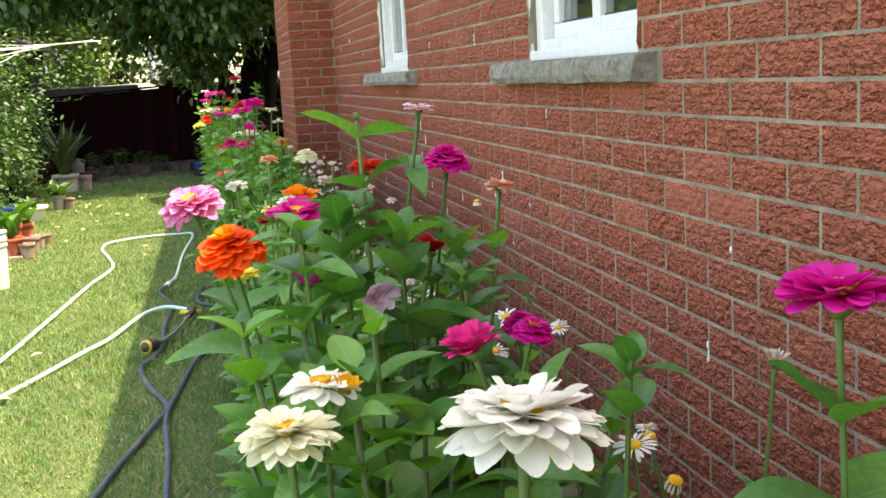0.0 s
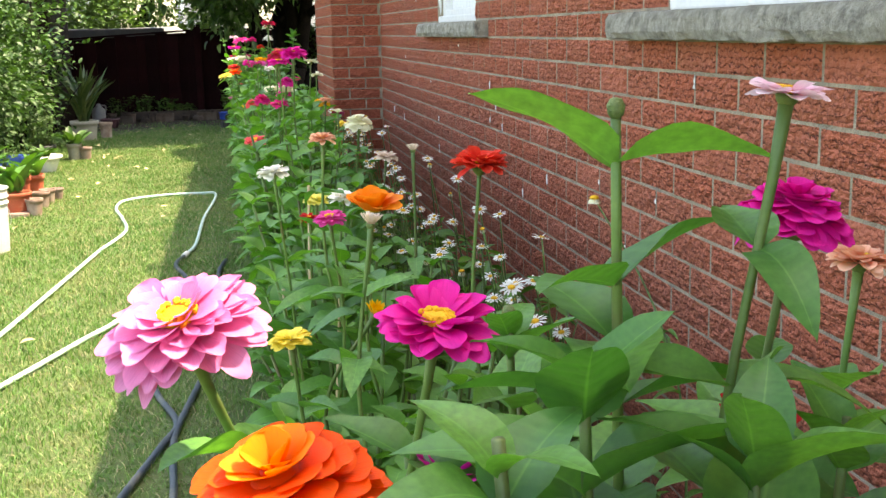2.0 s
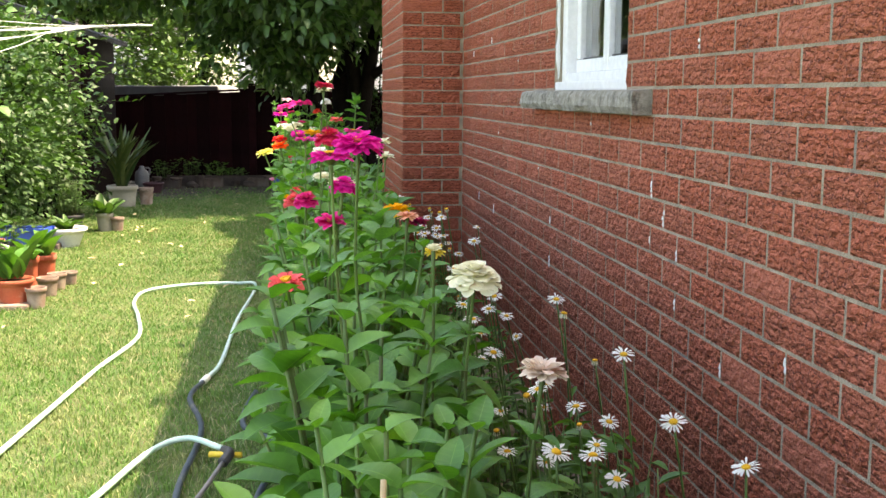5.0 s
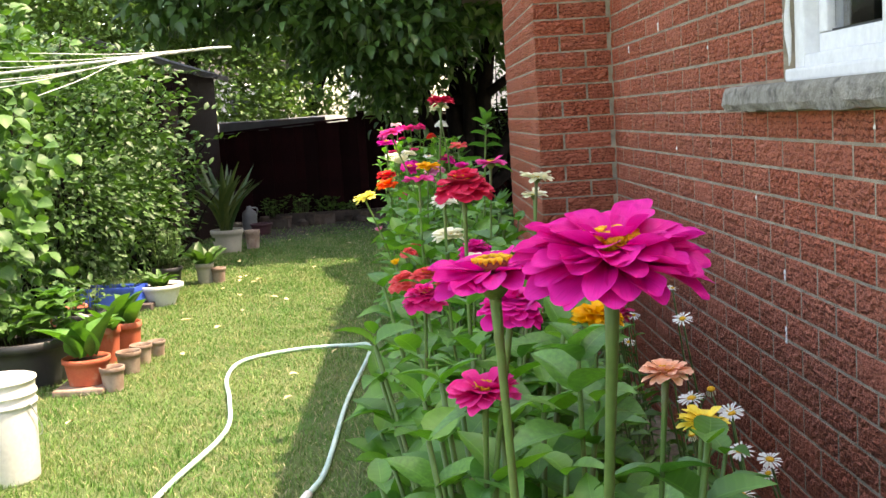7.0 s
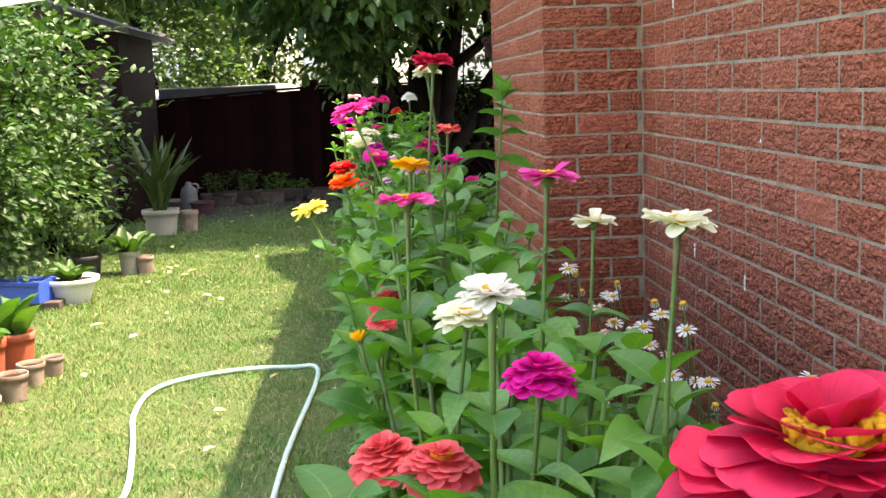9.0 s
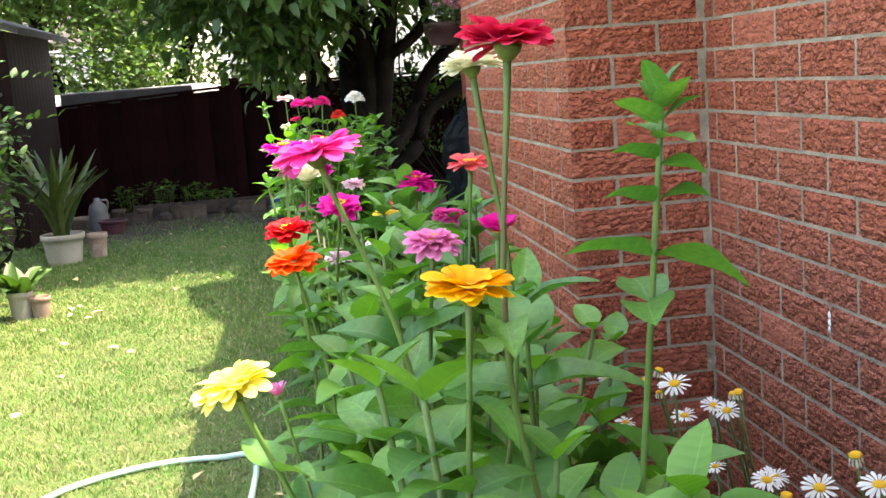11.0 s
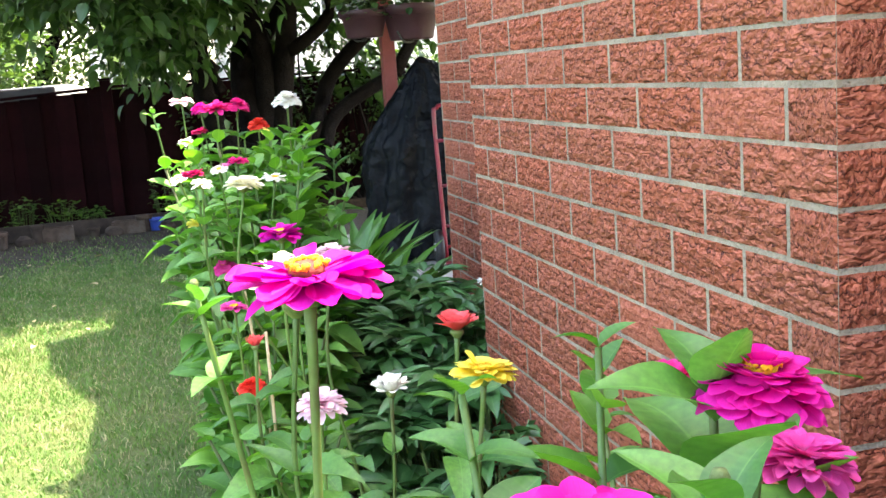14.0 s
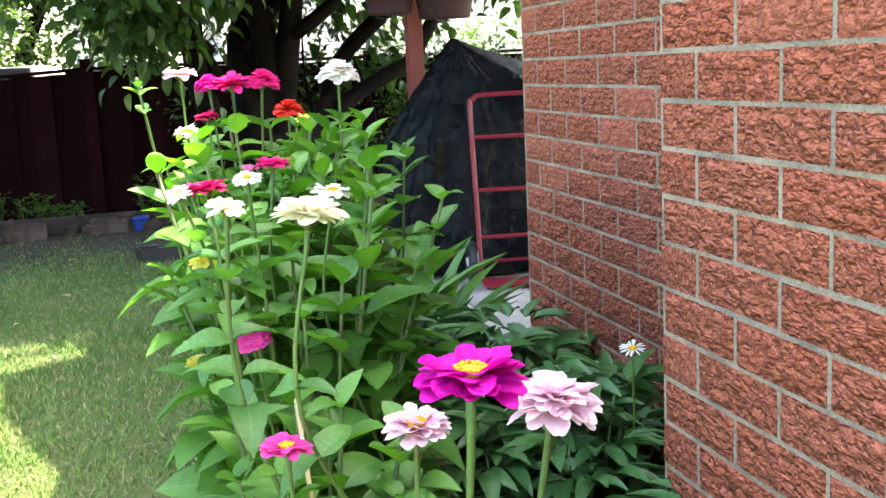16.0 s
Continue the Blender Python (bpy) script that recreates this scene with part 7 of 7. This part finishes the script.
def peony(x, y, w, h, seed, n):
    """Dark glossy bush of divided leaves."""
    t = empty("peony_bush", x, y, 0, "dark green glossy peony bush by the wall", "bush", "peony bushes")
    rng = random.Random(seed)
    g, st = Geo(), Geo()
    lo = 0
    for i in range(n):
        a, rr = rng.uniform(0, 6.28), w * math.sqrt(rng.random())
        px, py = rr * math.cos(a), rr * math.sin(a)
        hz = h * (1 - 0.45 * (rr / w) ** 2) * rng.uniform(0.6, 1.0)
        st.put(tube([(px * 0.4, py * 0.4, 0), (px, py, hz)], [0.004, 0.002], 5))
        b = rng.uniform(0, 6.28)
        for k in range(3):
            bb = b + (k - 1) * 0.9
            p = Vector((px, py, hz)) + Vector((math.cos(bb), math.sin(bb), 0.15)) * 0.05
            for s in (-0.55, 0, 0.55):
                m = aim(p, (math.cos(bb + s), math.sin(bb + s), rng.uniform(-0.1, 0.55)), rng.gauss(0, 0.25), rng.uniform(0.08, 0.12)) @ Matrix.Diagonal((1, 0.62, 1, 1))
                if lo < 30 and rng.random() < 0.2:
                    part("leaf", PEONY_LEAF, t, m=m)
                    lo += 1
                else:
                    g.put(LEAF_LOW[lo % 2 * 2], m)
    tagged(part("stem_mass", st.mesh("peony_stems", M_STEM), t), kind="stuff")
    tagged(part("foliage", g.mesh("peony_leaves", M_PEONY_J), t), kind="stuff")


PEONY_LEAF = Geo().put(LEAVES[0]).mesh("peony_leaf", M_PEONY)
peony(0.80, 9.35, 0.36, 0.55, 61, 120)
peony(0.84, 9.95, 0.34, 0.62, 62, 120)
peony(0.74, 10.5, 0.34, 0.66, 63, 110)
peony(0.98, 10.4, 0.25, 0.6, 64, 70)


def lily_clump(x, y, h, n, seed, label, spread=0.5, width=0.1, mat=None, z=0.0, name="lily_clump"):
    """Strap-shaped arching leaves from one base."""
    t = empty(name, x, y, z, label, "plant")
    rng = random.Random(seed)
    g = Geo()
    for i in range(n):
        a = rng.uniform(0, 6.28)
        L = h * rng.uniform(0.75, 1.15)
        g.put(leaf_tpl(width, rng.uniform(0.1, 0.6), 0.3, 8, 3, 0.7, i, 0), aim((rng.uniform(-0.05, 0.05), rng.uniform(-0.05, 0.05), 0), (math.cos(a) * spread, math.sin(a) * spread, rng.uniform(0.7, 1.2)), rng.gauss(0, 0.2), L))
    tagged(part("leaves", g.mesh(name + "_leaves", mat or M_CHARD), t), kind="stuff")


lily_clump(0.95, 11.6, 0.62, 52, 71, "clump of tall strap-leaved green plants at the patio", 0.55, 0.12)
lily_clump(0.75, 11.25, 0.6, 40, 72, "clump of tall strap-leaved green plants in a planter", 0.5, 0.13, z=0.18)
lily_clump(-1.65, 14.42, 0.72, 46, 73, "upright spear-shaped leaves with yellowing edges", 0.36, 0.075, M_SPEAR, 0.2, "spear_plant")
lily_clump(-1.38, 8.62, 0.25, 9, 74, "swiss chard with broad crinkled leaves", 0.6, 0.5, M_CHARD, 0.17, "chard")
lily_clump(-1.40, 9.47, 0.22, 9, 75, "swiss chard with broad crinkled leaves", 0.5, 0.5, M_CHARD, 0.17, "chard")
lily_clump(-1.61, 11.2, 0.15, 40, 76, "bright green rosettes in a bowl", 0.9, 0.28, M_BEAN, 0.14, "rosette_plant")
lily_clump(-1.47, 12.22, 0.24, 16, 77, "small leafy green plant in a pot", 0.8, 0.35, M_SHRUB, 0.14, "pot_plant")
lily_clump(-1.46, 9.24, 0.2, 9, 78, "young leafy greens in a tall pot", 0.7, 0.4, M_CHARD, 0.17, "pot_plant")


def seedling_bed(x, y, z, r, n, mat, label, seed, h=0.2, size=0.08):
    t = empty("seedlings", x, y, z, label, "plant")
    rng = random.Random(seed)
    g = Geo()
    for i in range(n):
        a, rr = rng.uniform(0, 6.28), r * math.sqrt(rng.random())
        hh = rng.uniform(0.03, h)
        b = rng.uniform(0, 6.28)
        g.put(LEAVES[i % 5], aim((rr * math.cos(a), rr * math.sin(a), hh), (math.cos(b), math.sin(b), rng.uniform(0, 0.8)), 0, size * rng.uniform(0.6, 1.2)) @ Matrix.Diagonal((1, 1.25, 1, 1)))
    st = Geo()
    for i in range(max(6, n // 6)):
        a, rr = rng.uniform(0, 6.28), r * 0.9 * math.sqrt(rng.random())
        st.put(tube([(rr * 0.7 * math.cos(a), rr * 0.7 * math.sin(a), -0.04), (rr * math.cos(a), rr * math.sin(a), h * 0.8)], [0.004, 0.002], 5))
    tagged(part("stem_mass", st.mesh("seedling_stems", M_STEM), t), kind="stuff")
    tagged(part("foliage", g.mesh("seedling_leaves", mat), t), kind="stuff")


seedling_bed(-1.76, 8.85, 0.23, 0.23, 90, M_BEAN, "pale green broad-leaved young plants in a tub", 81, 0.2, 0.11)
seedling_bed(-1.62, 8.95, 0.22, 0.13, 50, M_CHARD, "dark green seedlings in a nursery pot", 82, 0.25, 0.1)
seedling_bed(-1.75, 9.75, 0.2, 0.16, 80, M_SHRUB, "herbs in a black pot", 83, 0.2, 0.06)
seedling_bed(-1.91, 11.05, 0.15, 0.2, 60, M_SHRUB, "small green herbs in the blue planter", 84, 0.12, 0.05)
seedling_bed(-1.75, 12.1, 0.16, 0.15, 110, M_SHRUB, "bushy green herb under the shrub", 85, 0.4, 0.06)
for i, (sx, sy, sh) in enumerate(((-1.55, 17.4, 0.4), (-1.2, 17.35, 0.45), (-0.85, 17.42, 0.35), (-0.6, 17.35, 0.2), (0.1, 17.4, 0.5), (0.9, 17.4, 0.3))):
    seedling_bed(sx, sy, 0.1, 0.18, 90, M_DAISYLEAF, "dark green plants in the bed by the fence", 90 + i, sh * 0.6, 0.05)

# fallen yellow leaves on the lawn
rngl = random.Random(19)
FALLEN = [Geo().put(leaf_tpl(0.6, 0.1, 0.2, 5, 3, 0.8, i)).mesh("fallen_leaf", M_DEADLEAF) for i in range(3)]
for i in range(46):
    fx, fy = rngl.uniform(-1.5, 0.15), rngl.uniform(8.0, 16.0) if i < 38 else rngl.uniform(4, 8)
    tagged(part("fallen_leaf", FALLEN[i % 3], m=pose(fx, fy, 0.03, rngl.uniform(-20, 20), rngl.uniform(-15, 15), rngl.uniform(0, 360)) @ Matrix.Scale(rngl.uniform(0.035, 0.07), 4)), "dry yellow leaf fallen on the lawn", "leaf", "fallen leaves")

# ---- grass blades ----
def grass():
    rng = np.random.default_rng(4)
    x = rng.uniform(-2.3, 1.1, 300000)
    y = 2.3 + 14.6 * rng.random(300000) ** 1.35
    keep = rng.random(300000) > np.clip((y - 14.6 + 0.4 * np.sin(x * 3.1)) / 1.6, 0, 0.93)
    x, y = x[keep], y[keep]
    n = len(x)
    a = rng.uniform(0, 2 * np.pi, n)
    tuft = 0.5 + 0.5 * np.sin(x * 9.1 + 2.0 * np.sin(y * 5.3)) * np.sin(y * 7.7 + 1.7 * np.sin(x * 6.1))
    h = rng.uniform(0.010, 0.026, n) * (0.75 + 0.75 * tuft)
    w = rng.uniform(0.0011, 0.0023, n) * (1 + y * 0.05)
    lean = rng.normal(0, 0.020, (n, 2))
    v = np.zeros((n, 5, 3))
    dx, dy = np.cos(a) * w, np.sin(a) * w
    for k, (s, f, bend) in enumerate(((-1, 0, 0), (1, 0, 0), (0.8, 0.55, 0.35), (-0.8, 0.55, 0.35), (0, 1, 1))):
        v[:, k, 0] = x + s * dx + lean[:, 0] * bend
        v[:, k, 1] = y + s * dy + lean[:, 1] * bend
        v[:, k, 2] = h * f - (0.012 if f == 0 else 0)
    base = (np.arange(n) * 5)[:, None]
    quads = (base + np.array([0, 1, 2, 3])).tolist()
    tris = (base + np.array([3, 2, 4])).tolist()
    me = bpy.data.meshes.new("grass")
    me.from_pydata(v.reshape(-1, 3).tolist(), [], quads + tris)
    me.materials.append(M_BLADE)
    return tagged(part("grass", me), "short patchy lawn grass with dry straw blades", "grass", kind="stuff")


grass()


# ---- bricks, last ----
JOINT = 0.0095

def brick_tpl(length, seed, nx=12, nz=4):
    """Brick with a split rock face towards -y; its middle at the origin, joint edges square."""
    H, D = COURSE - 0.0076, 0.05
    v, f = [], []
    for j in range(nz + 1):
        for i in range(nx + 1):
            u, w = i / nx, j / nz
            edge = i in (0, nx) or j in (0, nz)
            q = 0.0 if edge else 0.0022 + 0.0045 * noise.noise((u * 7 + seed * 3.7, w * 3.4, seed * 1.3)) + 0.002 * noise.noise((u * 15, w * 9, seed + 5.5))
            q = max(q, 0.0 if edge else 0.0004)
            v.append(((u - 0.5) * length + (0.0012 * noise.noise((u * 3, w * 9, seed + 2)) if i in (0, nx) else 0), -q, (w - 0.5) * H + (0.0012 * noise.noise((u * 14, w * 3, seed)) if j in (0, nz) else 0)))
    for j in range(nz):
        for i in range(nx):
            a = j * (nx + 1) + i
            f.append((a, a + 1, a + nx + 2, a + nx + 1))
    n = len(v)
    for sx, sz in ((-0.5, -0.5), (0.5, -0.5), (0.5, 0.5), (-0.5, 0.5)):
        v.append((sx * length, D, sz * H))
    c = (0, nx, (nz + 1) * (nx + 1) - 1, nz * (nx + 1))
    f.append(tuple(range(nx, -1, -1)) + (n, n + 1))
    f.append((c[3],) + tuple(range(c[3] + 1, c[2] + 1)) + (n + 2, n + 3))
    f.append(tuple(j * (nx + 1) for j in range(nz + 1)) + (n + 3, n))
    f.append(tuple(nx + j * (nx + 1) for j in range(nz, -1, -1)) + (n + 1, n + 2))
    return tpl_of(v, f)


FULL = BRICK - JOINT
BR_T = [brick_tpl(FULL, i) for i in range(8)]
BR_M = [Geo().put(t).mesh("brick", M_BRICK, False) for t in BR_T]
rngk = random.Random(123)


def next_joint(a, odd):
    """The main wall's next head joint after a: courses stagger by half a brick and drift a little past the first window."""
    k = math.floor((a - 0.8) / BRICK)
    while True:
        j = 0.12 + (0.0 if odd else 0.105) + BRICK * k
        j -= 0.05 * min(1.0, max(0.0, (j - 4.1) / 1.2))
        if j > a + 0.03:
            return j
        k += 1


def lay_courses(wall, a0, a1, place, rows, phase, skip, near, joints=None):
    """Running-bond courses on a wall from a0 to a1; place(a, z) gives the matrix. Near ones are objects, the rest one mesh."""
    rest = Geo()
    for r in rows:
        z = ZB + COURSE * (r + 0.5)
        start = phase[r % 2]
        a = a0
        cut = joints(a, r % 2) if joints else a0 + start
        while a < a1 - 0.012:
            b = min(cut, a1)
            if b - a > 0.03:
                mid, L = (a + b) / 2, b - a
                if not skip(a, b, r):
                    k = rngk.randrange(8)
                    m = place(mid, z) @ Matrix.Translation((0, rngk.uniform(-0.0005, 0.0003), rngk.uniform(-0.0008, 0.0008))) @ Matrix.Diagonal(((L - JOINT) / FULL, 1, 1, 1))
                    if near(mid, r):
                        part("brick", BR_M[k], wall, m=m)
                    else:
                        rest.put(BR_T[k], m)
            a = b
            cut = joints(b, r % 2) if joints else b + BRICK
    if rest.n:
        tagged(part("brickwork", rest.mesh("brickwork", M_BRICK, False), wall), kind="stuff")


def in_opening(a, b, r):
    z0, z1 = ZB + COURSE * r, ZB + COURSE * (r + 1)
    for w0, w1 in (WIN1, WIN2):
        if b > w0 + 0.005 and a < w1 - 0.005 and z1 > SILL_T + 0.005 and z0 < 2.25:
            return True
    for s0, s1 in ((1.93, 3.175), (4.735, 6.14)):
        if r == 0 and b > s0 + 0.03 and a < s1 - 0.03:
            return True
    return False


MAIN_ROWS = range(-17, 15)
# cut courses at the window jambs by laying each stretch between openings on its own
def main_wall():
    place = lambda a, z: pose(WX, a, z, 0, 0, -90)
    near = lambda a, r: -5 <= r <= 2 and 0.9 < a < 8.0
    for r0, r1, ys in ((-17, 0, ((-3.5, 8.0),)), (0, 1, ((-3.5, 1.93), (3.175, 4.735), (6.14, 8.0))), (1, 15, ((-3.5, WIN1[0]), (WIN1[1], WIN2[0]), (WIN2[1], 8.0)))):
        for y0, y1 in ys:
            lay_courses(wall_main, y0, y1, place, range(r0, r1), (0.0, 0.0), lambda a, b, r: False, near, next_joint)


main_wall()


def lime_smears(wall, seed, spots):
    """Small raised runs of white lime over a few head joints."""
    rng = random.Random(seed)
    g = Geo()
    blob = lathe([(1.0, 0.0), (0.85, 0.5), (0.4, 0.9), (0.001, 1.0)], 9, 0.18, seed)
    for i in range(spots):
        r = rng.randrange(-8, 5)
        y = next_joint(rng.uniform(1.2, 7.7), r % 2)
        z = ZB + COURSE * (r + rng.uniform(0.2, 0.8))
        if in_opening(y - 0.02, y + 0.02, r):
            continue
        for k in range(rng.randrange(1, 4)):
            m = Matrix.Translation((WX - 0.0004, y + rng.gauss(0, 0.002), z - 0.014 * k)) @ Matrix.Rotation(radians(-90), 4, 'Y') @ Matrix.Diagonal((rng.uniform(0.005, 0.011), rng.uniform(0.003, 0.006), 0.003, 1))
            g.put(blob, m)
    tagged(part("lime_smear", g.mesh("lime_smear", M_CAULK), wall, "white lime runs on the joints"), kind="stuff")


lime_smears(wall_main, 4, 34)
lay_courses(wall_face, SX - JOINT / 2 + 0.001, WX, lambda a, z: pose(a, FY, z, 0, 0, 0), MAIN_ROWS, (0.112, 0.222), lambda a, b, r: False, lambda a, r: r < 9)
lay_courses(wall_side, FY - JOINT / 2 + 0.0014, SY1 + JOINT / 2, lambda a, z: pose(SX, a, z, 0, 0, -90), MAIN_ROWS, (0.210, 0.104), lambda a, b, r: False, lambda a, r: -16 <= r < 9)
lay_courses(wall_far, SY1 - 0.2, FY1, lambda a, z: pose(FX, a, z, 0, 0, -90), MAIN_ROWS, (0.2, 0.09), lambda a, b, r: False, lambda a, r: -16 <= r < 8)
lay_courses(wall_far, FX + 0.05, 4.6, lambda a, z: pose(a, FY1, z, 0, 0, 180), MAIN_ROWS, (0.218, 0.109), lambda a, b, r: False, lambda a, r: False)
